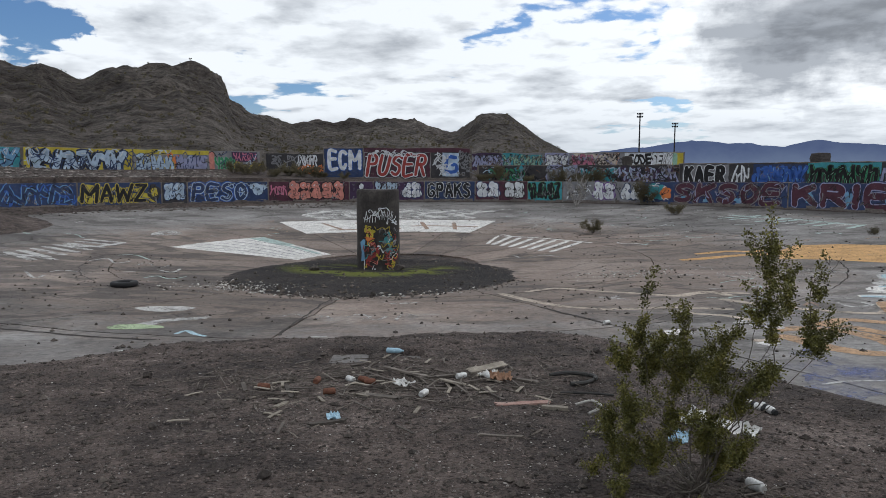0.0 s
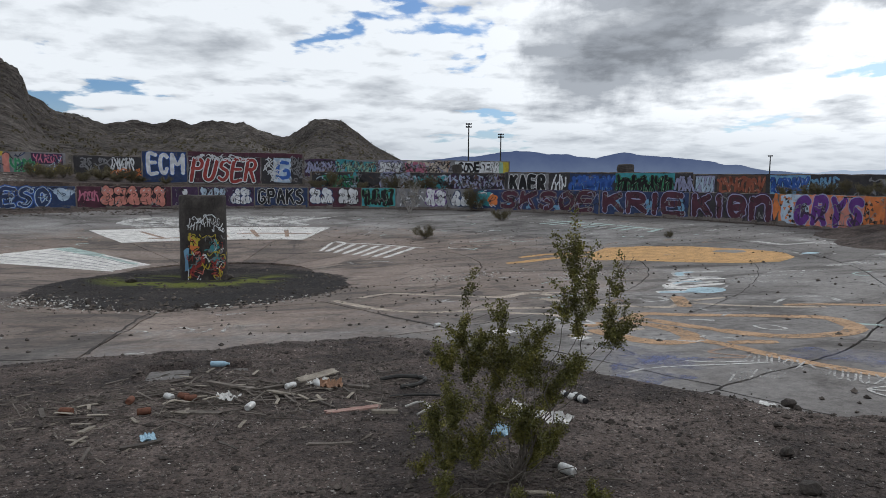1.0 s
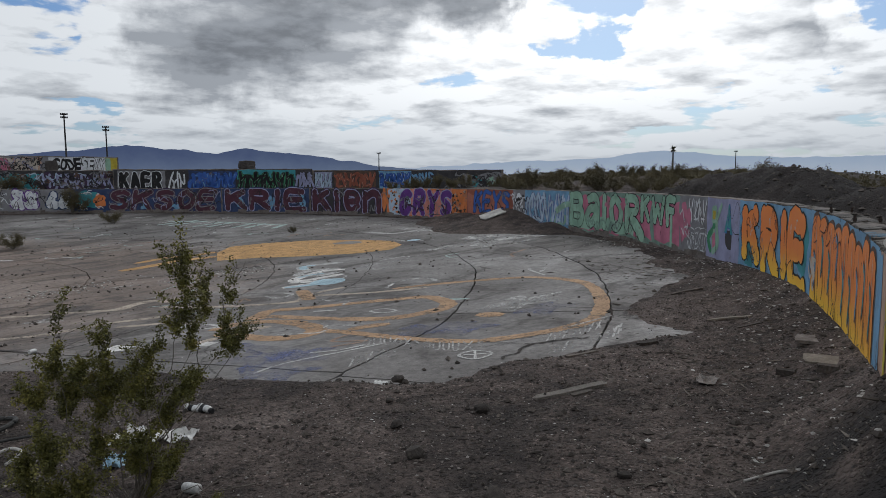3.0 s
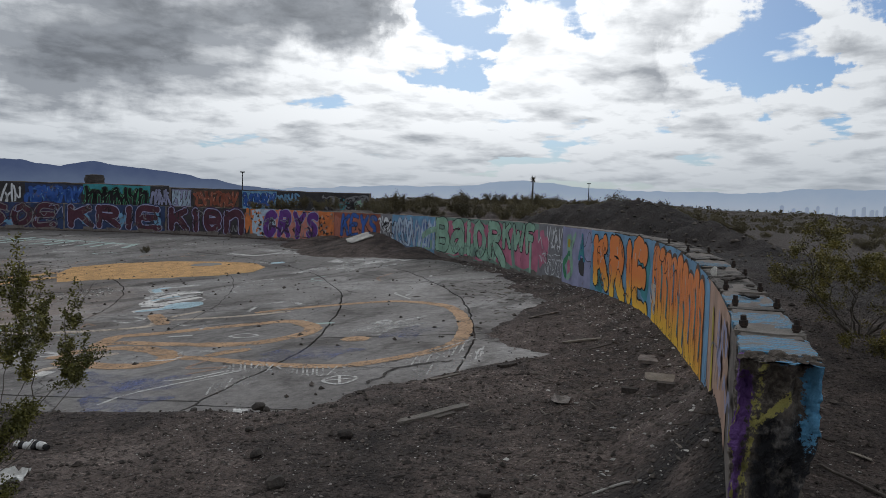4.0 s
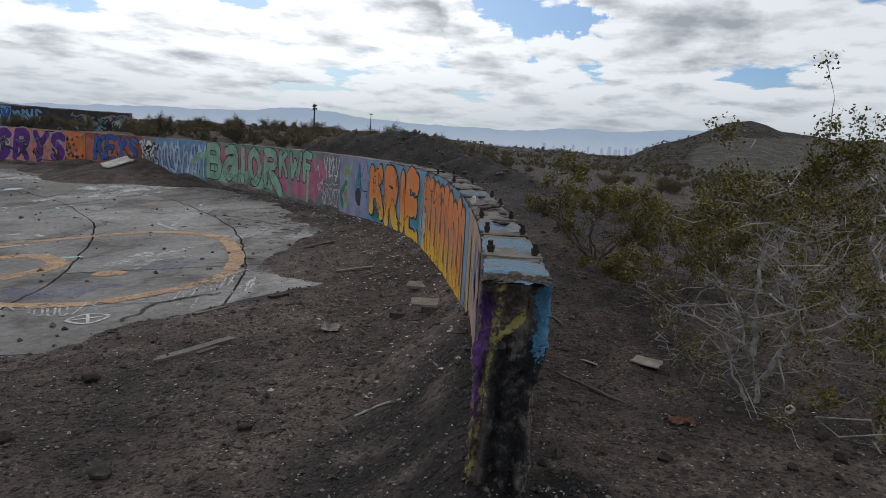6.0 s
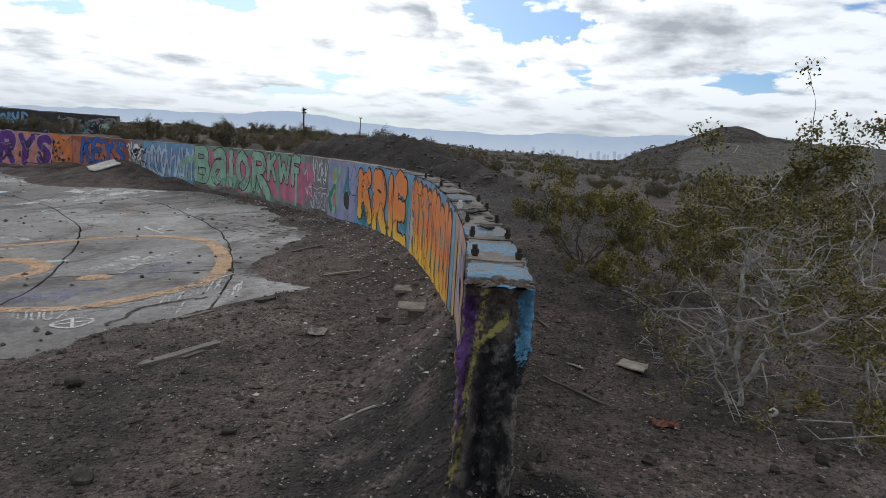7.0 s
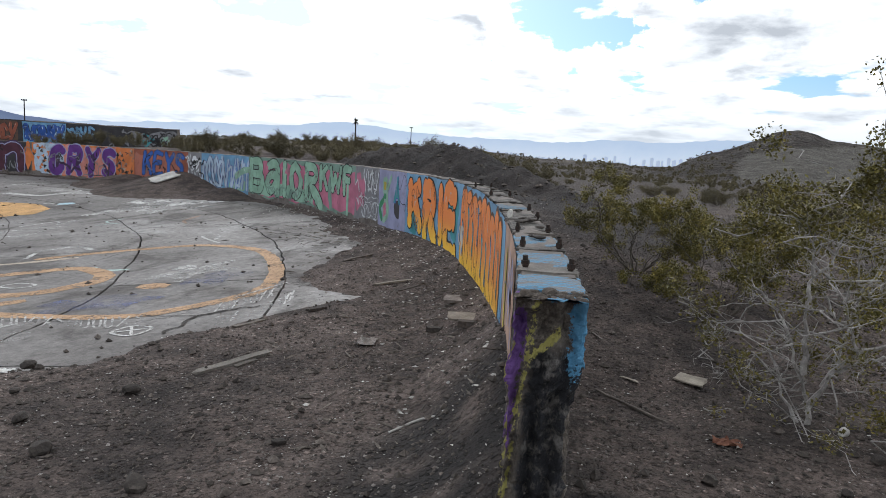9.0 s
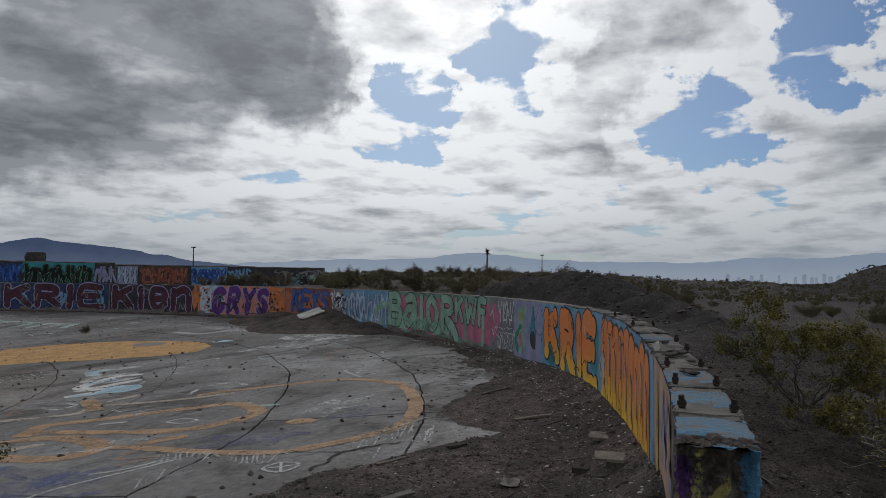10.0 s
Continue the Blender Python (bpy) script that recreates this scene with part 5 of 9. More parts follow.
    def p(m, u0, u1):
        m.panel(u0, -1.36, u0 + .22, -.02, SKYB, 1, .03); m.ribbon([(u0 + .6, -1.2), (u0 + .62, -.6), (u0 + .58, -.15)], .12, YELLOW, 2); m.tags(u0 + .3, -.6, u1, -.1, 6, LILAC, .06)
    ring_piece(-71.6, -76.0, 26, "tan and pink paint with a yellow stripe", p, bg=TAN)


ring_graffiti()


def upper_graffiti():
    def begin(key, seed):
        where, along = on_wall(key)
        return Mural(where, seed, 0.8), along
    m, u = begin("wall_upper_west", 40)
    m.panel(u(-45), .62, u(-32.2), 2.5, TEAL, 0); m.bars(u(-36), .8, u(-32.4), 2.4, 3, SKYB, NAVY, WHITE, .5)
    m.panel(u(-32), .62, u(-24.9), 2.5, YELLOW, 0); m.bars(u(-31.7), .72, u(-25.4), 2.35, 4, ICE, BLACK, WHITE, .62, .1, NAVY); m.tags(u(-32), .7, u(-25), 2.4, 26, NAVY, .07, .8, 4.4)
    m.panel(u(-24.8), .62, u(-15.4), 2.5, GREY, 0); m.panel(u(-24.8), 2.15, u(-19.3), 2.5, YELLOW, .5)
    m.bars(u(-24.6), .8, u(-22.0), 2.1, 4, ICE, NAVY, None, .28, .1, YELLOW); m.blob(u(-22), 1.5, .6, .7, ORANGE, .8, 5, .3)
    m.bars(u(-21.8), .75, u(-19.5), 2.1, 4, LILAC, NAVY, None, .3); m.panel(u(-19.3), .7, u(-18.9), 2.4, SALMON, 1)
    m.bars(u(-18.8), .9, u(-17.4), 2.0, 3, GREEN, MINT, None, .22); m.panel(u(-17.6), 1.6, u(-15.6), 2.45, PLUM, .6); m.bars(u(-17.4), 1.7, u(-15.7), 2.4, 4, PINK, MAROON, None, .12); m.tags(u(-17.5), .7, u(-15.5), 1.6, 14, YELLOW, .1, .7)
    for mat, n in ((DARK, 40), (NAVY, 40), (ICE, 24), (BLACK, 20)):
        m.tags(u(-44), .7, u(-15.8), 2.45, n, mat, .06, .7, 4.6)
    m.done("graffiti", UP["wall_upper_west"][0], "pale blue lettering over a yellow ground")
    m, u = begin("wall_upper_broken", 41)
    m.panel(u(-14.9), .5, u(-10.2), 2.4, DARK, 0); m.tags(u(-14.6), .8, u(-12.6), 2.2, 12, GREY, .1, .7); m.bars(u(-12.4), 1.2, u(-10.8), 2.3, 4, WHITE, DARK, None, .16); m.tags(u(-12.6), .6, u(-10.4), 1.4, 10, ORANGE, .1, .6)
    m.done("graffiti", UP["wall_upper_broken"][0], "white marks on dark concrete")
    m, u = begin("wall_upper_middle", 42)
    m.panel(u(-10.2), .3, u(-7.0), 2.66, NAVY, 0); m.fat("ECM", u(-9.9), .85, u(-7.1), 2.55, WHITE, BLUE, None, .27, .05)
    m.panel(u(-6.95), .25, u(-1.35), 2.45, GREY, 0); m.panel(u(-6.95), 2.35, u(2), 2.68, MAROON, .4)
    m.panel(u(-6.9), .3, u(-1.4), 2.3, MAROON, .3); m.fat("PUSER", u(-6.75), .35, u(-1.6), 2.2, RED, WHITE, DARK, .24, .08, .15); m.tags(u(-6.8), 2.0, u(-2.5), 2.5, 22, WHITE, .07, .5)
    m.panel(u(-1.3), .25, u(1.95), 2.6, DARK, 0); m.tags(u(-1.2), .4, u(-.2), 2.5, 26, WHITE, .07, .5)
    m.panel(u(-.35), .35, u(1.05), 2.3, ICE, 1); m.ribbon([(u(.9), 1.9), (u(.1), 1.9), (u(.05), .8), (u(.8), .8), (u(.8), 1.3), (u(.4), 1.3)], .3, BLUE, 2); m.tags(u(1.1), .4, u(1.9), 2.5, 24, GREY, .07, .5)
    m.done("graffiti", UP["wall_upper_middle"][0], "white letters on navy beside red lettering")
    m, u = begin("wall_upper_back", 43)
    m.panel(u(2), .9, u(19.2), 2.8, GREY, 0)
    for a0, a1, f, l in ((2.2, 4.6, PLUM, LILAC), (4.7, 8.0, TEAL, MINT), (8.2, 10.3, LILAC, WHITE), (10.4, 12.4, CREAM, PINK), (12.5, 14.2, TAN, CREAM)):
        m.panel(u(a0), 1.1, u(a1), 2.75, f, .5, .15); m.bars(u(a0 + .15), 1.3, u(a1 - .15), 2.6, 4, l, DARK, None, .28)
    m.panel(u(14.7), 1.4, u(18.4), 2.75, WHITE, .6); m.word("CODE", u(14.95), 1.6, u(16.75), 2.65, BLACK, 2, .05); m.word("SEVY", u(16.8), 1.6, u(18.4), 2.65, DARK, 2, .10); m.word("SEVY", u(16.8), 1.6, u(18.4), 2.65, WHITE, 3, .04)
    m.panel(u(18.4), .9, u(19.2), 2.75, YELLOW, .6); m.panel(u(18.4), 1.0, u(18.75), 2.7, MINT, .8)
    for mat, n in ((DARK, 60), (GREY, 40), (BLACK, 45), (LILAC, 22), (BROWN, 30)):
        m.tags(u(2.1), .95, u(14.4), 2.7, n, mat, .07, .6, 4.6)
    m.done("graffiti", UP["wall_upper_back"][0], "faded lettering with black and white letters")
    m, u = begin("wall_terrace", 44)
    m.panel(u(2.8), -.5, u(18.9), 1.2, DARK, 0)
    for a0, a1, f, l in ((3.5, 6.5, TEAL, GREEN), (8.5, 11, LILAC, GREY), (11.2, 14.0, GREY, TEAL), (14.2, 18.8, PLUM, LILAC)):
        m.panel(u(a0), -.4, u(a1), 1.1, f, .5, .2); m.bars(u(a0), -.1, u(a1), 1.0, 6, l, DARK, None, .22); m.tags(u(a0), -.3, u(a1), 1.1, 14, DARK, .07, .5); m.tags(u(a0), -.3, u(a1), 1.1, 7, ICE, .06, .5)
    for mat, n in ((DARK, 70), (BLACK, 60), (GREY, 40), (ICE, 18), (BROWN, 30)):
        m.tags(u(2.9), -.5, u(18.8), 1.15, n, mat, .07, .6, 4.6)
    m.done("graffiti", UP["wall_terrace"][0], "mottled old lettering on dark ground")
    m, u = begin("wall_terrace_east", 45)
    m.panel(u(19.0), -.5, u(34), 1.27, DARK, 0)
    m.panel(u(19.2), -.4, u(22.6), 1.2, GREY, .4); m.fat("KAER", u(19.3), -.25, u(22.4), 1.12, BLACK, WHITE, None, .30, .05)
    m.bars(u(22.9), -.1, u(24.0), 1.1, 2, WHITE, DARK, None, .16); m.panel(u(24.3), -.2, u(27.9), 1.2, NAVY, .4); m.bars(u(24.4), -.1, u(27.8), 1.05, 6, BLUE, NAVY, SKYB, .36)
    m.panel(u(28.0), -.4, u(32.6), 1.25, TEAL, .3); m.panel(u(28.0), -.4, u(32.6), .7, DARK, .5, .3); m.bars(u(28.2), -.2, u(32.4), 1.1, 5, BLACK, GREEN, MINT, .30, .1, DARK); m.bars(u(32.7), -.1, u(34), 1.05, 3, LILAC, DARK, None, .2)
    m.done("graffiti", UP["wall_terrace_east"][0], "black letters, blue and green lettering")
    m, u = begin("wall_terrace_end", 46)
    m.panel(u(34.1), -.5, u(49.8), 1.17, DARK, 0); m.panel(u(46.8), -.3, u(49.6), .9, GREY, .3, .25); m.tags(u(46.8), -.2, u(49.5), .9, 14, DARK, .1, .6); m.blob(u(47.6), .3, .5, .4, TEAL, 1, 4, .3); m.blob(u(48.9), .3, .4, .35, MINT, 1, 4, .3)
    m.panel(u(34.2), -.3, u(35.6), 1.1, LILAC, .4); m.bars(u(34.2), -.1, u(35.5), 1.0, 3, ICE, DARK, None, .2); m.panel(u(35.8), -.3, u(39.2), 1.1, BROWN, .4); m.bars(u(35.9), -.1, u(39.1), 1.0, 5, RUST, DARK, TAN, .26)
    m.panel(u(39.5), -.3, u(42.2), 1.1, SKYB, .4); m.bars(u(39.6), -.1, u(42.0), 1.0, 4, BLUE, NAVY, ICE, .3); m.bars(u(42.4), 0, u(44), 1.0, 3, SKYB, NAVY, None, .2); m.tags(u(45), -.3, u(49.5), 1.0, 16, GREY, .08, .6)
    m.done("graffiti", UP["wall_terrace_end"][0], "blue and rust lettering")


upper_graffiti()


def pillar_paint():
    m = Mural(on_pillar, 60, 0.08)
    m.tags(-.55, -1.35, .65, -.75, 10, WHITE, .03, .3)
    m.bars(-.05, -1.15, .55, -.85, 4, WHITE, DARK, None, .03)
    m.panel(-.68, -2.6, -.48, -1.9, SKYB, .4, .08)
    m.blob(-.30, -1.60, .17, .20, YELLOW, 2, 5, .22); m.blob(-.42, -1.48, .09, .12, YELLOW, 2, 3, .2); m.blob(-.33, -1.82, .16, .07, ORANGE, 2.5, 3, .3); m.ribbon([(-.42, -1.5), (-.3, -1.42), (-.2, -1.52)], .03, BLACK, 3)
    for k in range(5):
        m.ribbon([(-.5 + .1 * k, -1.25), (-.45 + .09 * k, -1.05 + .03 * (k % 2))], .025, WHITE, 2)
    m.ribbon([(-.40, -1.95), (-.12, -2.05), (-.04, -2.3), (-.32, -2.5), (-.40, -2.75)], .15, RED, 1.5); m.ribbon([(-.35, -2.0), (-.16, -2.08), (-.1, -2.3), (-.3, -2.45)], .02, BLACK, 3.2)
    m.ribbon([(-.5, -2.55), (-.52, -2.9), (-.3, -3.0), (-.15, -2.75)], .035, WHITE, 3)
    m.blob(.34, -1.8, .16, .22, TEAL, 1, 5, .25); m.ribbon([(.15, -1.9), (.3, -1.5), (.55, -1.6), (.5, -2.2)], .035, BLACK, 2); m.blob(.44, -2.2, .15, .12, TEAL, 1, 4, .3); m.ribbon([(.3, -1.7), (.42, -1.8), (.34, -1.95)], .03, WHITE, 2.4)
    for mat, k in ((RED, 7), (YELLOW, 8), (GREY, 16), (TEAL, 5), (SALMON, 5), (WHITE, 7), (BLACK, 12)):
        m.tags(-.62, -2.95, .68, -1.35, k, mat, .026, .28, 3 + k * .04)
    m.tags(-.1, -2.9, .6, -2.3, 6, YELLOW, .03, .25); m.tags(-.1, -2.9, .6, -2.2, 6, RED, .04, .25)
    m.ribbon([(.35, -2.38), (.6, -2.32)], .04, WHITE, 3)
    m.done("graffiti", pillar, "yellow, red and teal painted figures and tags")


pillar_paint()


GREY_SLAB = paint(0.19, 0.18, 0.17, 0.6)


def floor_paint():
    old, white, mint = paint(0.50, 0.49, 0.47, 0.64, bare=True), paint(0.66, 0.64, 0.61, 0.30, bare=True), paint(0.36, 0.46, 0.43, 0.55, bare=True)
    aqua, blue, warm = paint(0.38, 0.53, 0.60, 0.34, bare=True), paint(0.13, 0.15, 0.28, 1.0, bare=True), paint(0.30, 0.20, 0.145, 0.55, bare=True)
    loop, gold, pale = paint(0.43, 0.27, 0.155, 0.58, bare=True), paint(0.54, 0.31, 0.12, 0.40, bare=True), paint(0.44, 0.37, 0.30, 0.60, bare=True)
    lime, ghost = paint(0.34, 0.42, 0.26, 0.55, bare=True), paint(0.52, 0.51, 0.49, 0.86, bare=True)

    def pol(r, a):
        return CX + r * math.cos(radians(a)), CY + r * math.sin(radians(a))

    def wedge(m, r0, r1, a0, a1, mat, coat=0, wob=0.06):
        na, nr = max(3, int((a1 - a0) / 2.5)), max(3, int((r1 - r0) / 0.6))
        vs = [pol(r0 + (r1 - r0) * i / nr + m.rng.uniform(-wob, wob), a0 + (a1 - a0) * j / na + m.rng.uniform(-wob, wob) * 3) for i in range(nr + 1) for j in range(na + 1)]
        fs = [(i * (na + 1) + j, (i + 1) * (na + 1) + j, (i + 1) * (na + 1) + j + 1, i * (na + 1) + j + 1) for i in range(nr) for j in range(na)]
        m.add(vs, fs, mat, coat)

    def lay(seed, label, fn):
        m = Mural(on_floor, seed, 0.5, 0.0012)
        fn(m)
        m.done("floor_paint", floor_thing, label)

    def p(m):
        wedge(m, 3.6, 9.0, 134, 166, white)
        for k in range(5):
            a = 140 + 5 * k
            m.ribbon([pol(4.2, a + 2), pol(6.5, a - 1), pol(8.6, a + 1)], .07, GREY, 1)
        wedge(m, 6.5, 9.0, 134, 139, mint, .5, .1)
        m.ribbon([pol(4.0, 139), pol(6.0, 137), pol(8.8, 137)], .25, mint, 1)
    lay(70, "white painted slab with grey letter lines", p)
    def p(m):
        wedge(m, 9.3, 13.9, 70, 120, white); wedge(m, 14.3, 19.0, 77, 111, ghost, 0, .1)
        for k, a in enumerate((76, 84, 92, 100, 108)):
            m.ribbon([pol(10.2, a), pol(12.8, a + 3)], .22, warm, 1)
            m.ribbon([pol(14.8, a), pol(16.5, a + 4), pol(18.6, a - 2)], .5, old, 1)
        m.ribbon([pol(11.3, 71), pol(11.4, 82), pol(11.3, 90)], .3, warm, 1.4); m.ribbon([pol(10.3, 100), pol(10.2, 112)], .25, warm, 1.4)
    lay(71, "white and pale green painted slabs", p)
    def p(m):
        # tall bars seen at a slant, joined at their heads
        m.ribbon([(1.76, 29.00), (2.51, 31.42), (3.01, 31.10)], .16, white, 0)
        for a, b in ((0.10, 0.02), (0.22, 0.16), (0.36, 0.30), (0.50, 0.46), (0.62, 0.60), (0.76, 0.76), (0.90, 0.92)):
            (x0, y0), (x1, y1) = [(2.63, 31.21), (5.98, 27.82)]
            (x2, y2), (x3, y3) = [(1.94, 28.79), (4.22, 25.65)]
            m.ribbon([(x0 + (x1 - x0) * a, y0 + (y1 - y0) * a), (x2 + (x3 - x2) * b, y2 + (y3 - y2) * b)], .24, white, .1)
        m.ribbon([(2.63, 31.21), (4.29, 29.98), (6.04, 27.80)], .16, white, .2)
        m.ribbon([(2.55, 25.60), (2.90, 24.50), (3.61, 25.12), (4.28, 24.12)], .10, ghost, .2)
        m.ribbon([(4.13, 36.40), (4.68, 34.83), (4.24, 33.60), (5.12, 34.24)], .12, ghost, .2)
    lay(72, "white bars of unreadable lettering", p)
    def p(m):
        (x0, y0), (x1, y1) = [(-14.70, 22.23), (-14.46, 26.71)]
        (x2, y2), (x3, y3) = [(-12.84, 20.73), (-12.72, 26.47)]
        for k in range(8):
            f = k / 7
            m.ribbon([(x0 + (x1 - x0) * f, y0 + (y1 - y0) * f), (x2 + (x3 - x2) * f, y2 + (y3 - y2) * f)], .30, old, 0)
        m.ribbon([(-14.44, 25.08), (-13.24, 24.81), (-12.72, 26.47)], .26, old, .2)
        m.ribbon([(-14.33, 21.38), (-13.74, 21.74), (-12.39, 21.16)], .30, old, .2)
    lay(73, "faded white bars on concrete", p)
    def p(m):
        (x0, y0), (x1, y1) = [(13.39, 34.71), (16.28, 27.33)]
        (x2, y2), (x3, y3) = [(15.78, 34.88), (17.55, 28.28)]
        for k in range(11):
            f = k / 10
            m.ribbon([(x0 + (x1 - x0) * f, y0 + (y1 - y0) * f), (x2 + (x3 - x2) * f, y2 + (y3 - y2) * f)], .28, mint if k % 3 else ghost, 0)
        m.ribbon([(14.74, 35.18), (16.37, 32.01), (17.27, 28.21)], .2, mint, .2)
    lay(74, "faded pale green lettering bars", p)
    def p(m):
        edge = [(11.08, 22.29), (12.18, 23.43), (13.41, 23.01), (14.72, 21.77), (15.63, 19.71), (15.78, 18.27), (15.14, 17.05), (14.12, 16.46), (13.15, 16.84), (12.04, 18.09), (11.03, 19.64), (10.14, 20.38)]
        vs = [(sum(q[0] for q in edge) / len(edge), sum(q[1] for q in edge) / len(edge))] + list(edge)
        m.add(vs, [(0, 1 + i, 1 + (i + 1) % len(edge)) for i in range(len(edge))], gold, 0)
        # the floor shows in two hollows, and a tail runs out towards the middle
        m.ribbon([(12.59, 20.32), (13.47, 20.64), (13.85, 20.27)], .75, GREY_SLAB, 1); m.ribbon([(14.38, 19.96), (14.86, 19.74), (14.81, 19.13)], .7, GREY_SLAB, 1)
        m.ribbon([(10.64, 21.39), (9.75, 21.79), (8.87, 21.69), (8.22, 21.54), (7.53, 21.49)], .5, gold, .3)
        m.ribbon([(11.24, 22.61), (10.21, 22.59), (9.62, 22.99), (8.47, 22.76)], .4, gold, .5)
        m.ribbon([(16.18, 17.82), (16.20, 17.40)], .5, aqua, .6)
    lay(75, "large ochre painted shape with a long tail", p)
    # a word lying on its side: white letters filled with aqua
    m = Mural(on_floor, 76, 0.2, 0.0012)
    for q, w, c in (([(10.12, 15.28), (10.64, 16.20), (11.03, 15.96), (11.63, 15.61)], .34, old), ([(10.84, 14.64), (10.24, 15.07), (9.63, 14.84), (9.59, 14.10), (10.40, 14.10)], .30, old), ([(10.75, 14.34), (10.23, 14.65), (9.03, 14.09), (9.15, 13.69), (10.18, 13.65)], .30, white), ([(9.52, 13.25), (9.19, 13.26), (8.69, 13.74)], .3, white), ([(8.17, 13.21), (8.70, 13.01), (9.38, 12.93)], .42, white)):
        m.ribbon(q, w, c, .4)
    for q, w in (([(10.25, 15.49), (10.58, 16.05), (10.91, 15.93)], .22), ([(8.81, 12.66), (9.18, 12.89), (9.53, 13.22)], .75), ([(8.20, 13.16), (8.65, 12.93), (9.13, 12.81)], .26), ([(9.27, 14.26), (9.65, 14.40), (10.07, 14.28)], .14)):
        m.ribbon(q, w, aqua, 1.2)
    m.done("floor_paint", floor_thing, "pale aqua letters with white edges")
    def p(m):
        m.ribbon([(9.11, 10.45), (9.76, 10.13), (10.60, 9.50), (11.36, 8.68), (11.33, 7.55), (10.79, 6.76), (9.72, 5.89), (8.90, 5.40), (8.23, 5.13), (7.64, 5.14), (7.08, 5.32), (6.47, 5.62)], .24, loop, 0)
        m.ribbon([(6.47, 5.62), (6.27, 6.00), (6.13, 6.50), (6.03, 7.08), (5.95, 7.77), (5.80, 8.37)], .22, loop, .2)
        m.ribbon([(5.76, 10.25), (6.08, 10.49), (6.44, 10.73), (6.84, 10.37), (7.54, 9.91), (8.25, 9.44), (8.70, 9.01), (8.56, 8.43), (8.32, 8.05), (7.93, 7.85), (7.39, 7.88), (6.89, 8.12), (6.53, 8.85)], .30, loop, .4)
        m.ribbon([(6.53, 8.85), (6.30, 9.53), (6.11, 10.16), (5.76, 10.25)], .26, loop, .5)
        m.ribbon([(7.85, 6.95), (7.98, 6.54)], .36, loop, .6)
        m.ribbon([(6.07, 7.90), (6.38, 7.85), (6.68, 7.69)], .26, loop, .6)
    lay(77, "looping faded orange lines", p)
    def p(m):
        m.ribbon([(4.92, 9.95), (5.40, 10.10), (5.86, 9.75), (5.99, 9.14), (5.84, 8.40), (5.48, 8.20), (5.16, 8.39), (4.97, 8.91), (4.85, 9.63)], .32, loop, 0)
        m.ribbon([(4.99, 9.69), (5.28, 9.49), (5.63, 9.36)], .22, pale, .2)
        m.ribbon([(5.57, 13.56), (6.16, 12.30), (6.77, 11.52), (7.22, 11.22), (7.59, 11.44), (8.05, 12.30)], .22, pale, .2)
        m.ribbon([(8.16, 12.42), (7.79, 11.67), (7.49, 11.07)], .30, loop, .4)
        m.ribbon([(7.80, 11.54), (8.36, 10.81), (8.95, 10.27), (9.54, 9.90)], .18, pale, .3)
        m.ribbon([(7.93, 11.74), (8.47, 11.77), (8.85, 11.77)], .16, pale, .3)
        m.ribbon([(4.57, 14.63), (4.98, 14.17), (5.41, 14.49), (5.96, 14.52), (6.50, 14.15)], .20, pale, .3)
        m.ribbon([(1.26, 15.64), (1.90, 13.95), (2.54, 12.97), (3.32, 12.59), (4.20, 12.64), (5.28, 12.17)], .22, pale, .4)
        m.ribbon([(1.89, 15.85), (2.71, 16.36), (3.56, 15.52), (4.29, 14.86), (4.86, 14.29), (5.74, 14.72), (6.00, 13.86)], .22, pale, .5)
        m.ribbon([(4.19, 12.06), (4.51, 11.74), (4.84, 11.48), (5.04, 10.93)], .18, pale, .4)
        m.ribbon([(4.69, 9.32), (4.46, 9.24), (4.28, 9.26)], .2, pale, .5)
    lay(78, "long faded orange lines", p)
    def p(m):
        ring = [(5.76, 5.35), (6.04, 5.34), (6.05, 5.07), (5.73, 5.05)]
        m.ribbon(ring, .04, old, .6, True)
        (ax, ay), (bx, by), (cx, cy) = [(5.76, 5.35), (6.05, 5.07), (5.90, 5.21)]
        m.ribbon([(ax, ay), (cx, cy), (bx, by)], .035, old, .7); m.ribbon([(cx, cy), ring[1]], .035, old, .7); m.ribbon([(cx, cy), ring[3]], .035, old, .7)
        # one line of unreadable writing along the near edge, another beyond it
        rng = m.rng
        for row, w in (([(5.53, 6.93), (5.79, 6.79), (5.86, 6.47), (5.89, 6.13), (5.97, 5.85), (6.06, 5.61), (6.28, 5.35)], .05), ([(6.88, 5.04), (7.06, 4.93), (7.29, 4.85), (7.64, 4.81), (7.97, 4.79)], .05), ([(6.38, 4.54), (6.59, 4.48), (6.85, 4.43), (7.19, 4.40), (7.54, 4.37), (7.93, 4.46)], .055), ([(4.77, 6.19), (5.03, 6.20), (5.27, 6.17), (5.45, 6.10)], .045)):
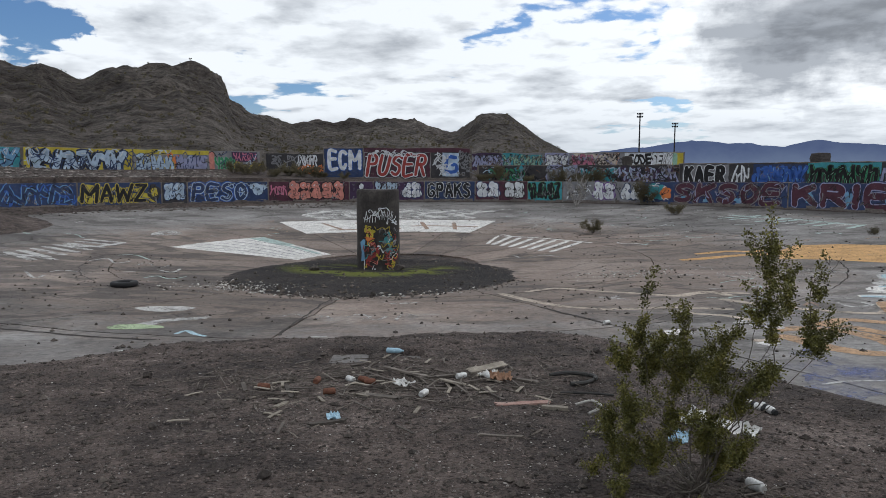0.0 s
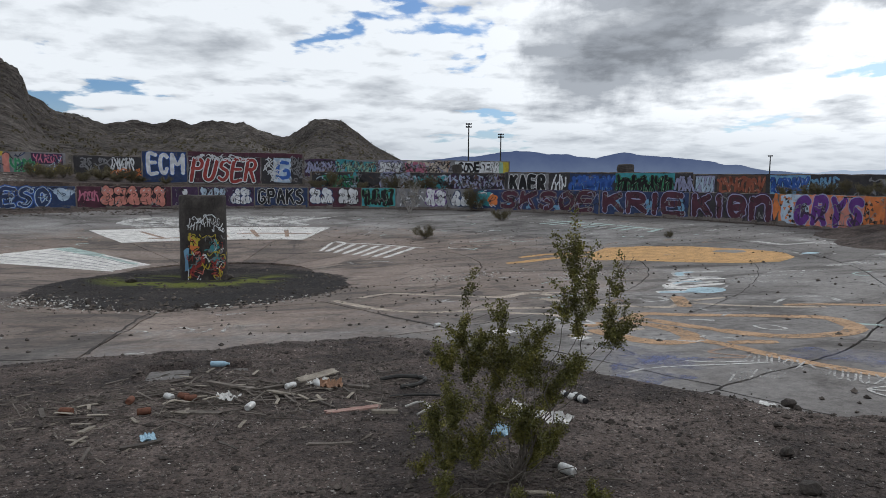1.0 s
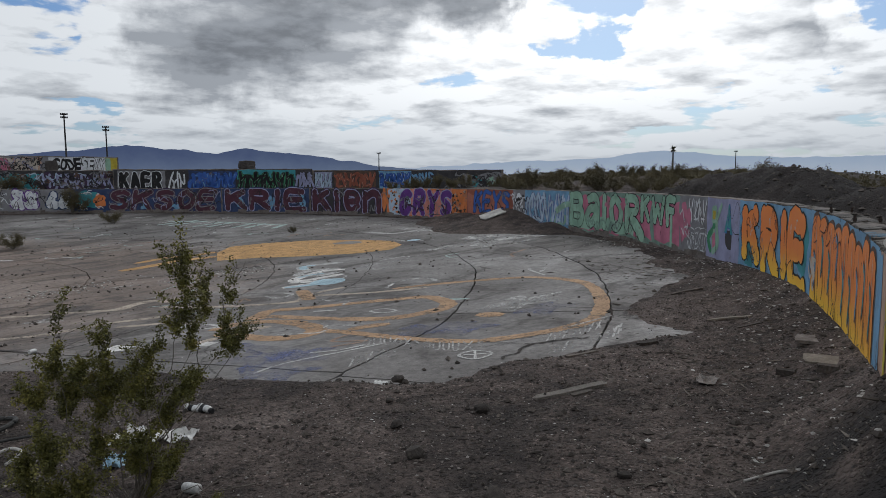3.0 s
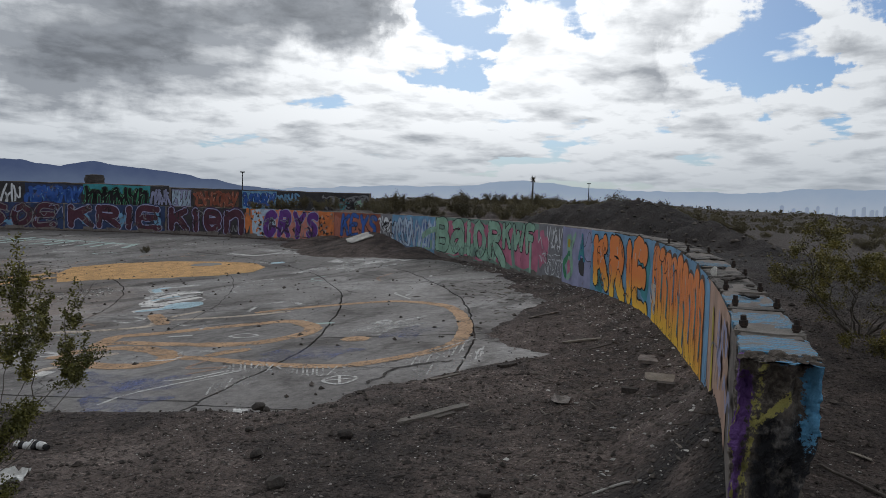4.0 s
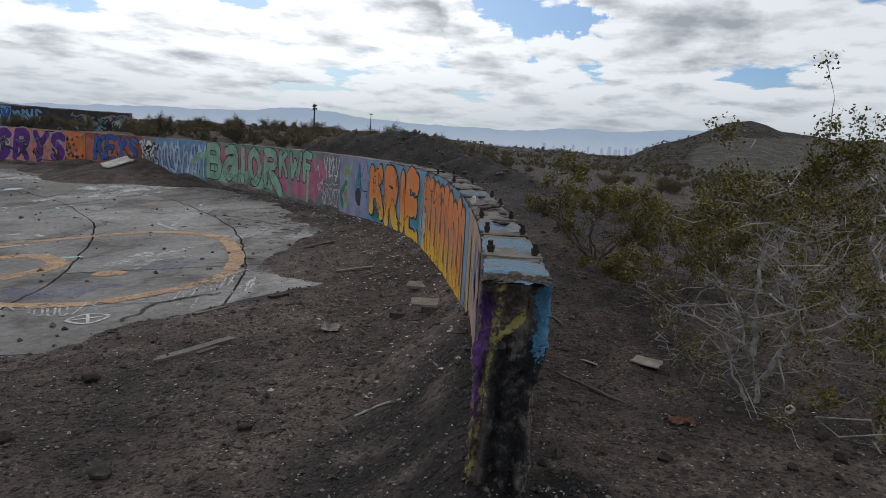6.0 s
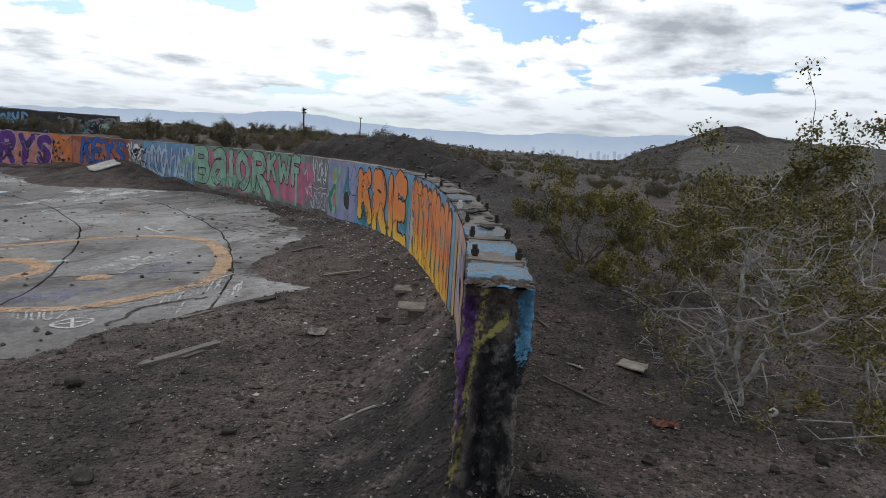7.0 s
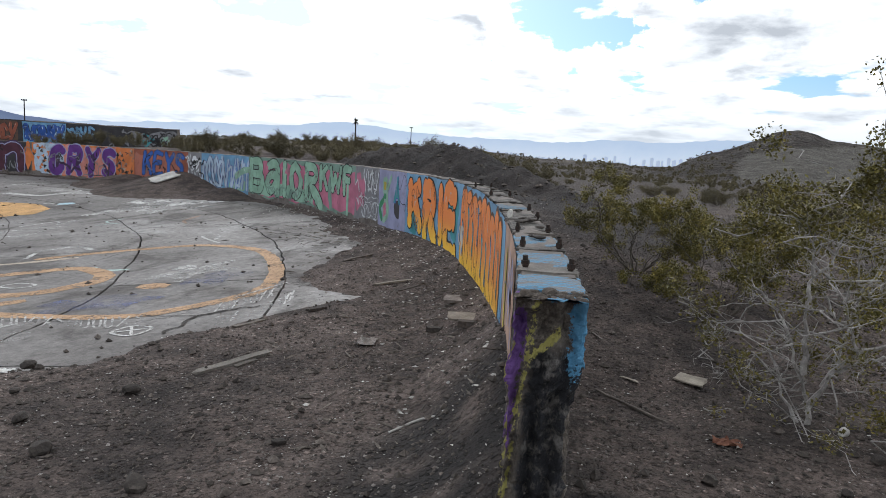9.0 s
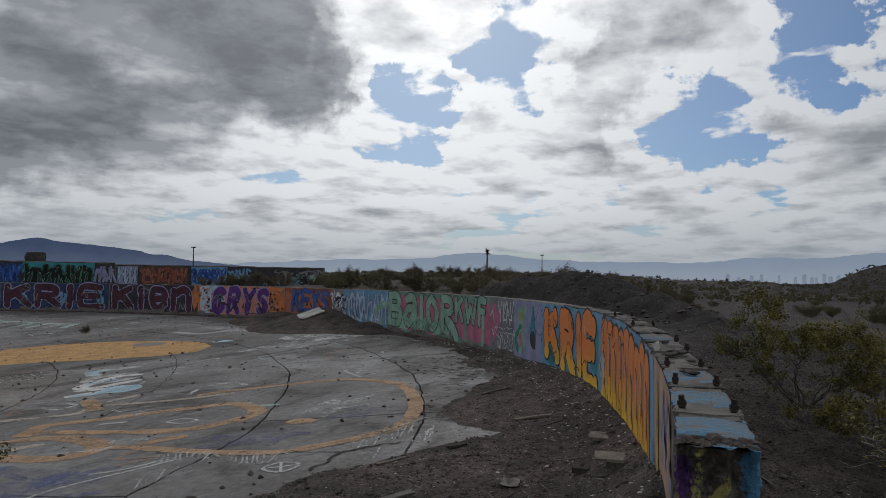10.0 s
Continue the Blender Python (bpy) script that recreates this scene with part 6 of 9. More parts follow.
            for (xa, ya), (xb, yb) in zip(row, row[1:]):
                for h in range(2):
                    x, y = xa + (xb - xa) * (h * .5 + .1), ya + (yb - ya) * (h * .5 + .1)
                    ux, uy = (xb - xa) * .36, (yb - ya) * .36
                    vx, vy = x * .035, y * .035
                    kind = rng.randrange(4)
                    at = lambda s, t: (x + ux * s + vx * t, y + uy * s + vy * t)
                    if kind == 0:
                        m.ribbon([at(.0, 0), at(.5, 1), at(1, .6), at(.6, -.4)], w * .62, ghost, .6, True)
                    elif kind == 1:
                        m.ribbon([at(0, -.5), at(1, 1.2)], w * .5, old, .6); m.ribbon([at(0, 1.2), at(1, -.5)], w * .62, ghost, .65)
                    elif kind == 2:
                        m.ribbon([at(0, 1.2), at(.1, -.4), at(.8, -.4), at(.9, 1.2)], w * .5, ghost, .6)
                    else:
                        m.ribbon([at(.9, 1.1), at(.1, .9), at(.8, .3), at(0, -.4)], w * .62, ghost, .6)
        for k in range(9):
            (xa, ya), (xb, yb) = [(7.61, 5.16), (8.46, 5.08)]
            f = k / 8
            m.ribbon([(xa + (xb - xa) * f, ya + (yb - ya) * f), (xa + (xb - xa) * f + .22, ya + (yb - ya) * f - .05)], .035, old, .8)
        for q, a, b in (([(6.65, 6.83)], .5, .35), ([(6.99, 6.40)], .4, .3), ([(4.59, 8.14)], .22, .4), ([(4.41, 7.27)], .55, .5), ([(4.11, 6.57)], .35, .3), ([(4.73, 7.17)], .4, .3), ([(8.70, 6.28)], .5, .3)):
            m.blob(*q[0], a, b, blue, .1, 4, .35)
        for q in ([(3.91, 6.82), (4.28, 6.93), (4.75, 6.88), (5.30, 6.77), (5.72, 6.70)], [(4.88, 7.14), (5.15, 6.94), (5.55, 6.85)], [(4.56, 8.16), (4.55, 7.52), (4.90, 7.66)]):
            m.ribbon(q, .05, old if q[0][1] < 8 else blue, .5)
        # two white ovals and a boxy mark by the bush
        for q in ([(3.34, 10.15), (3.61, 10.31), (3.70, 9.95), (3.51, 9.78), (3.30, 9.90)], [(4.23, 9.07), (4.49, 9.20), (4.55, 8.98), (4.32, 8.86)], [(3.33, 10.19), (3.57, 10.24), (3.74, 9.90), (3.46, 9.90)]):
            c = (sum(v[0] for v in q) / len(q), sum(v[1] for v in q) / len(q))
            m.add([c] + q, [(0, 1 + i, 1 + (i + 1) % len(q)) for i in range(len(q))], white, .5)
        m.ribbon([(6.75, 9.86), (7.04, 9.57)], .12, old, .5); m.ribbon([(7.25, 8.89), (7.51, 8.81), (7.48, 8.47), (7.23, 8.54)], .05, old, .5, True)
        m.blob(*[(9.07, 6.99)][0], .75, .38, ghost, .5, 5, .4); m.blob(*[(17.26, 14.65)][0], 2.2, .9, ghost, .3, 5, .4)
        m.ribbon([(10.52, 13.90), (11.55, 14.26), (12.26, 14.14), (13.77, 14.39)], .16, ghost, .3); m.ribbon([(11.10, 13.93), (11.18, 13.33), (12.66, 13.88)], .12, ghost, .35)
        m.ribbon([(17.35, 21.54), (17.39, 20.17), (18.36, 19.92), (18.67, 18.80)], .3, old, .3); m.ribbon([(11.73, 8.54), (12.37, 9.47), (12.70, 9.27), (12.08, 8.92)], .07, old, .4)
        m.ribbon([(8.88, 10.54), (9.90, 11.18), (10.40, 10.99)], .09, ghost, .4); m.ribbon([(7.35, 12.52), (7.32, 12.00), (7.72, 12.08), (7.77, 12.45)], .09, old, .5)
    lay(79, "white chalky loops and lettering bars", p)
    def p(m):
        m.blob(*[(-5.12, 10.80)][0], .45, .26, lime, .3, 3, .12); m.ribbon([(-5.11, 10.75), (-4.92, 11.49), (-4.32, 11.88)], .30, old, .2); m.ribbon([(-4.91, 11.24), (-4.61, 11.72), (-4.30, 12.02)], .3, ghost, .3)
        m.blob(*[(-5.51, 12.95)][0], .55, .38, old, .3, 3, .1); m.blob(*[(-12.57, 30.07)][0], .6, .9, ghost, .3, 3, .1)
        m.ribbon([(-4.17, 9.24), (-3.91, 9.01), (-3.93, 9.34), (-3.72, 9.31)], .12, old, .4); m.ribbon([(-4.40, 8.90), (-4.26, 8.46), (-3.96, 8.27)], .09, old, .4); m.ribbon([(-4.19, 10.17), (-4.14, 10.48), (-3.89, 10.19), (-3.65, 9.99)], .09, aqua, .4)
        for q in ([(-11.50, 21.34), (-11.27, 22.15), (-10.54, 21.22), (-10.35, 21.99)], [(-9.79, 20.97), (-9.71, 21.68), (-8.99, 20.75), (-8.92, 21.45)], [(-8.33, 18.30), (-8.16, 18.83), (-7.63, 18.32), (-7.43, 19.00)], [(-9.42, 19.27), (-9.14, 19.56)], [(-8.77, 20.23), (-8.20, 19.89), (-8.30, 20.80)], [(-11.67, 18.42), (-10.71, 17.24), (-10.79, 17.87)], [(-11.45, 23.09), (-10.91, 23.40), (-10.02, 22.51)]):
            m.ribbon(q, .09, m.rng.choice((old, mint, ghost)), m.rng.uniform(.2, .5))
        for q in ([(-2.33, 11.84), (-2.24, 12.19), (-2.01, 11.77)], [(-1.83, 12.06), (-1.64, 12.42), (-1.39, 12.04), (-1.50, 11.71)], [(-0.90, 11.63), (-0.80, 12.47), (-0.52, 12.09)], [(-1.52, 11.85), (-1.21, 11.77), (-1.09, 12.19)], [(-3.02, 12.17), (-2.88, 12.47), (-2.52, 12.05)]):
            m.ribbon(q, .07, ghost, .4)
        m.ribbon([(-2.06, 9.99), (-1.81, 10.03)], .12, old, .3); m.ribbon([(-1.20, 14.02), (-0.60, 14.18)], .2, ghost, .3)
        rng = m.rng
        for n, lo, hi, r0 in ((80, -66, 60, 9.5), (60, 60, 240, 9.5)):
            for _ in range(n):
                x, y = pol(r0 + 13 * rng.random(), rng.uniform(lo, hi))
                q = [(x, y)]
                for _ in range(rng.randrange(2, 5)):
                    q.append((q[-1][0] + rng.uniform(-.6, .6), q[-1][1] + rng.uniform(-.5, .5)))
                m.ribbon(q, rng.uniform(.04, .10), rng.choice((old, ghost, ghost, mint, warm)), rng.uniform(.2, .5))
        for a in range(14):
            m.blob(*pol(21.0 + .8 * (a % 2), 62 - 7 * a), .5, .22, ghost, .1, 4, .4)
    lay(80, "scattered faded chalk and spray marks", p)

    crack = material("crack_dirt", [(0.026, 0.022, 0.020), (0.055, 0.046, 0.041)], 3.0, 40.0, 0.95, 0.3, 0.004)

    def p(m):
        rng = m.rng
        for r0, a0, r1, a1, w in ((14.2, -25.2, 17.6, -28.7, .06), (13.9, -34.3, 16.4, -36.1, .06), (12.3, 25.2, 11.7, 4.0, .07), (11.76, 2.1, 13.6, 9.0, .06), (9.2, -4.2, 11.4, -3.4, .05), (17.2, -20.5, 16.5, -41.0, .05), (16.5, -41.0, 16.3, -56.0, .05), (21.4, -40.2, 22.7, -49.2, .07), (21.7, -52.6, 22.6, -53.2, .05),
                                  (9.8, -174.0, 9.75, -136.0, .07), (12.0, -111.5, 11.7, -91.8, .05), (14.4, -111.0, 14.4, -99.0, .12), (11.5, -70.1, 13.9, -70.0, .16), (13.8, -92.2, 9.1, -93.6, .12), (15, 50, 20, 62, .05), (17, 60, 16, 76, .05), (10.5, -125, 14.5, -135, .06)):
            n = 14
            q = []
            for i in range(n + 1):
                t = i / n
                a = a0 + ((a1 - a0 + 180) % 360 - 180) * t
                x, y = pol(r0 + (r1 - r0) * t, a)
                q.append((x + rng.gauss(0, .02), y + rng.gauss(0, .02)))
            m.ribbon(q, w * .40, crack, 1.5, rough=.4)
        for q, w in (([(7.33, 4.57), (7.15, 4.68), (6.93, 4.8), (6.65, 4.98), (6.43, 4.91), (6.14, 4.81), (5.89, 4.77)], .07), ([(6.47, 5.62), (6.55, 5.33), (6.65, 4.98)], .045)):
            fine = []
            for a, b in zip(q, q[1:]):
                n = max(2, int(math.hypot(b[0] - a[0], b[1] - a[1]) / 0.16))
                fine += [(a[0] + (b[0] - a[0]) * i / n + rng.gauss(0, .025), a[1] + (b[1] - a[1]) * i / n + rng.gauss(0, .025)) for i in range(n)]
            m.ribbon(fine + [q[-1]], w * .5, crack, 1.6, rough=.6)
    lay(81, "dark dirt filled cracks", p)


floor_paint()

# ---- broken end of the wall, coping slabs and anchor bolts ----
def end_material():
    m = bpy.data.materials.new("daubed_broken_concrete")
    m.use_nodes = True
    t = m.node_tree
    t.nodes.clear()
    k = Net(t)
    at = k.n("ShaderNodeTexCoord").outputs["Object"]
    n1, n2, n3 = k.noise(at, 16.0, 6.0, 0.65), k.noise(at, 60.0, 5.0, 0.7), k.noise(at, 7.0, 5.0, 0.6)
    rag = k.math("ADD", k.math("MULTIPLY", k.math("SUBTRACT", n1, 0.5), 0.13), k.math("MULTIPLY", k.math("SUBTRACT", n2, 0.5), 0.07))
    col = k.ramp(k.math("ADD", k.math("MULTIPLY", n1, 0.6), k.math("MULTIPLY", n2, 0.4)), [(0.36, (0.035, 0.029, 0.025)), (0.48, (0.115, 0.094, 0.078)), (0.62, (0.27, 0.23, 0.19))])
    sooty = k.ramp(k.math("ADD", k.math("MULTIPLY", n3, 0.4), k.math("ADD", k.math("MULTIPLY", n1, 0.4), k.math("MULTIPLY", n2, 0.2))), [(0.44, (0.006, 0.006, 0.009)), (0.52, (0.016, 0.016, 0.020)), (0.555, (0.085, 0.076, 0.070)), (0.62, (0.19, 0.175, 0.165))])
    for key, colour in (("soot_shade", sooty), ("purple", (0.15, 0.065, 0.25)), ("yellow", (0.38, 0.34, 0.10)), ("blue", (0.11, 0.33, 0.54))):
        f = k.n("ShaderNodeAttribute", attribute_name=key).outputs["Fac"]
        col = k.mix(k.span(k.math("ADD", f, rag), 0.0, 0.010 if key != "soot_shade" else 0.03), col, colour)
    bs = k.n("ShaderNodeBsdfPrincipled", {"Base Color": col, "Roughness": 0.9})
    bp = k.n("ShaderNodeBump", {"Height": k.math("ADD", n1, n2), "Strength": 1.0, "Distance": 0.03})
    t.links.new(bp.outputs[0], bs.inputs["Normal"])
    k.n("ShaderNodeOutputMaterial", {"Surface": bs.outputs[0]})
    return m


M_END = end_material()


def build_broken_end():
    a1 = A_END + 0.95
    length = radians(0.95) * RAD
    path = []
    n = 24
    for i in range(n):
        path.append((length * (1 - i / n), 0.0, 0))
    for i in range(27):
        path.append((0.02 * math.sin(i * 0.7), WALL_T * i / 26, 1))
    for i in range(1, n + 1):
        path.append((length * i / n, WALL_T, 2))
    zs = [-1.75 + 0.0125 * j for j in range(129)]
    verts, faces, slots = [], [], []
    for s, o, side in path:
        for j, z in enumerate(zs):
            f = j / 128
            a = A_END + math.degrees(s / RAD)
            zz = -1.75 + (1.75 + float(wall_top(a)) - 0.012) * f
            k = noise.noise(Vector((s * 9, o * 9, zz * 7))) * 0.045 + noise.noise(Vector((s * 28, o * 28, zz * 26))) * 0.024 + noise.noise(Vector((s * 70, o * 70, zz * 66))) * 0.012
            k *= 1.0 if side == 1 else max(0.0, 1 - s / (length * 0.9))
            flare = 0.05 * max(0, -zz - 0.8)
            ds = -k - (flare if side == 1 else 0) * 0.6 + (-0.045 * max(0, f - 0.93) / 0.07 if side == 1 else 0) + (0.035 * math.exp(-((zz + 0.30) / 0.10) ** 2) if side == 1 else 0)
            cut = 0.055 * float(step(-zz, 0.42, 0.62)) * max(0, 1 - s / (length * 0.95))
            do = (-k - flare * max(0, 1 - s / length)) if side == 0 else (k - cut if side == 2 else 0)
            if side == 1:
                do = -flare * (1 - o / WALL_T) * 1.0 - cut * o / WALL_T
            a = A_END + math.degrees((s + ds) / RAD)
            r = wall_r(a) + o + do
            verts.append((CX + r * math.cos(radians(a)), CY + r * math.sin(radians(a)), zz))
    m = len(zs)
    for i in range(len(path) - 1):
        for j in range(m - 1):
            faces.append((i * m + j, i * m + j + 1, (i + 1) * m + j + 1, (i + 1) * m + j))
            slots.append(0)
    ring = [i * m + m - 1 for i in range(len(path))]
    # the top: strips from the inner to the outer edge
    for i in range(n):
        faces.append((ring[i], ring[i + 1], ring[-i - 2], ring[-i - 1]))
        slots.append(0)
    faces.append(tuple(ring[n:n + 27])[::-1])
    slots.append(0)
    me = mesh_of("broken_end", verts, faces, M_END)
    fields = {"purple": [], "yellow": [], "blue": [], "soot_shade": []}
    for s, o, side in path:
        for j in range(m):
            z = -1.75 + (1.75 - 0.15) * j / (m - 1)
            if side == 0:
                p = min(0.10 - s, (z + 0.75) * 0.3, (-0.10 - z) * 0.5)
                y = min(0.03 - s, (-0.30 - z))
                b, t = -0.1, -0.1
            elif side == 1:
                lim = 0.045 + 0.09 * (z + 0.45)
                p = min(lim - o, (z + 0.80) * 0.3, (-0.22 - z) * 0.5)
                y = max(0.010 - abs(o - lim - 0.012), min(0.02 - abs(z + 0.47 - o), 0.06 - abs(o - 0.13)))
                b = max(min((o - 0.225), (z + 0.46) * 0.35), (z + 0.185) * 0.6 - 0.03)
                t = min((-0.33 - z) * 0.5, o - 0.055, 0.32 - o)
            else:
                p, y, t = -0.1, -0.1, min((-0.45 - z) * 0.4, 0.05 - s)
                b = min(0.10 - s, (z + 0.44) * 0.35)
            for key, val in zip(fields, (p, y, b, t)):
                fields[key].append(val)
    for key, val in fields.items():
        me.attributes.new(key, "FLOAT", "POINT").data.foreach_set("value", np.array(val, dtype=np.float32))
    part("broken_end", me, None, ring_wall, "crumbling sooty wall end daubed purple, yellow and blue")


build_broken_end()
M_IRON = material("rusty_iron", [(0.02, 0.017, 0.016), (0.04, 0.03, 0.026), (0.09, 0.05, 0.035)], 25.0, 90.0, 0.75, 0.4, 0.003, metal=0.4)
M_TIMBER = material("grey_weathered_timber", [(0.08, 0.07, 0.06), (0.14, 0.125, 0.11), (0.20, 0.182, 0.16)], 4.0, 60.0, 0.9, 0.5, 0.004, stretch=(1, 1, 1), grain=0.35)
M_COPING = material("coping_concrete", [(0.045, 0.040, 0.036), (0.085, 0.077, 0.070), (0.15, 0.138, 0.126)], 5.0, 45.0, 0.92, 0.7, 0.01, spot=((0.035, 0.03, 0.026), 6.0, 0.52, 0.60), grain=0.45, rand=0.4, stretch=(1, 1, 1))

M_COPING_BLUE = material("blue_daubed_coping", [(0.10, 0.09, 0.082), (0.16, 0.15, 0.14), (0.06, 0.19, 0.31), (0.10, 0.31, 0.48)], 2.6, 30.0, 0.9, 0.6, 0.01, grain=0.35, stretch=(2.2, 16, 4), rand=0.25, spot=((0.16, 0.15, 0.135), 3.0, 0.56, 0.64))


def bolt_mesh():
    bm = bmesh.new()
    bmesh.ops.create_cone(bm, cap_ends=True, segments=10, radius1=0.014, radius2=0.013, depth=0.088, matrix=Matrix.Translation((0, 0, 0.040)))
    bmesh.ops.create_cone(bm, cap_ends=True, segments=6, radius1=0.020, radius2=0.020, depth=0.02, matrix=Matrix.Translation((0, 0, 0.05)))
    bmesh.ops.create_cone(bm, cap_ends=True, segments=10, radius1=0.018, radius2=0.018, depth=0.005, matrix=Matrix.Translation((0, 0, 0.036)))
    me = bpy.data.meshes.new("anchor_bolt")
    bm.to_mesh(me)
    bm.free()
    me.materials.append(M_IRON)
    return me


def build_coping():
    """The wall's worn top by its end: blue-brushed slabs, bolted cross timbers and loose rubble."""
    rng = random.Random(5)
    bolt = bolt_mesh()

    def spot(s, o=0.5):
        a = A_END + math.degrees(s / RAD)
        r = wall_r(a) + WALL_T * o
        return CX + r * math.cos(radians(a)), CY + r * math.sin(radians(a)), float(wall_top(a)), a

    s, i = 0.08, 0
    while s < 9.0:
        length = (0.37, 0.46, 0.48)[i] if i < 3 else rng.choice((0.42, 0.5, 0.58))
        n, w = 8, WALL_T * 0.985
        bm = bmesh.new()
        bmesh.ops.create_grid(bm, x_segments=6, y_segments=n, size=0.5)
        for v in bm.verts:
            rim = max(abs(v.co.x), abs(v.co.y)) > 0.499
            v.co = (v.co.x * w + (rng.uniform(-0.006, 0.006) if rim else 0), v.co.y * length + (rng.uniform(-0.022, 0.022) if rim else 0), 0.010 + 0.006 * noise.noise(Vector((v.co.x * 5, v.co.y * 7, i * 3.0))) - (0.006 if rim else 0))
        low = bmesh.ops.extrude_face_region(bm, geom=bm.faces[:])["geom"]
        for v in low:
            if isinstance(v, bmesh.types.BMVert):
                v.co.z -= 0.035
        bmesh.ops.recalc_face_normals(bm, faces=bm.faces[:])
        x, y, z, a = spot(s + length / 2)
        ob = part("coping_slab", bm, M_COPING_BLUE if i < 3 or i == 5 else M_COPING, ring_wall, "blue brushed concrete slab" if i < 3 else "")
        ob.matrix_basis = pose(x, y, z - 0.006, 0, rng.uniform(-0.6, 0.6), a)
        s += length + 0.02
        # a cross timber let into the top, with its two bolts
        gap = (0.20, 0.18)[i] if i < 2 else rng.uniform(0.12, 0.2)
        x, y, z, a = spot(s + gap * 0.5)
        sl = part("timber_strip", board_mesh(WALL_T * 0.97, gap * 0.82, 0.03, M_TIMBER if i == 0 else M_COPING if i % 2 else M_WOOD, 90 + i), None, ring_wall, "grey split cross timber")
        sl.matrix_basis = pose(x, y, z - 0.008, 0, 0, a + rng.uniform(-2, 2))
        for o in (0.14, 0.88):
            if i < 3 or (i < 9 and rng.random() < 0.55):
                x, y, z, a = spot(s + gap * 0.5 + rng.uniform(-0.02, 0.02), o)
                b = part("anchor_bolt", bolt, None, ring_wall)
                b.matrix_basis = pose(x, y, z - 0.018, rng.uniform(-5, 5), rng.uniform(-5, 5), rng.uniform(0, 90))
        s += gap + 0.02
        i += 1
    # broken lumps lying on the top
    for s, o, w, h in ((1.62, 0.55, 0.11, 0.05), (1.70, 0.40, 0.06, 0.04), (2.15, 0.75, 0.07, 0.04), (2.42, 0.35, 0.13, 0.06), (2.52, 0.62, 0.16, 0.07), (2.62, 0.45, 0.10, 0.05), (2.70, 0.78, 0.09, 0.05), (3.2, 0.5, 0.08, 0.05), (3.9, 0.6, 0.12, 0.05), (4.6, 0.4, 0.10, 0.05), (5.4, 0.6, 0.12, 0.06), (6.3, 0.5, 0.12, 0.05)):
        x, y, z, a = spot(s, o)
        ob = tagged(new("stone", lump(w, h * 0.55, M_ROCK, int(s * 31), "stone", 0.5)), "dark broken lump lying on the wall's top", "stone", "loose stones")
        ob.matrix_basis = pose(x, y, z + 0.006 + h * 0.3, 0, 0, s * 130 % 360)
    for i in range(22):
        s, o, w = rng.uniform(-0.025, 0.09), 0.04 + 0.92 * i / 21, rng.uniform(0.035, 0.075)
        x, y, z, a = spot(s, o)
        ob = part("rubble_piece", lump(w, w * rng.uniform(0.5, 0.8), M_FLINT, 200 + i, "rubble_piece", 0.4), None, ring_wall)
        ob.matrix_basis = pose(x, y, z - 0.012 - 0.06 * max(0.0, 0.03 - s), rng.uniform(-20, 20), rng.uniform(-20, 20), rng.uniform(0, 360))
    x, y, z, a = spot(2.75, 0.12)
    ob = tagged(new("stone", lump(0.085, 0.085, M_CHIP, 77, "stone", 0.08)), "round pale stone on the edge of the wall", "stone", "loose stones")
    ob.matrix_basis = pose(x, y, z + 0.034)


# ---- plants ----
M_LEAF = material("creosote_leaf", [(0.046, 0.046, 0.013), (0.098, 0.094, 0.024), (0.175, 0.152, 0.038)], 6.0, 30.0, 0.6, 0, rand=0.15, grain=0.3, island=0.35)
M_LEAF_OLD = material("yellow_olive_leaf", [(0.072, 0.062, 0.018), (0.135, 0.116, 0.030), (0.24, 0.190, 0.045)], 5.0, 30.0, 0.6, 0, rand=0.12, grain=0.3, island=0.45)
M_LEAF_DRY = material("olive_scrub_leaf", [(0.062, 0.052, 0.028), (0.100, 0.084, 0.044), (0.15, 0.122, 0.066)], 2.0, 30.0, 0.7, 0, rand=0.25, grain=0.3)
M_BARK = material("brown_grey_bark", [(0.06, 0.05, 0.042), (0.11, 0.095, 0.08), (0.17, 0.15, 0.13)], 14.0, 90.0, 0.9, 0.4, 0.003)
M_BONE = material("bleached_grey_bark", [(0.15, 0.14, 0.13), (0.29, 0.27, 0.255), (0.45, 0.43, 0.41)], 9.0, 70.0, 0.9, 0.4, 0.003)


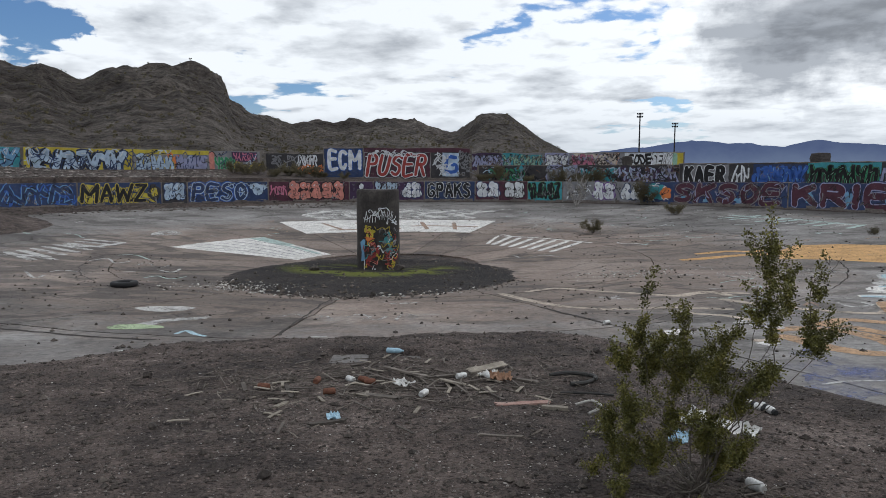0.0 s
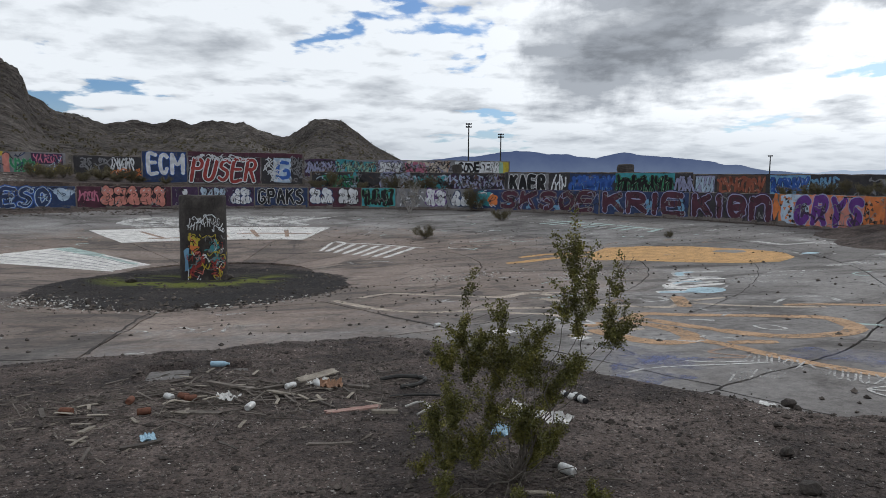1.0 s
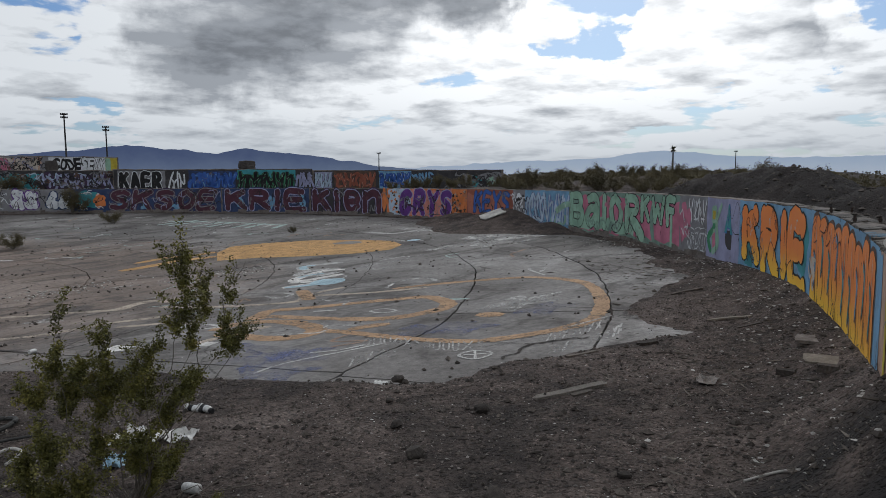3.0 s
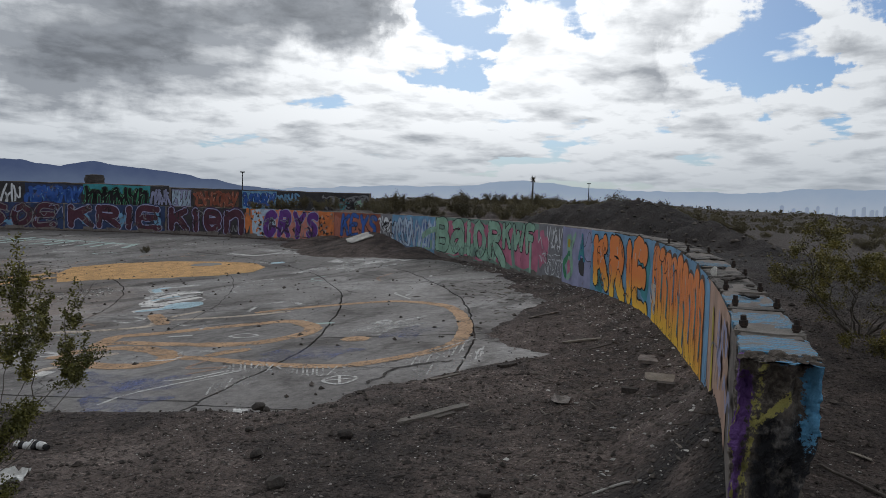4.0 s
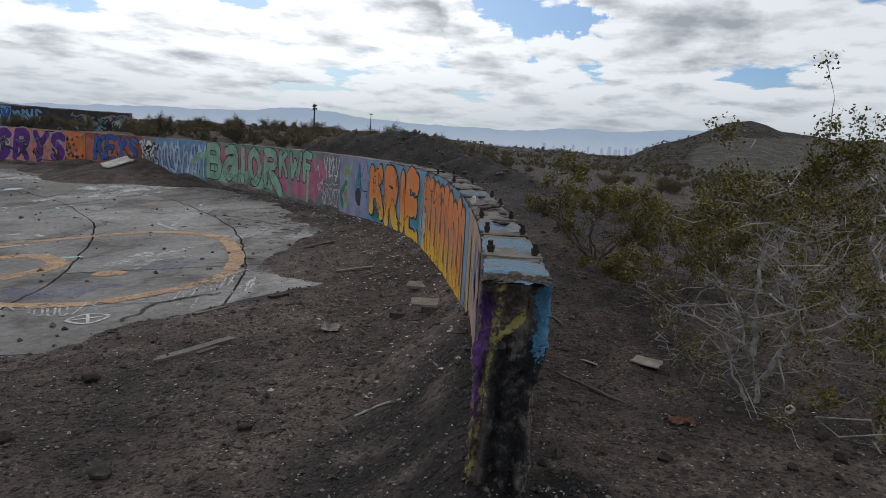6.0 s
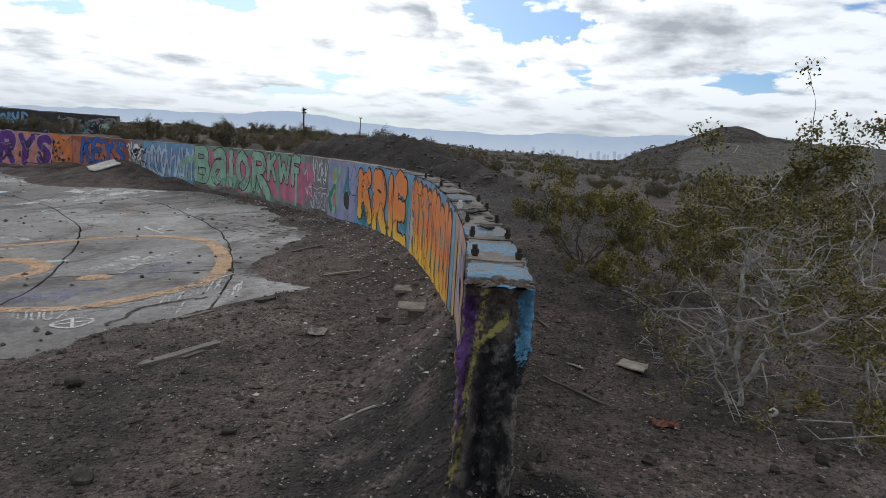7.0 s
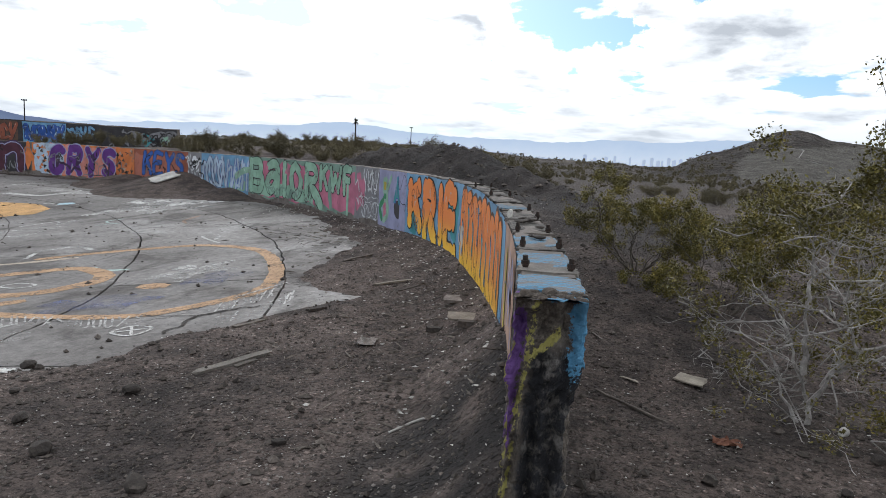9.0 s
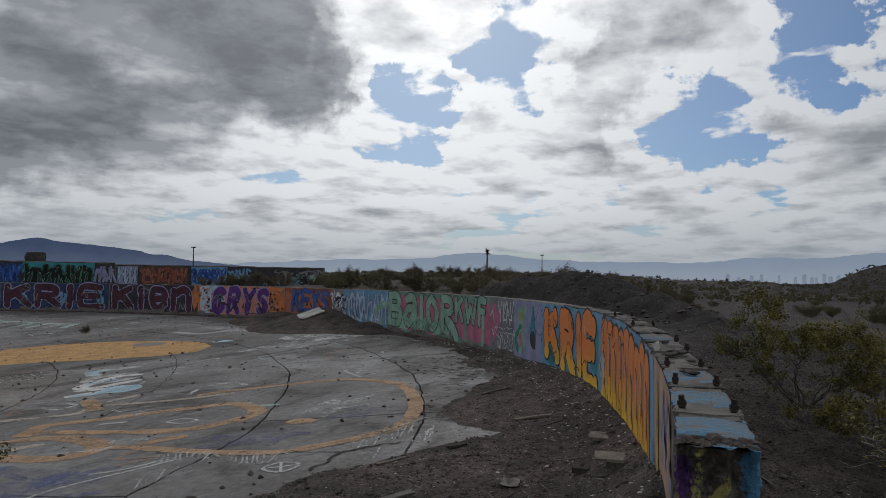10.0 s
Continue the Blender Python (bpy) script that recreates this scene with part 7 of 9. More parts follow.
class Bush:
    def __init__(self, seed):
        self.rng = random.Random(seed)
        self.v, self.f, self.leaf_at = [], [], []

    def tube(self, pts, r0, r1, sides=5):
        k = len(pts)
        for i, p in enumerate(pts):
            way = (pts[min(i + 1, k - 1)] - pts[max(i - 1, 0)]).normalized()
            a = way.orthogonal().normalized()
            b = way.cross(a)
            r = r0 + (r1 - r0) * i / (k - 1)
            for s in range(sides):
                t = 2 * math.pi * s / sides
                self.v.append(p + (a * math.cos(t) + b * math.sin(t)) * r)
        base = len(self.v) - k * sides
        for i in range(k - 1):
            for s in range(sides):
                s2 = (s + 1) % sides
                self.f.append((base + i * sides + s, base + i * sides + s2, base + (i + 1) * sides + s2, base + (i + 1) * sides + s))

    def limb(self, a, b, r, depth, bend=0.12, leafy=0.35, twigs=6, twig_len=0.3):
        rng = self.rng
        length = (b - a).length
        n = max(5, int(length / 0.06))
        pts, off = [], Vector((0, 0, 0))
        for i in range(n + 1):
            t = i / n
            pts.append(a.lerp(b, t) + off * math.sin(math.pi * min(1, t * 1.05)))
            off += Vector((rng.gauss(0, 1), rng.gauss(0, 1), rng.gauss(0, 0.6))) * length * bend / n ** 0.5
        pts[-1] = b
        self.tube(pts, r, max(0.0009, r * (0.3 if depth > 0 else 0.15)), 5 if r > 0.006 else 4)
        if depth <= 0:
            for p in pts[int(n * leafy):]:
                self.leaf_at.append(p)
            return
        if leafy < 1:
            for p in pts[int(n * 0.6):]:
                self.leaf_at.append(p)
        for _ in range(twigs):
            t = rng.uniform(0.32 if depth > 1 else leafy * 0.8, 1.0)
            p = pts[min(n, int(t * n))]
            way = (b - a).normalized() * 0.6 + Vector((rng.gauss(0, 0.6), rng.gauss(0, 0.6), rng.gauss(0.25, 0.45)))
            q = p + way.normalized() * twig_len * rng.uniform(0.5, 1.2) * (0.62 if depth == 1 else 1)
            self.limb(p, q, max(0.0016, r * 0.45), depth - 1, bend * 1.2, 0.15 if rng.random() < 0.8 else 2.0, max(3, twigs - 2), twig_len * 0.62)

    def leaves(self, per, size, spread, mat, name="crown", gaps=0.0):
        rng = self.rng
        verts, faces = [], []
        for p in self.leaf_at:
            if gaps and noise.noise(p * 3.2) < gaps - 0.5:
                continue
            for _ in range(per):
                c = p + Vector((rng.gauss(0, spread), rng.gauss(0, spread), rng.gauss(0, spread)))
                d = Vector((rng.gauss(0, 1), rng.gauss(0, 1), rng.gauss(0.3, 0.8))).normalized()
                e = d.orthogonal().normalized()
                e = (e * math.cos(rng.uniform(0, 6)) + d.cross(e) * math.sin(rng.uniform(0, 6))).normalized()
                s = size * rng.uniform(0.6, 1.3)
                b = len(verts)
                verts += [c, c + d * s * 0.5 + e * s * 0.28, c + d * s, c + d * s * 0.5 - e * s * 0.28]
                faces.append((b, b + 1, b + 2, b + 3))
        return mesh_of(name, verts, faces, mat)

    def make(self, name, at, label, per, size, spread, leaf_mat, bark_mat, category="bush", group="", gaps=0.0):
        ob = tagged(new(name), label, category, group)
        ob.matrix_basis = pose(*at)
        part("trunk", mesh_of("trunk", self.v, self.f, bark_mat), None, ob, "forked woody trunk with thin limbs")
        part("crown", self.leaves(per, size, spread, leaf_mat, gaps=gaps), None, ob, "small olive green leaves")
        return ob


def near_bush():
    b = Bush(3)
    rng = b.rng
    right, ahead = Vector((0.93, -0.37, 0)), Vector((0.37, 0.93, 0))
    # each clump: where it begins and ends (sideways, up), its half width, its twigs
    for x0, z0, x1, z1, w, n in ((0.40, 0.92, 0.37, 1.40, 0.15, 20), (0.30, 1.0, 0.30, 1.15, 0.11, 6), (0.50, 1.05, 0.52, 1.30, 0.10, 7), (0.62, 0.88, 0.76, 1.30, 0.10, 14), (0.66, 0.86, 0.74, 0.92, 0.13, 8),
                                 (-0.44, 0.78, -0.44, 1.07, 0.14, 14), (-0.52, 0.66, -0.60, 0.72, 0.10, 5), (-0.14, 0.74, -0.15, 0.99, 0.08, 9), (0.10, 0.80, 0.20, 0.93, 0.12, 8), (0.36, 0.66, 0.46, 0.72, 0.10, 6), (0.04, 0.66, 0.06, 0.80, 0.08, 6), (-0.30, 0.78, -0.28, 0.84, 0.07, 4),
                                 (-0.40, 0.55, -0.30, 0.72, 0.16, 12), (-0.18, 0.52, -0.12, 0.70, 0.15, 12), (0.05, 0.50, 0.12, 0.68, 0.15, 12), (0.20, 0.48, 0.30, 0.62, 0.12, 9), (-0.46, 0.38, -0.50, 0.50, 0.15, 10), (-0.22, 0.30, -0.22, 0.48, 0.17, 13), (0.02, 0.28, 0.05, 0.46, 0.15, 11),
                                 (-0.60, 0.16, -0.68, 0.34, 0.13, 11), (-0.52, 0.08, -0.46, 0.24, 0.13, 9), (0.22, 0.22, 0.28, 0.36, 0.12, 7), (-0.30, 0.14, -0.26, 0.26, 0.13, 8), (0.10, 0.10, 0.16, 0.22, 0.11, 6), (-0.72, 0.05, -0.76, 0.12, 0.09, 5)):
        x0, x1, z0, z1 = x0 * 0.87, x1 * 0.84, z0 * 1.10, z1 * 1.11
        depth = rng.uniform(-0.20, 0.20)
        foot = right * rng.uniform(-0.05, 0.05) + ahead * rng.uniform(-0.05, 0.05)
        a, c = right * x0 + ahead * depth + Vector((0, 0, z0)), right * x1 + ahead * (depth + rng.uniform(-0.06, 0.06)) + Vector((0, 0, z1))
        b.limb(foot, a, 0.006 if z1 > 0.9 else 0.005, 1, 0.10, 2.0, 2, 0.12)
        b.limb(a, c, 0.0035, 0, 0.08, 0.0)
        for i in range(int(n * 1.1) if z1 > 0.85 else int(n * 2.0)):
            p = a.lerp(c, rng.random())
            way = Vector((rng.gauss(0, 0.7), rng.gauss(0, 0.7), rng.gauss(0.9, 0.5))).normalized()
            b.limb(p, p + way * w * rng.uniform(0.3, 1.6), 0.0016, 0, 0.1, 0.2)
    for _ in range(16):
        t = rng.uniform(0, 6.28)
        tip = Vector((math.cos(t), math.sin(t), 0)) * rng.uniform(0.25, 0.65) + Vector((0, 0, rng.uniform(0.03, 0.16)))
        b.limb(Vector((0, 0, 0.03)), tip, 0.006, 1, 0.22, 2.0, 3, 0.16)
    b.make("creosote_bush", (1.53, 3.90, ground_z(1.53, 3.90) - 0.02), "olive green creosote bush with thin stems on dark dirt", 30, 0.0175, 0.0145, M_LEAF, M_BARK, gaps=0.14)


near_bush()


def big_bush(seed, at, h, spread, stems, label, twigs=6, per=6, size=0.02, bare=0.45, bark=None, lean=(0, 0), curls=3, low=0.55):
    """A wide desert shrub: forked pale limbs, curling bare twigs and fine leaf sprays at the ends."""
    b = Bush(seed)
    rng = b.rng
    for i in range(stems):
        t = 2 * math.pi * (i + rng.uniform(-0.3, 0.3)) / stems
        f = rng.uniform(0.35, 1.0)
        tip = Vector((math.cos(t) * spread * f + lean[0], math.sin(t) * spread * f + lean[1], h * rng.uniform(low, 1.0) * (1.08 - 0.45 * f)))
        foot = Vector((math.cos(t) * 0.10, math.sin(t) * 0.10, 0))
        mid = foot.lerp(tip, 0.45) + Vector((rng.gauss(0, 0.10), rng.gauss(0, 0.10), h * 0.06))
        b.limb(foot, mid, 0.020 * h / 2.2, 1, 0.12, 2.0, 2, 0.2)
        b.limb(mid, tip, 0.012 * h / 2.2, 2, 0.20, bare, twigs, 0.42 * h / 2.2)
        for _ in range(curls):
            q = mid + Vector((rng.gauss(0, 0.6), rng.gauss(0, 0.6), rng.gauss(0.0, 0.3))) * h * 0.27
            b.limb(mid, q, 0.0055 * h / 2.2, 1, 0.45, 2.0, 5, 0.24)
    return b.make("desert_shrub", at, label, per + 2, size, 0.026 * h / 1.6, M_LEAF_OLD, bark or M_BONE, gaps=0.40)


def leaning_shrub():
    """The large half-dead shrub outside the wall: bleached forking limbs, curls of bare twig, thin leaf sprays and one tall spire."""
    b = Bush(24)
    rng = b.rng
    side, away = Vector((-0.19, -0.98, 0)), Vector((0.98, -0.19, 0))

    def at(s, up, deep):
        return side * s + away * deep + Vector((0, 0, up))

    # limbs by sideways reach, height and depth at each joint; thickness; leaf share at the tip
    limbs = ((((-0.01, 0.0, 0.0), (-0.07, 0.33, 0.05), (-0.17, 0.57, 0.1), (-0.33, 0.84, 0.15), (-0.52, 1.03, 0.2)), .021, .6),
             (((-0.07, 0.39, 0.0), (-0.1, 0.86, -0.04), (-0.08, 1.1, -0.07), (-0.11, 1.32, -0.11), (-0.1, 1.54, -0.15)), .022, .85),
             (((-0.01, 0.18, 0.0), (0.09, 0.44, -0.08), (0.26, 0.59, -0.16), (0.46, 0.65, -0.24), (0.68, 0.65, -0.32), (0.79, 0.47, -0.4)), .021, .8),
             (((0.09, 0.44, -0.1), (0.24, 0.65, -0.15), (0.47, 0.82, -0.2), (0.68, 0.89, -0.25), (0.86, 0.86, -0.3)), .019, .7),
             (((-0.07, 0.03, 0.0), (-0.22, 0.3, 0.05), (-0.33, 0.56, 0.1), (-0.57, 0.59, 0.15), (-0.78, 0.47, 0.2)), .014, .9),
             (((-0.33, 0.84, 0.2), (-0.54, 0.66, 0.23), (-0.76, 0.62, 0.27), (-0.91, 0.69, 0.3)), .008, .9),
             (((0.09, 0.39, 0.1), (0.21, 0.79, 0.17), (0.34, 0.92, 0.23), (0.59, 0.95, 0.3)), .013, .6),
             (((0.05, 0.29, 0.1), (0.15, 0.64, 0.2), (0.22, 0.98, 0.3), (0.33, 1.28, 0.4), (0.41, 1.49, 0.5)), .015, .35),
             (((0.21, 0.78, 0.2), (0.39, 1.09, 0.3), (0.59, 1.27, 0.4), (0.75, 1.4, 0.5)), .013, .35),
             (((-0.08, 1.1, -0.1), (0.03, 1.25, 0.0), (0.1, 1.41, 0.1), (0.09, 1.64, 0.2)), .012, .35),
             (((-0.11, 1.32, -0.1), (-0.21, 1.43, -0.03), (-0.34, 1.45, 0.03), (-0.49, 1.35, 0.1)), .009, .4),
             (((0.26, 0.6, -0.2), (0.16, 0.82, -0.23), (0.1, 1.01, -0.27), (0.01, 1.16, -0.3)), .011, .3),
             (((0.67, 0.67, -0.4), (0.73, 0.35, -0.43), (0.72, 0.17, -0.47), (0.7, 0.0, -0.5)), .01, .4),
             (((0.49, 0.78, 0.0), (0.66, 1.06, 0.13), (0.69, 1.41, 0.27), (0.64, 1.68, 0.4)), .012, .35),
             (((-0.16, 0.59, 0.0), (-0.27, 0.54, -0.07), (-0.38, 0.5, -0.13), (-0.49, 0.36, -0.2)), .008, .5))
    for joints, r, leafy in limbs:
        pts = [at(*q) for q in joints]
        for i, (p, q) in enumerate(zip(pts, pts[1:])):
            f0, f1 = 1 - 0.75 * i / (len(pts) - 1), 1 - 0.75 * (i + 1) / (len(pts) - 1)
            last = i >= len(pts) - 3
            b.limb(p, q, r * f0 * 1.2, 2 if i == len(pts) - 2 else 1, 0.12, leafy if last else 2.0, 5 if last else 2, 0.34)
        for _ in range(4):
            k = rng.randrange(1, len(pts))
            q = pts[k] + Vector((rng.gauss(0, .30), rng.gauss(0, .30), rng.gauss(-.02, .20)))
            b.limb(pts[k], q, 0.0075, 1, 0.6, 2.0, 5, 0.22)
    # the spire and its side sprays
    spire = [at(0.19, 1.04, 0.2), at(0.2, 1.41, 0.18), at(0.23, 1.77, 0.16), at(0.22, 2.12, 0.14), at(0.2, 2.33, 0.12), at(0.14, 2.5, 0.1)]
    for i, (p, q) in enumerate(zip(spire, spire[1:])):
        b.limb(p, q, 0.009 - 0.0014 * i, 1 if i in (1, 2, 4) else 0, 0.06, 0.15 if i in (1, 2, 4) else 2.0, 4 if i < 4 else 2, 0.22 if i < 4 else 0.16)
    for s, up in ((0.41, 2.14), (0.5, 2.13), (0.53, 1.96), (0.28, 2.2), (0.39, 1.9), (0.3, 1.97), (0.51, 1.83)):
        b.limb(spire[2].lerp(spire[1], .3), at(s, up, .1), 0.004, 1, 0.14, 0.5, 4, 0.16)
    # the old wood round the trunk and the low outer twigs stay bare
    b.leaf_at = [p for p in b.leaf_at if not (p.dot(side) < -0.22 and p.z < 0.80 and rng.random() < 0.8)
                 and not (abs(p.dot(side) + 0.06) < 0.20 and p.z < 1.40 and p.dot(away) < 0.15 and rng.random() < 0.85)]
    b.make("desert_shrub", (5.50, -1.21, ground_z(5.50, -1.21) - 0.03), "large creosote shrub with bleached bare branches and olive leaves", 11, 0.030, 0.034, M_LEAF_OLD, M_BONE, gaps=0.44)


leaning_shrub()
big_bush(12, (5.1, -2.75, ground_z(5.1, -2.75) - 0.03), 1.75, 1.35, 9, "creosote shrub with drooping leafy branches", 7, 7, 0.023, 0.3, low=0.35, curls=3)
big_bush(13, (8.75, 0.2, ground_z(8.75, 0.2) - 0.03), 1.35, 1.2, 15, "dense olive creosote shrub outside the wall", 8, 7, 0.026, 0.2, M_BARK, curls=1, low=0.3)
big_bush(16, (7.9, -0.75, ground_z(7.9, -0.75) - 0.03), 1.3, 1.0, 12, "dense olive creosote shrub beside paler ones", 8, 7, 0.026, 0.2, M_BARK, curls=1, low=0.3)
big_bush(14, (8.3, -2.0, ground_z(8.3, -2.0) - 0.03), 1.6, 1.3, 11, "olive creosote shrub with grey stems", 7, 7, 0.026, 0.3, low=0.4, curls=2)
big_bush(18, (7.3, -3.6, ground_z(7.3, -3.6) - 0.03), 1.7, 1.3, 11, "olive creosote shrub with grey stems", 7, 7, 0.026, 0.3, low=0.4, curls=2)


def scrub_kinds():
    kinds = []
    for seed, h, spread, stems, leaf in ((31, 1.0, 0.75, 9, M_LEAF_DRY), (32, 0.8, 0.85, 10, M_LEAF_DRY), (33, 1.2, 0.7, 8, M_LEAF_DRY), (34, 0.7, 0.6, 8, M_LEAF_DRY)):
        b = Bush(seed)
        rng = b.rng
        for i in range(stems):
            t = 2 * math.pi * (i + rng.uniform(-0.4, 0.4)) / stems
            f = rng.uniform(0.2, 1.0)
            tip = Vector((math.cos(t) * spread * f, math.sin(t) * spread * f, h * rng.uniform(0.6, 1.0) * (1.1 - 0.5 * f)))
            b.limb(Vector((0, 0, 0)), tip, 0.014, 1, 0.14, 0.35, 7, 0.34)
        ob = b.make("scrub_bush", (0, 0, -50), "low olive scrub bush growing in dirt", 13, 0.045, 0.06, leaf, M_BARK, "bush", "scrub bushes")
        kinds.append(ob)
    return kinds


def scatter_scrub():
    rng = random.Random(77)
    kinds = scrub_kinds()
    spots = [(6.75, 30.86, 0.85), (12.47, 36.73, 0.8), (12.3, 42.6, 1.5), (15.9, 25.0, 0.4)]
    for az, d, s in ((-17.5, 57, 1.3), (-16.5, 56, 1.5), (-15.6, 57, 1.4), (-14.2, 55, 1.2), (-13, 57, 1.5), (-12, 56, 1.3), (-11, 55, 1.2), (-10.5, 56, 1.0), (-8.5, 54, 0.8), (3.2, 54, 1.1), (4.4, 54, 1.3), (7.0, 53.5, 1.0), (9.5, 53, 1.2), (11.6, 53, 1.4), (12.6, 53, 1.2), (40.5, 50, 1.0), (42.0, 49, 1.1), (43.2, 49, 1.3), (44.5, 48, 1.0), (45.6, 47, 1.1), (47, 46, 1.0)):
        spots.append((*polar(az, d), s))
    while len(spots) < 260:
        k = len(spots)
        if k < 150:
            az, d = rng.uniform(48, 80), 24 + 55 * rng.random() ** 1.2
        elif k < 225:
            az, d = rng.uniform(78, 116), 13 + 80 * rng.random() ** 1.2
        else:
            az, d = rng.uniform(-34, -9), rng.uniform(66, 100)
        x, y = polar(az, d)
        if math.hypot(x - CX, y - CY) < RAD + 1.6 or (80 < az < 97 and 11 < d < 34):
            continue
        spots.append((x, y, rng.uniform(0.6, 1.25)))
    first = set()
    for i, (x, y, s) in enumerate(spots):
        k = kinds[i % 4]
        m = pose(x, y, ground_z(x, y) - 0.02 if math.hypot(x - CX, y - CY) > RAD else float(cone(math.hypot(x - CX, y - CY))) - 0.01, 0, 0, rng.uniform(0, 360)) @ Matrix.Diagonal((s, s, s * rng.uniform(0.8, 1.1), 1))
        if k.name not in first:
            first.add(k.name)
            k.matrix_basis = m
        else:
            c = copy_thing(k, m)
            c.matrix_basis = m


scatter_scrub()


def bare_shrub():
    b = Bush(51)
    rng = b.rng
    for i in range(11):
        t = rng.uniform(0, 6.3)
        tip = Vector((math.cos(t) * rng.uniform(0.2, 0.9), math.sin(t) * rng.uniform(0.2, 0.9), rng.uniform(1.3, 2.3)))
        b.limb(Vector((0, 0, 0)), tip, 0.02, 2, 0.1, 0.4, 6, 0.5)
    x, y = 8.16, 42.3
    b.make("desert_shrub", (x, y, float(cone(math.hypot(x - CX, y - CY))) - 0.02), "tall feathery grey green shrub growing in the floor joint", 1, 0.045, 0.06, M_LEAF_DRY, M_BONE)


bare_shrub()


def far_scrub():
    """Countless small shrubs on the plain and the slopes."""
    rng = np.random.RandomState(8)
    verts, faces = [], []
    n = 3600
    az = np.concatenate([rng.uniform(-40, 10, 1700), rng.uniform(45, 118, n - 1700)])
    d = np.concatenate([88 + 250 * rng.rand(1700) ** 1.1, 70 + 190 * rng.rand(n - 1700)])
    x, y = d * np.sin(np.radians(az)), d * np.cos(np.radians(az))
    z = land(x, y)
    bare = (np.abs(az - 103) < 8.5) & (d > 105)
    for i in np.flatnonzero(~bare):
        s = rng.uniform(0.3, 0.75)
        for _ in range(7):
            a, h = rng.uniform(0, 6.28), rng.uniform(0.1, 1.0)
            c = np.array([x[i] + math.cos(a) * s * rng.rand(), y[i] + math.sin(a) * s * rng.rand(), z[i] + h * s])
            w = s * rng.uniform(0.25, 0.5)
            b = len(verts)
            t = rng.uniform(0, 6.28)
            e = np.array([math.cos(t), math.sin(t), rng.uniform(-0.4, 0.4)]) * w
            verts += [c - e, c + np.array([0, 0, w * 0.8]), c + e, c - np.array([0, 0, w * 0.7])]
            faces.append((b, b + 1, b + 2, b + 3))
    tagged(new("far_scrub", mesh_of("far_scrub", verts, faces, M_LEAF_DRY)), "sparse dark olive desert scrub over plain and slopes", "scrub", kind="stuff")


far_scrub()

# ---- poles, towers and blocks in the distance ----
M_POLE = material("dark_galvanised_steel", [(0.035, 0.035, 0.037), (0.06, 0.06, 0.062)], 2.0, 30.0, 0.6, 0.1, 0.002, metal=0.5)


def bar(bm, a, b, r, sides=8, r2=None):
    a, b = Vector(a), Vector(b)
    way = b - a
    m = Matrix.Translation((a + b) / 2) @ way.to_track_quat("Z", "Y").to_matrix().to_4x4()
    bmesh.ops.create_cone(bm, cap_ends=True, segments=sides, radius1=r, radius2=r if r2 is None else r2, depth=way.length, matrix=m)


def cube(bm, at, size, rz=0.0):
    bmesh.ops.create_cube(bm, size=1.0, matrix=pose(*at, 0, 0, rz) @ Matrix.Diagonal((*size, 1)))


def lamp_pole(az, el, d, arms, label):
    x, y = polar(az, d)
    z0, z1 = ground_z(x, y), 0.35 + d * math.tan(radians(el))
    ob = tagged(new("floodlight_pole"), label, "light pole", "floodlight poles")
    ob.matrix_basis = pose(x, y, z0, 0, 0, -az)
    h = z1 - z0
    bm = bmesh.new()
    bar(bm, (0, 0, -0.3), (0, 0, h), 0.16, 10, 0.10)
    part("pole", bm, M_POLE, ob)
    for i in range(arms):
        bm = bmesh.new()
        zz = h - 0.2 - 0.5 * i
        bar(bm, (-0.5, 0, zz), (0.5, 0, zz), 0.05)
        arm = part("cross_arm", bm, M_POLE, ob)
        for sx in (-0.42, -0.15, 0.15, 0.42):
            bm = bmesh.new()
            cube(bm, (sx, -0.08, zz + 0.12), (0.22, 0.16, 0.24))
            bmesh.ops.bevel(bm, geom=bm.edges[:], offset=0.04, segments=1, affect="EDGES")
            part("floodlight", bm, M_POLE, arm)


lamp_pole(15.8, 5.05, 120, 2, "tall dark floodlight pole with two rows of lamps")
lamp_pole(18.5, 4.2, 126, 2, "tall dark floodlight pole beyond the terrace")
lamp_pole(39.4, 2.35, 165, 1, "slim distant floodlight pole")
lamp_pole(68.1, 2.15, 210, 1, "slim distant pole above the scrub")


def mast_tree():
    x, y = polar(63.5, 165)
    z0 = ground_z(x, y)
    h = 0.35 + 165 * math.tan(radians(2.62)) - z0
    ob = tagged(new("palm_tree"), "dark palm shaped mast above distant scrub", "tree")
    ob.matrix_basis = pose(x, y, z0)
    bm = bmesh.new()
    bar(bm, (0, 0, -0.2), (0, 0, h - 0.7), 0.22, 9, 0.15)
    part("trunk", bm, M_POLE, ob)
    rng = random.Random(2)
    verts, faces = [], []
    for _ in range(90):
        a, e = rng.uniform(0, 6.3), rng.uniform(-0.8, 1.2)
        c = Vector((0, 0, h - 0.8))
        q = c + Vector((math.cos(a) * math.cos(e), math.sin(a) * math.cos(e), math.sin(e))) * rng.uniform(0.6, 1.3)
        s = Vector((-math.sin(a), math.cos(a), 0)) * 0.12
        b = len(verts)
        verts += [c, c.lerp(q, 0.5) + s, q, c.lerp(q, 0.5) - s]
        faces.append((b, b + 1, b + 2, b + 3))
    part("crown", mesh_of("crown", verts, faces, M_LEAF_DRY), None, ob)


mast_tree()
# far towers glow by themselves, with the haze painted into their colour
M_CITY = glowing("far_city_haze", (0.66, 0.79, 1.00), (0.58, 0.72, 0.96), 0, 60)


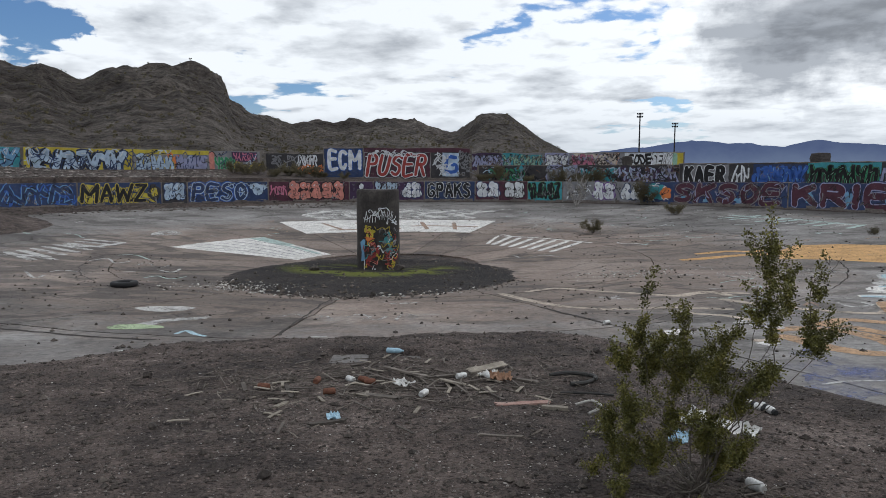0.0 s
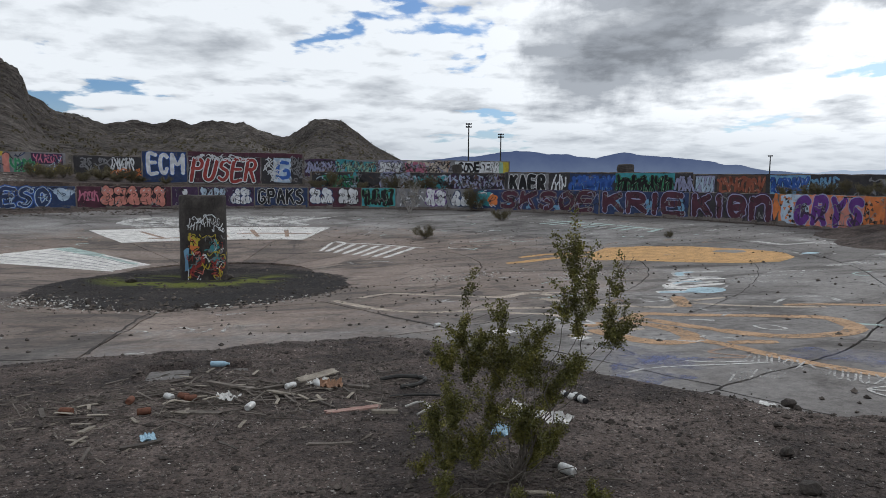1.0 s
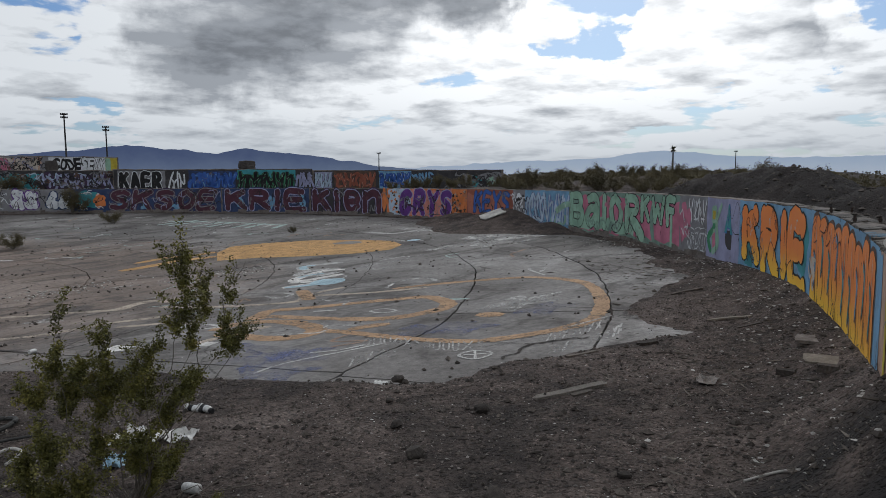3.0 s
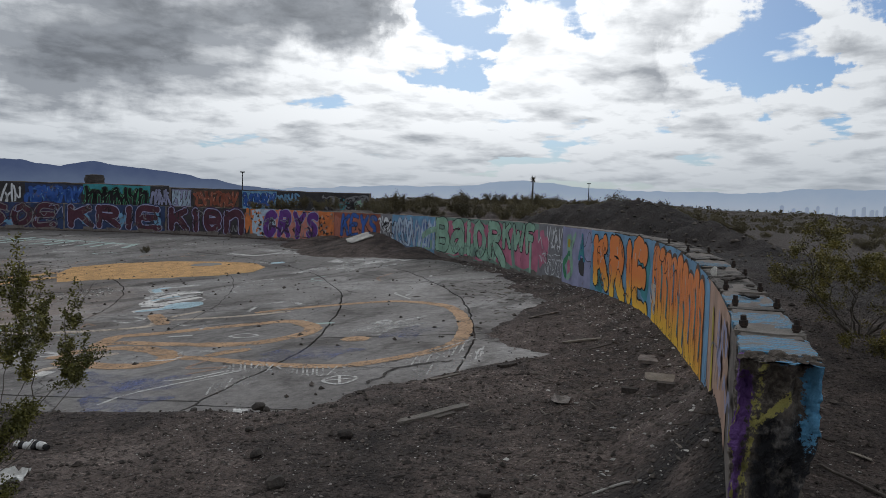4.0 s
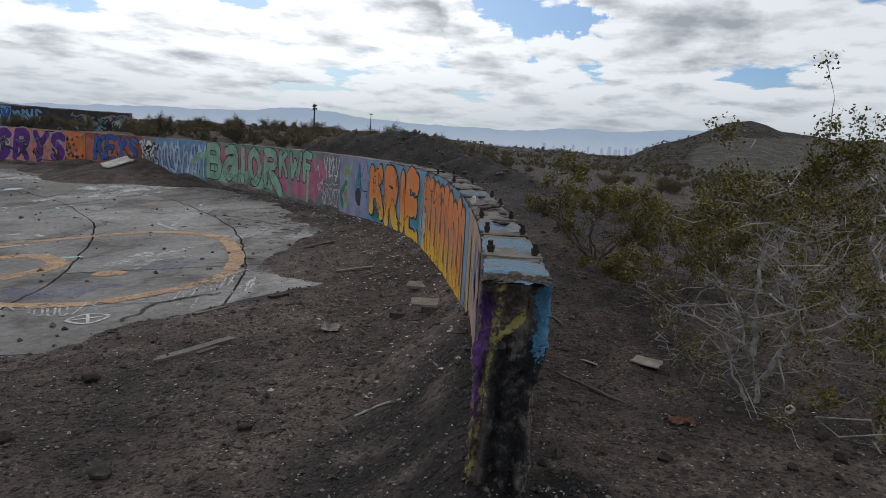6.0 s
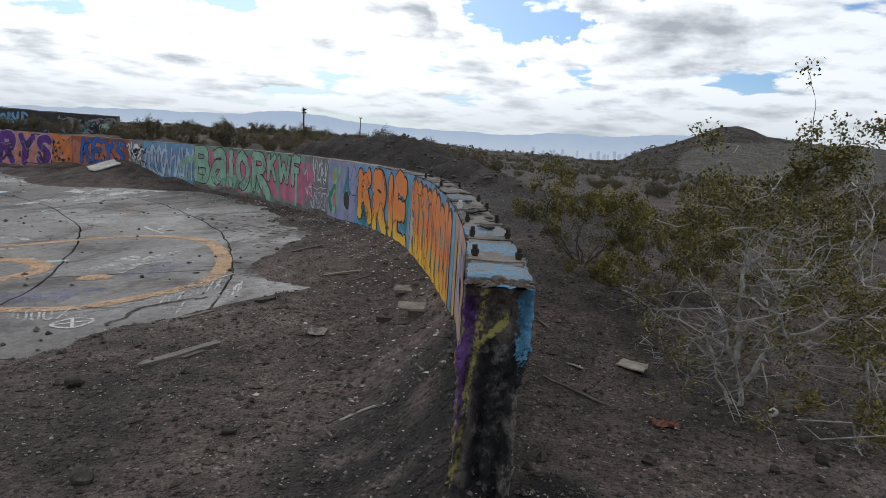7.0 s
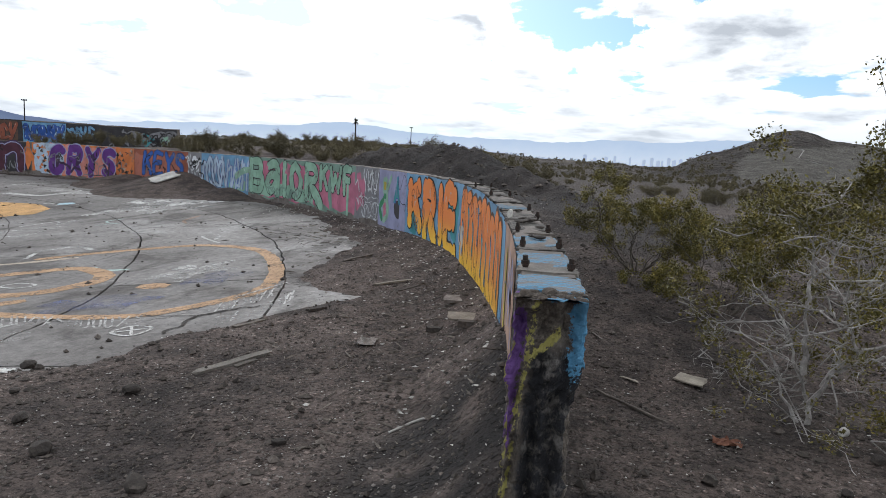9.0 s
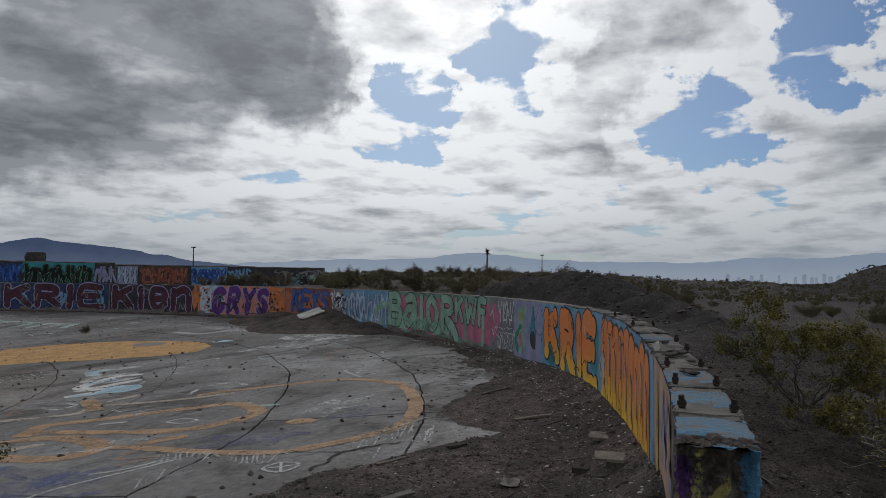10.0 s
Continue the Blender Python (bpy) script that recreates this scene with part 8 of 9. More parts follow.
def far_city():
    rng = random.Random(6)
    for az in (82.6, 83.4, 84.3, 85.0, 87.3, 87.9, 88.4, 88.7, 89.2, 89.6, 90.1, 91.0, 86.2):
        x, y = polar(az, 4250)
        h, w = rng.uniform(18, 40), rng.uniform(11, 24)
        bm = bmesh.new()
        cube(bm, (0, 0, h / 2 - 15), (w, 14, h + 30), 0)
        cube(bm, (rng.uniform(-3, 3), 0, h + 2), (w * 0.55, 10, 5), 0)
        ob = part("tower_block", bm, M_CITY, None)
        ob.matrix_basis = pose(x, y, 10 + rng.uniform(-2, 2), 0, 0, -az)
        tagged(ob, "pale hazy tower block on the far skyline", "building", "far skyline")


far_city()
M_BLOCK = material("dark_stone_block", [(0.03, 0.027, 0.026), (0.06, 0.053, 0.05), (0.10, 0.09, 0.085)], 1.5, 12.0, 0.95, 0.6, 0.03)


def wall_block(az, d, w, h, z0, label):
    bm = bmesh.new()
    bmesh.ops.create_cube(bm, size=1.0)
    bmesh.ops.subdivide_edges(bm, edges=bm.edges[:], cuts=4, use_grid_fill=True)
    for v in bm.verts:
        p = v.co.normalized() * 0.62
        v.co = v.co.lerp(p, 0.35) + Vector((noise.noise(v.co * 3 + Vector((az, 0, 0))), noise.noise(v.co * 3 + Vector((0, az, 0))), noise.noise(v.co * 3))) * 0.06
        v.co = (v.co.x * w, v.co.y * w * 0.7, (v.co.z + 0.48) * h)
    x, y = polar(az, d)
    ob = part("concrete_block", bm, M_BLOCK, None)
    ob.matrix_basis = pose(x, y, z0, 0, 0, -az)
    tagged(ob, "dark weathered concrete block resting on the terrace wall", "block", "blocks on the terrace wall")


wall_block(28.8, 54.1, 1.2, 0.66, 1.30, "")
wall_block(14.9, 55.4, 0.75, 0.7, 1.22, "")

# ---- loose things on the floor and the dirt ----
M_WOOD = material("weathered_wood", [(0.055, 0.046, 0.039), (0.10, 0.085, 0.073), (0.18, 0.158, 0.138)], 6.0, 70.0, 0.9, 0.5, 0.004, rand=0.35, grain=0.3)
M_PALEWOOD = material("pale_split_wood", [(0.15, 0.13, 0.105), (0.24, 0.21, 0.172), (0.34, 0.305, 0.255)], 6.0, 60.0, 0.9, 0.4, 0.004, rand=0.2)
M_GRAIN = material("grained_split_wood", [(0.07, 0.058, 0.046), (0.15, 0.122, 0.094), (0.25, 0.205, 0.155), (0.33, 0.28, 0.215)], 1.6, 20.0, 0.9, 0.6, 0.004, stretch=(3, 26, 10), grain=0.45)
M_PINKWOOD = material("faded_red_board", [(0.22, 0.12, 0.10), (0.30, 0.19, 0.16), (0.34, 0.27, 0.23)], 5.0, 50.0, 0.9, 0.4, 0.003)
M_STONE = material("dark_stone", [(0.044, 0.037, 0.033), (0.080, 0.067, 0.058), (0.14, 0.118, 0.104)], 9.0, 60.0, 0.95, 0.6, 0.01, rand=0.2, grain=0.3, island=0.45)
M_SPLINTER = material("wood_splinter", [(0.05, 0.042, 0.035), (0.10, 0.085, 0.072), (0.19, 0.165, 0.14)], 5.0, 60.0, 0.9, 0.3, 0.003, island=0.7)
M_PEBBLE = material("grey_pebble", [(0.09, 0.077, 0.068), (0.15, 0.132, 0.12), (0.23, 0.21, 0.195)], 9.0, 60.0, 0.95, 0.4, 0.004, grain=0.3, island=0.6)
M_ROCK = material("dark_rock", [(0.026, 0.022, 0.020), (0.050, 0.042, 0.037), (0.092, 0.078, 0.069)], 9.0, 60.0, 0.95, 0.7, 0.01, rand=0.25, grain=0.35)
M_CHIP = material("pale_chip", [(0.22, 0.21, 0.195), (0.36, 0.345, 0.32), (0.50, 0.48, 0.45)], 3.0, 60.0, 0.9, 0.3, 0.003, island=0.4)
M_TIN = material("dented_white_tin", [(0.38, 0.37, 0.36), (0.52, 0.52, 0.51), (0.64, 0.64, 0.63)], 9.0, 60.0, 0.45, 0.2, 0.002, metal=0.35)
M_RUSTTIN = material("rusty_tin", [(0.09, 0.035, 0.022), (0.15, 0.065, 0.042), (0.21, 0.11, 0.075)], 12.0, 80.0, 0.85, 0.4, 0.003, metal=0.2)
M_RUBBER = material("black_rubber", [(0.010, 0.010, 0.011), (0.022, 0.022, 0.023)], 6.0, 40.0, 0.75, 0.3, 0.004)
M_CLOTH = material("dirty_white_plastic", [(0.42, 0.41, 0.39), (0.58, 0.57, 0.55), (0.68, 0.68, 0.66)], 7.0, 40.0, 0.7, 0.4, 0.006)
M_BLUEPL = material("pale_blue_plastic", [(0.24, 0.38, 0.48), (0.36, 0.50, 0.58)], 9.0, 40.0, 0.5, 0.2, 0.003)
M_BAG = material("brown_paper", [(0.20, 0.11, 0.07), (0.29, 0.17, 0.11), (0.36, 0.24, 0.17)], 8.0, 40.0, 0.85, 0.5, 0.006)
M_HOSE = material("black_hose", [(0.02, 0.02, 0.02), (0.05, 0.048, 0.045)], 9.0, 60.0, 0.7, 0.2, 0.003)


def surf_z(x, y):
    """The top of what lies at a spot: dirt, or a bare slab."""
    r = math.hypot(x - CX, y - CY)
    z = ground_z(x, y)
    return max(z, float(cone(r))) if r < RAD else z


def rest(ob, x, y, rz, lift=0.0, rx=0.0, ry=0.0):
    ob.matrix_basis = pose(x, y, surf_z(x, y) + lift, rx, ry, rz)
    return ob


def stick_mesh(length, r, seed):
    b = Bush(seed)
    rng = b.rng
    n = 6
    pts = [Vector((length * (i / n - 0.5), rng.gauss(0, length * 0.006), rng.gauss(0, length * 0.004))) for i in range(n + 1)]
    b.tube(pts, r, r * rng.uniform(0.5, 0.9), 6)
    k = len(b.v)
    b.f += [tuple(range(6))[::-1], tuple(range(k - 6, k))]
    return mesh_of("stick", b.v, b.f, M_WOOD)


def board_mesh(length, w, t, mat, seed):
    """A plank with splintered ends."""
    rng = random.Random(seed)
    n, m = 8, 4
    verts, faces = [], []
    for side in (1, -1):
        for i in range(n + 1):
            for j in range(m + 1):
                x = length * (i / n - 0.5) + (rng.uniform(-0.06, 0.06) * length if i in (0, n) else 0)
                verts.append((x, w * (j / m - 0.5) + rng.uniform(-1, 1) * min(0.004, w * 0.05), side * t / 2 + min(0.004, length * 0.006) * math.sin(i * 0.7 + seed)))
    k = (n + 1) * (m + 1)
    for i in range(n):
        for j in range(m):
            p = i * (m + 1) + j
            faces.append((p, p + m + 1, p + m + 2, p + 1))
            faces.append((k + p, k + p + 1, k + p + m + 2, k + p + m + 1))
    rim = [j for j in range(m + 1)] + [i * (m + 1) + m for i in range(1, n + 1)] + [n * (m + 1) + j for j in range(m - 1, -1, -1)] + [i * (m + 1) for i in range(n - 1, 0, -1)]
    for q in range(len(rim)):
        a, b = rim[q], rim[(q + 1) % len(rim)]
        faces.append((a, b, k + b, k + a))
    return mesh_of("plank", verts, faces, mat)


def plank(x0, y0, x1, y1, w, t, mat, label, seed=1, lift=None, tilt=0.0, category="plank", level=False):
    length, rz = math.hypot(x1 - x0, y1 - y0), math.degrees(math.atan2(y1 - y0, x1 - x0))
    z0, z1 = surf_z(x0, y0), surf_z(x1, y1)
    ob = tagged(new("plank", board_mesh(length, w, t, mat, seed)), label, category)
    ry = 0.0 if level else -math.degrees(math.atan2(z1 - z0, length))
    mid = max((z0 + z1) / 2, surf_z((x0 + x1) / 2, (y0 + y1) / 2) - 0.01)
    ob.matrix_basis = pose((x0 + x1) / 2, (y0 + y1) / 2, mid + t / 2 + (lift or 0), 0, 0, rz) @ pose(0, 0, 0, tilt, ry, 0)
    return ob


def spin(profile, n=20, mat=None, name="can"):
    verts, faces = [], []
    for r, z in profile:
        for i in range(n):
            a = 2 * math.pi * i / n
            verts.append((r * math.cos(a), r * math.sin(a), z))
    for j in range(len(profile) - 1):
        for i in range(n):
            faces.append((j * n + i, j * n + (i + 1) % n, (j + 1) * n + (i + 1) % n, (j + 1) * n + i))
    faces += [tuple(range(n))[::-1], tuple(range((len(profile) - 1) * n, len(profile) * n))]
    me = mesh_of(name, verts, faces, mat, False)
    return me


CAN = [(0.024, 0), (0.032, 0.008), (0.033, 0.02), (0.033, 0.10), (0.031, 0.108), (0.026, 0.116), (0.027, 0.12), (0.022, 0.119)]


def tin_can(x, y, rz, mat, label, dent=0.004, seed=0):
    me = spin(CAN, 20, mat, "tin_can")
    rng = random.Random(seed)
    ph = rng.uniform(0, 6)
    for v in me.vertices:
        k = 1 - dent * 40 * max(0, math.cos(math.atan2(v.co.y, v.co.x) - ph)) * math.exp(-((v.co.z - 0.06) / 0.025) ** 2)
        v.co.x, v.co.y = v.co.x * k, v.co.y * k
    ob = tagged(new("tin_can", me), label, "can", "littered cans")
    ob.matrix_basis = pose(x, y, surf_z(x, y) + 0.032, 0, 0, rz) @ pose(0, 0, 0, 90, 0, rng.uniform(0, 90))
    return ob


def spray_can(x, y, rz):
    ob = tagged(new("spray_can"), "white spray paint can with a dark cap lying on dirt", "spray can", "littered cans")
    ob.matrix_basis = pose(x, y, surf_z(x, y) + 0.033, 0, 0, rz) @ pose(0, 0, 0, 90, 0, 0)
    part("body", spin([(0.028, 0), (0.033, 0.004), (0.033, 0.145), (0.030, 0.152), (0.018, 0.168), (0.012, 0.172)], 20, M_TIN, "body"), None, ob)
    part("band", spin([(0.0332, 0.05), (0.0337, 0.051), (0.0337, 0.095), (0.0332, 0.096)], 20, M_RUBBER, "band"), None, ob)
    part("cap", spin([(0.022, 0.166), (0.024, 0.168), (0.024, 0.20), (0.020, 0.205)], 16, M_RUBBER, "cap"), None, ob)


def lump(w, h, mat, seed, name, rough=0.25):
    bm = bmesh.new()
    bmesh.ops.create_icosphere(bm, subdivisions=2, radius=0.5)
    rng = random.Random(seed)
    cuts = [(Vector((rng.gauss(0, 1), rng.gauss(0, 1), rng.gauss(0, 1))).normalized(), rng.uniform(0.26, 0.40)) for _ in range(7)]
    for v in bm.verts:
        for way, far in cuts:
            over = v.co.dot(way) - far
            if over > 0:
                v.co -= way * over
    for v in bm.verts:
        k = 1 + rough * noise.noise(v.co * 2.2 + Vector((seed * 3.1, 0, 0))) + rough * 0.5 * noise.noise(v.co * 5 + Vector((0, seed, 0)))
        v.co *= k
        v.co = (v.co.x * w, v.co.y * w * 0.75, v.co.z * h)
    me = bpy.data.meshes.new(name)
    bm.to_mesh(me)
    bm.free()
    me.materials.append(mat)
    return me


def rock(x, y, w, h, seed, label="dark loose stone lying on the dirt", mat=None):
    ob = tagged(new("stone", lump(w * 0.8, h * 0.85, mat or M_ROCK, seed, "stone")), label, "stone", "loose stones")
    return rest(ob, x, y, seed * 47 % 360, h * 0.3)


def scrap(x, y, w, mat, label, seed, name="crumpled_sheet", category="litter", h=0.06):
    """A crumpled sheet."""
    n = 9
    rng = random.Random(seed)
    verts = []
    for i in range(n):
        for j in range(n):
            p = Vector((i / (n - 1) - 0.5, j / (n - 1) - 0.5, 0))
            z = abs(noise.noise(p * 5 + Vector((seed, 0, 0)))) * h + rng.uniform(0, 0.006)
            verts.append((p.x * w * (1 + 0.2 * noise.noise(p * 3 + Vector((0, seed, 0)))), p.y * w * 0.7, z + 0.004))
    faces = [(i * n + j, (i + 1) * n + j, (i + 1) * n + j + 1, i * n + j + 1) for i in range(n - 1) for j in range(n - 1)]
    me = mesh_of(name, verts, faces, mat)
    ob = tagged(new(name, me), label, category)
    md = ob.modifiers.new("thickness", "SOLIDIFY")
    md.thickness = 0.003
    return rest(ob, x, y, rng.uniform(0, 360))


def hose(points, r, label, mat, name="hose", category="hose"):
    b = Bush(1)
    pts = [Vector((x, y, surf_z(x, y) + r + dz)) for x, y, dz in points]
    fine = []
    for i in range(len(pts) - 1):
        a = pts[max(0, i - 1)]
        p, q = pts[i], pts[i + 1]
        d = pts[min(len(pts) - 1, i + 2)]
        for s in range(6):
            t = s / 6
            fine.append(0.5 * (2 * p + (q - a) * t + (2 * a - 5 * p + 4 * q - d) * t * t + (3 * p - a - 3 * q + d) * t ** 3))
    fine.append(pts[-1])
    b.tube(fine, r, r, 8)
    k = len(b.v)
    b.f += [tuple(range(8))[::-1], tuple(range(k - 8, k))]
    return tagged(new(name, mesh_of(name, b.v, b.f, mat)), label, category)


build_coping()


# litter heap
def litter():
    rng = random.Random(12)
    kinds = [stick_mesh(l, r, i) for i, (l, r) in enumerate(((0.22, 0.004), (0.34, 0.006), (0.14, 0.003), (0.46, 0.006)))] + [board_mesh(0.26, 0.022, 0.008, M_WOOD, 61), board_mesh(0.17, 0.03, 0.007, M_PALEWOOD, 62)]
    for i in range(210):
        if i < 165:
            x, y = rng.gauss(-0.45, 0.85), rng.gauss(6.75, 0.55)
        else:
            x, y = rng.uniform(-2.6, 1.6), rng.uniform(4.6, 8.2)
        ob = tagged(new("stick", kinds[i % 6]), "grey brown splintered stick in a litter heap", "stick", "sticks in the litter")
        rest(ob, x, y, rng.uniform(-90, 90), 0.012 + 0.02 * rng.random(), 0, rng.uniform(-3, 3))
    for i, (x0, y0, dx, dy) in enumerate(((-1.5, 6.95, 0.75, 0.1), (-0.9, 7.25, 0.6, -0.22), (-0.2, 6.55, 0.7, 0.08), (0.1, 6.75, 0.55, 0.25), (-0.55, 6.95, 0.5, -0.3), (-1.75, 6.35, 0.4, 0.05), (0.35, 6.45, 0.42, -0.12), (-0.15, 7.45, 0.65, 0.05), (-1.1, 7.6, 0.55, 0.12))):
        plank(x0, y0, x0 + dx * (0.75 - 0.05 * i), y0 + dy * 1.6 - 0.10 * (i % 4), 0.022 + 0.006 * (i % 3), 0.012, M_STONE, "long dark splintered lath in the litter heap", 70 + i, 0.012)
    plank(-1.13, 5.32, -0.84, 5.43, 0.045, 0.018, M_WOOD, "short grey split plank on dirt", 2)
    plank(0.46, 5.92, 0.93, 5.95, 0.075, 0.018, M_PINKWOOD, "faded reddish broken board on dirt", 3)
    plank(0.85, 5.77, 1.07, 5.74, 0.05, 0.03, M_PALEWOOD, "pale short broken board on dirt", 4)
    plank(-1.62, 6.62, -1.48, 6.25, 0.05, 0.02, M_WOOD, "grey split plank on dirt", 5)
    plank(-2.12, 6.8, -2.0, 6.5, 0.045, 0.02, M_WOOD, "grey split plank on dirt", 6)
    plank(-1.55, 5.9, -1.5, 6.1, 0.05, 0.016, M_PALEWOOD, "small pale wood chip on dirt", 7)
    plank(0.25, 7.15, 0.65, 7.5, 0.10, 0.015, M_PALEWOOD, "splintered pale crate board", 8, 0.04, 14)
    plank(-0.05, 6.85, 0.18, 6.6, 0.08, 0.015, M_PALEWOOD, "splintered pale crate board", 9, 0.03, -10)
    plank(0.5, 7.0, 0.95, 6.75, 0.05, 0.02, M_WOOD, "long grey split plank on dirt", 10)
    plank(-0.3, 7.0, 0.45, 7.2, 0.05, 0.025, M_WOOD, "long grey split plank on dirt", 11, 0.01)
    plank(-0.85, 6.3, -0.45, 6.15, 0.07, 0.02, M_WOOD, "grey split plank on dirt", 13)
    plank(-0.7, 7.4, -0.2, 7.0, 0.05, 0.02, M_WOOD, "grey split plank on dirt", 14, 0.02)
    plank(0.25, 5.05, 0.6, 5.02, 0.03, 0.014, M_WOOD, "thin grey lath on dirt", 15)
    for x, y, rz, mat in ((-0.24, 6.20, 80, M_TIN), (0.11, 6.96, 75, M_TIN), (0.42, 7.01, 30, M_TIN), (-1.05, 6.95, 10, M_TIN)):
        tin_can(x, y, rz, mat, "dented white drink can lying in litter", 0.004, int(x * 100))
    for x, y, rz in ((-0.92, 6.9, 60), (-0.85, 6.75, 20), (-1.2, 6.35, 40), (-1.35, 6.75, 100), (-1.9, 6.6, 20)):
        tin_can(x, y, rz, M_RUSTTIN, "crushed rusty brown can in litter", 0.008, int(y * 50))
    scrap(0.57, 6.84, 0.22, M_BAG, "crumpled brown paper bag", 3, "paper_bag", "bag", 0.16)
    scrap(-0.96, 5.52, 0.16, M_BLUEPL, "crumpled pale blue plastic scrap", 4)
    scrap(-0.45, 6.75, 0.22, M_CLOTH, "crumpled grey white scrap", 6, h=0.1)
    scrap(0.45, 7.1, 0.2, M_CLOTH, "crumpled white scrap on boards", 7, h=0.1)
    ob = tagged(new("plastic_bottle", spin([(0.03, 0), (0.034, 0.01), (0.034, 0.14), (0.028, 0.17), (0.013, 0.2), (0.013, 0.22)], 18, M_BLUEPL, "plastic_bottle")), "pale blue plastic bottle lying on dirt", "bottle")
    ob.matrix_basis = pose(-0.76, 8.40, surf_z(-0.76, 8.4) + 0.034, 0, 0, 80) @ pose(0, 0, 0, 90, 0, 0)
    hose([(1.1, 7.0, 0), (1.3, 7.03, 0.01), (1.5, 6.98, 0), (1.55, 6.8, 0.02), (1.42, 6.66, 0), (1.25, 6.6, 0)], 0.022, "curved dark rubber hose offcut", M_HOSE)
    hose([(1.1, 6.35, 0), (1.35, 6.28, 0.01), (1.6, 6.25, 0)], 0.012, "thin grey stick like cable", M_HOSE, "cable", "cable")
    hose([(1.17, 5.9, 0), (1.3, 5.85, 0.05), (1.35, 5.7, 0.04), (1.22, 5.6, 0)], 0.012, "bent pale wire offcut", M_CHIP, "wire", "wire")
    spray_can(2.70, 5.86, 20)
    spray_can(2.78, 5.76, 8)
    scrap(2.02, 5.35, 0.30, M_CLOTH, "crumpled white plastic bag behind the bush", 9, "plastic_bag", "bag", 0.14)
    scrap(2.27, 5.1, 0.32, M_CLOTH, "torn white plastic bag on dirt", 10, "plastic_bag", "bag", 0.12)
    scrap(1.75, 4.9, 0.2, M_BLUEPL, "pale blue plastic scrap", 14, h=0.1)
    tin_can(1.90, 3.85, 140, M_TIN, "dented white tin at the bush's foot", 0.006, 5)
    plank(1.75, 3.25, 2.1, 3.3, 0.10, 0.02, M_PALEWOOD, "pale broken board near the bush", 21)
    for i in range(9):
        ob = tagged(new("stick", kinds[i % 6]), "grey fallen branch beside the bush", "stick", "sticks in the litter")
        rest(ob, 1.5 + rng.uniform(-0.6, 0.7), 3.5 + rng.uniform(-0.4, 0.4), rng.uniform(0, 180), 0.02)
    # beside the wall
    plank(4.71, 3.41, 5.36, 3.13, 0.085, 0.025, M_TIMBER, "long grey weathered board lying on dirt", 22)
    plank(4.95, 3.2, 5.15, 3.12, 0.05, 0.02, M_WOOD, "short grey board piece on dirt", 23)
    plank(6.20, 1.73, 6.30, 1.33, 0.20, 0.018, M_PALEWOOD, "pale plywood offcut by the wall", 24, 0.0, 6, "plank", True)
    plank(6.28, 1.98, 6.32, 1.84, 0.07, 0.05, M_ROCK, "dark burnt wood block", 25, 0.0, 0.0, "plank", True)
    plank(5.95, 1.56, 5.99, 1.42, 0.08, 0.06, M_STONE, "grey wood block by the wall", 26, 0.0, 0.0, "plank", True)
    plank(7.02, 3.72, 7.22, 3.60, 0.07, 0.03, M_ROCK, "dark burnt stick on dirt", 27)
    plank(6.1, 4.05, 6.5, 3.95, 0.05, 0.02, M_WOOD, "grey stick on dirt", 28)
    plank(8.28, 3.10, 8.46, 2.88, 0.03, 0.015, M_WOOD, "grey lath on dirt", 29)
    plank(8.6, 3.6, 8.9, 3.2, 0.06, 0.02, M_PALEWOOD, "pale lath on dirt", 30)
    plank(10.3, 4.95, 10.9, 4.72, 0.05, 0.022, M_STONE, "long dark stick by the dirt's edge", 31)
    plank(2.46, 0.385, 2.42, 0.625, 0.17, 0.02, M_GRAIN, "splintered pale board end with dark grain on dirt", 32)
    plank(7.26, 2.14, 7.36, 1.86, 0.30, 0.03, M_PEBBLE, "pale cracked concrete slab fragment by the wall", 51, -0.020, 0.0, "slab", True)
    scrap(5.88, 2.42, 0.24, M_PEBBLE, "torn grey white plaster scrap", 15, h=0.05)
    hose([(3.95, 1.35, 0), (4.08, 1.22, 0.01), (4.02, 1.08, 0)], 0.008, "short bleached curved twig", M_CHIP, "twig", "stick")
    # outside the wall
    plank(6.17, -0.33, 6.11, -0.55, 0.30, 0.012, M_PALEWOOD, "pale flat board offcut outside the wall", 33)
    rock(5.38, -1.41, 0.12, 0.09, 3, "pale stone beside the shrub", M_CHIP)
    scrap(4.77, -0.63, 0.16, M_RUSTTIN, "rusty red tin scrap", 16, "tin_scrap", "litter", 0.05)
    ob = tagged(new("stick", stick_mesh(0.75, 0.014, 44)), "long dark fallen branch outside the wall", "stick")
    rest(ob, 5.30, -0.01, 49, 0.014)
    for x, y, rz in ((6.6, 0.4, 30), (6.0, 0.6, -20), (7.4, -0.2, 70), (5.9, 0.05, 60)):
        rest(tagged(new("stick", kinds[int(x * 7) % 6]), "bleached twig outside the wall", "stick", "sticks in the litter"), x, y, rz, 0.012)
    # slab leaning on the pile by the wall
    ob = tagged(new("plasterboard_sheet", board_mesh(0.95, 0.62, 0.04, M_CHIP, 41)), "broken white board lying on the dirt pile", "board")
    e = 0.35
    sx, sy = 20.15, 17.38
    up = Vector((surf_z(sx - e, sy) - surf_z(sx + e, sy), surf_z(sx, sy - e) - surf_z(sx, sy + e), 2 * e)).normalized()
    ax = Vector((0.86, -0.42, 0.30))
    ax = (ax - up * ax.dot(up)).normalized()
    ay = up.cross(ax)
    ob.matrix_basis = Matrix.Translation((sx, sy, surf_z(sx, sy) + 0.05)) @ Matrix((ax, ay, up)).transposed().to_4x4()
    # tyre
    n, m = 40, 12
    verts, faces = [], []
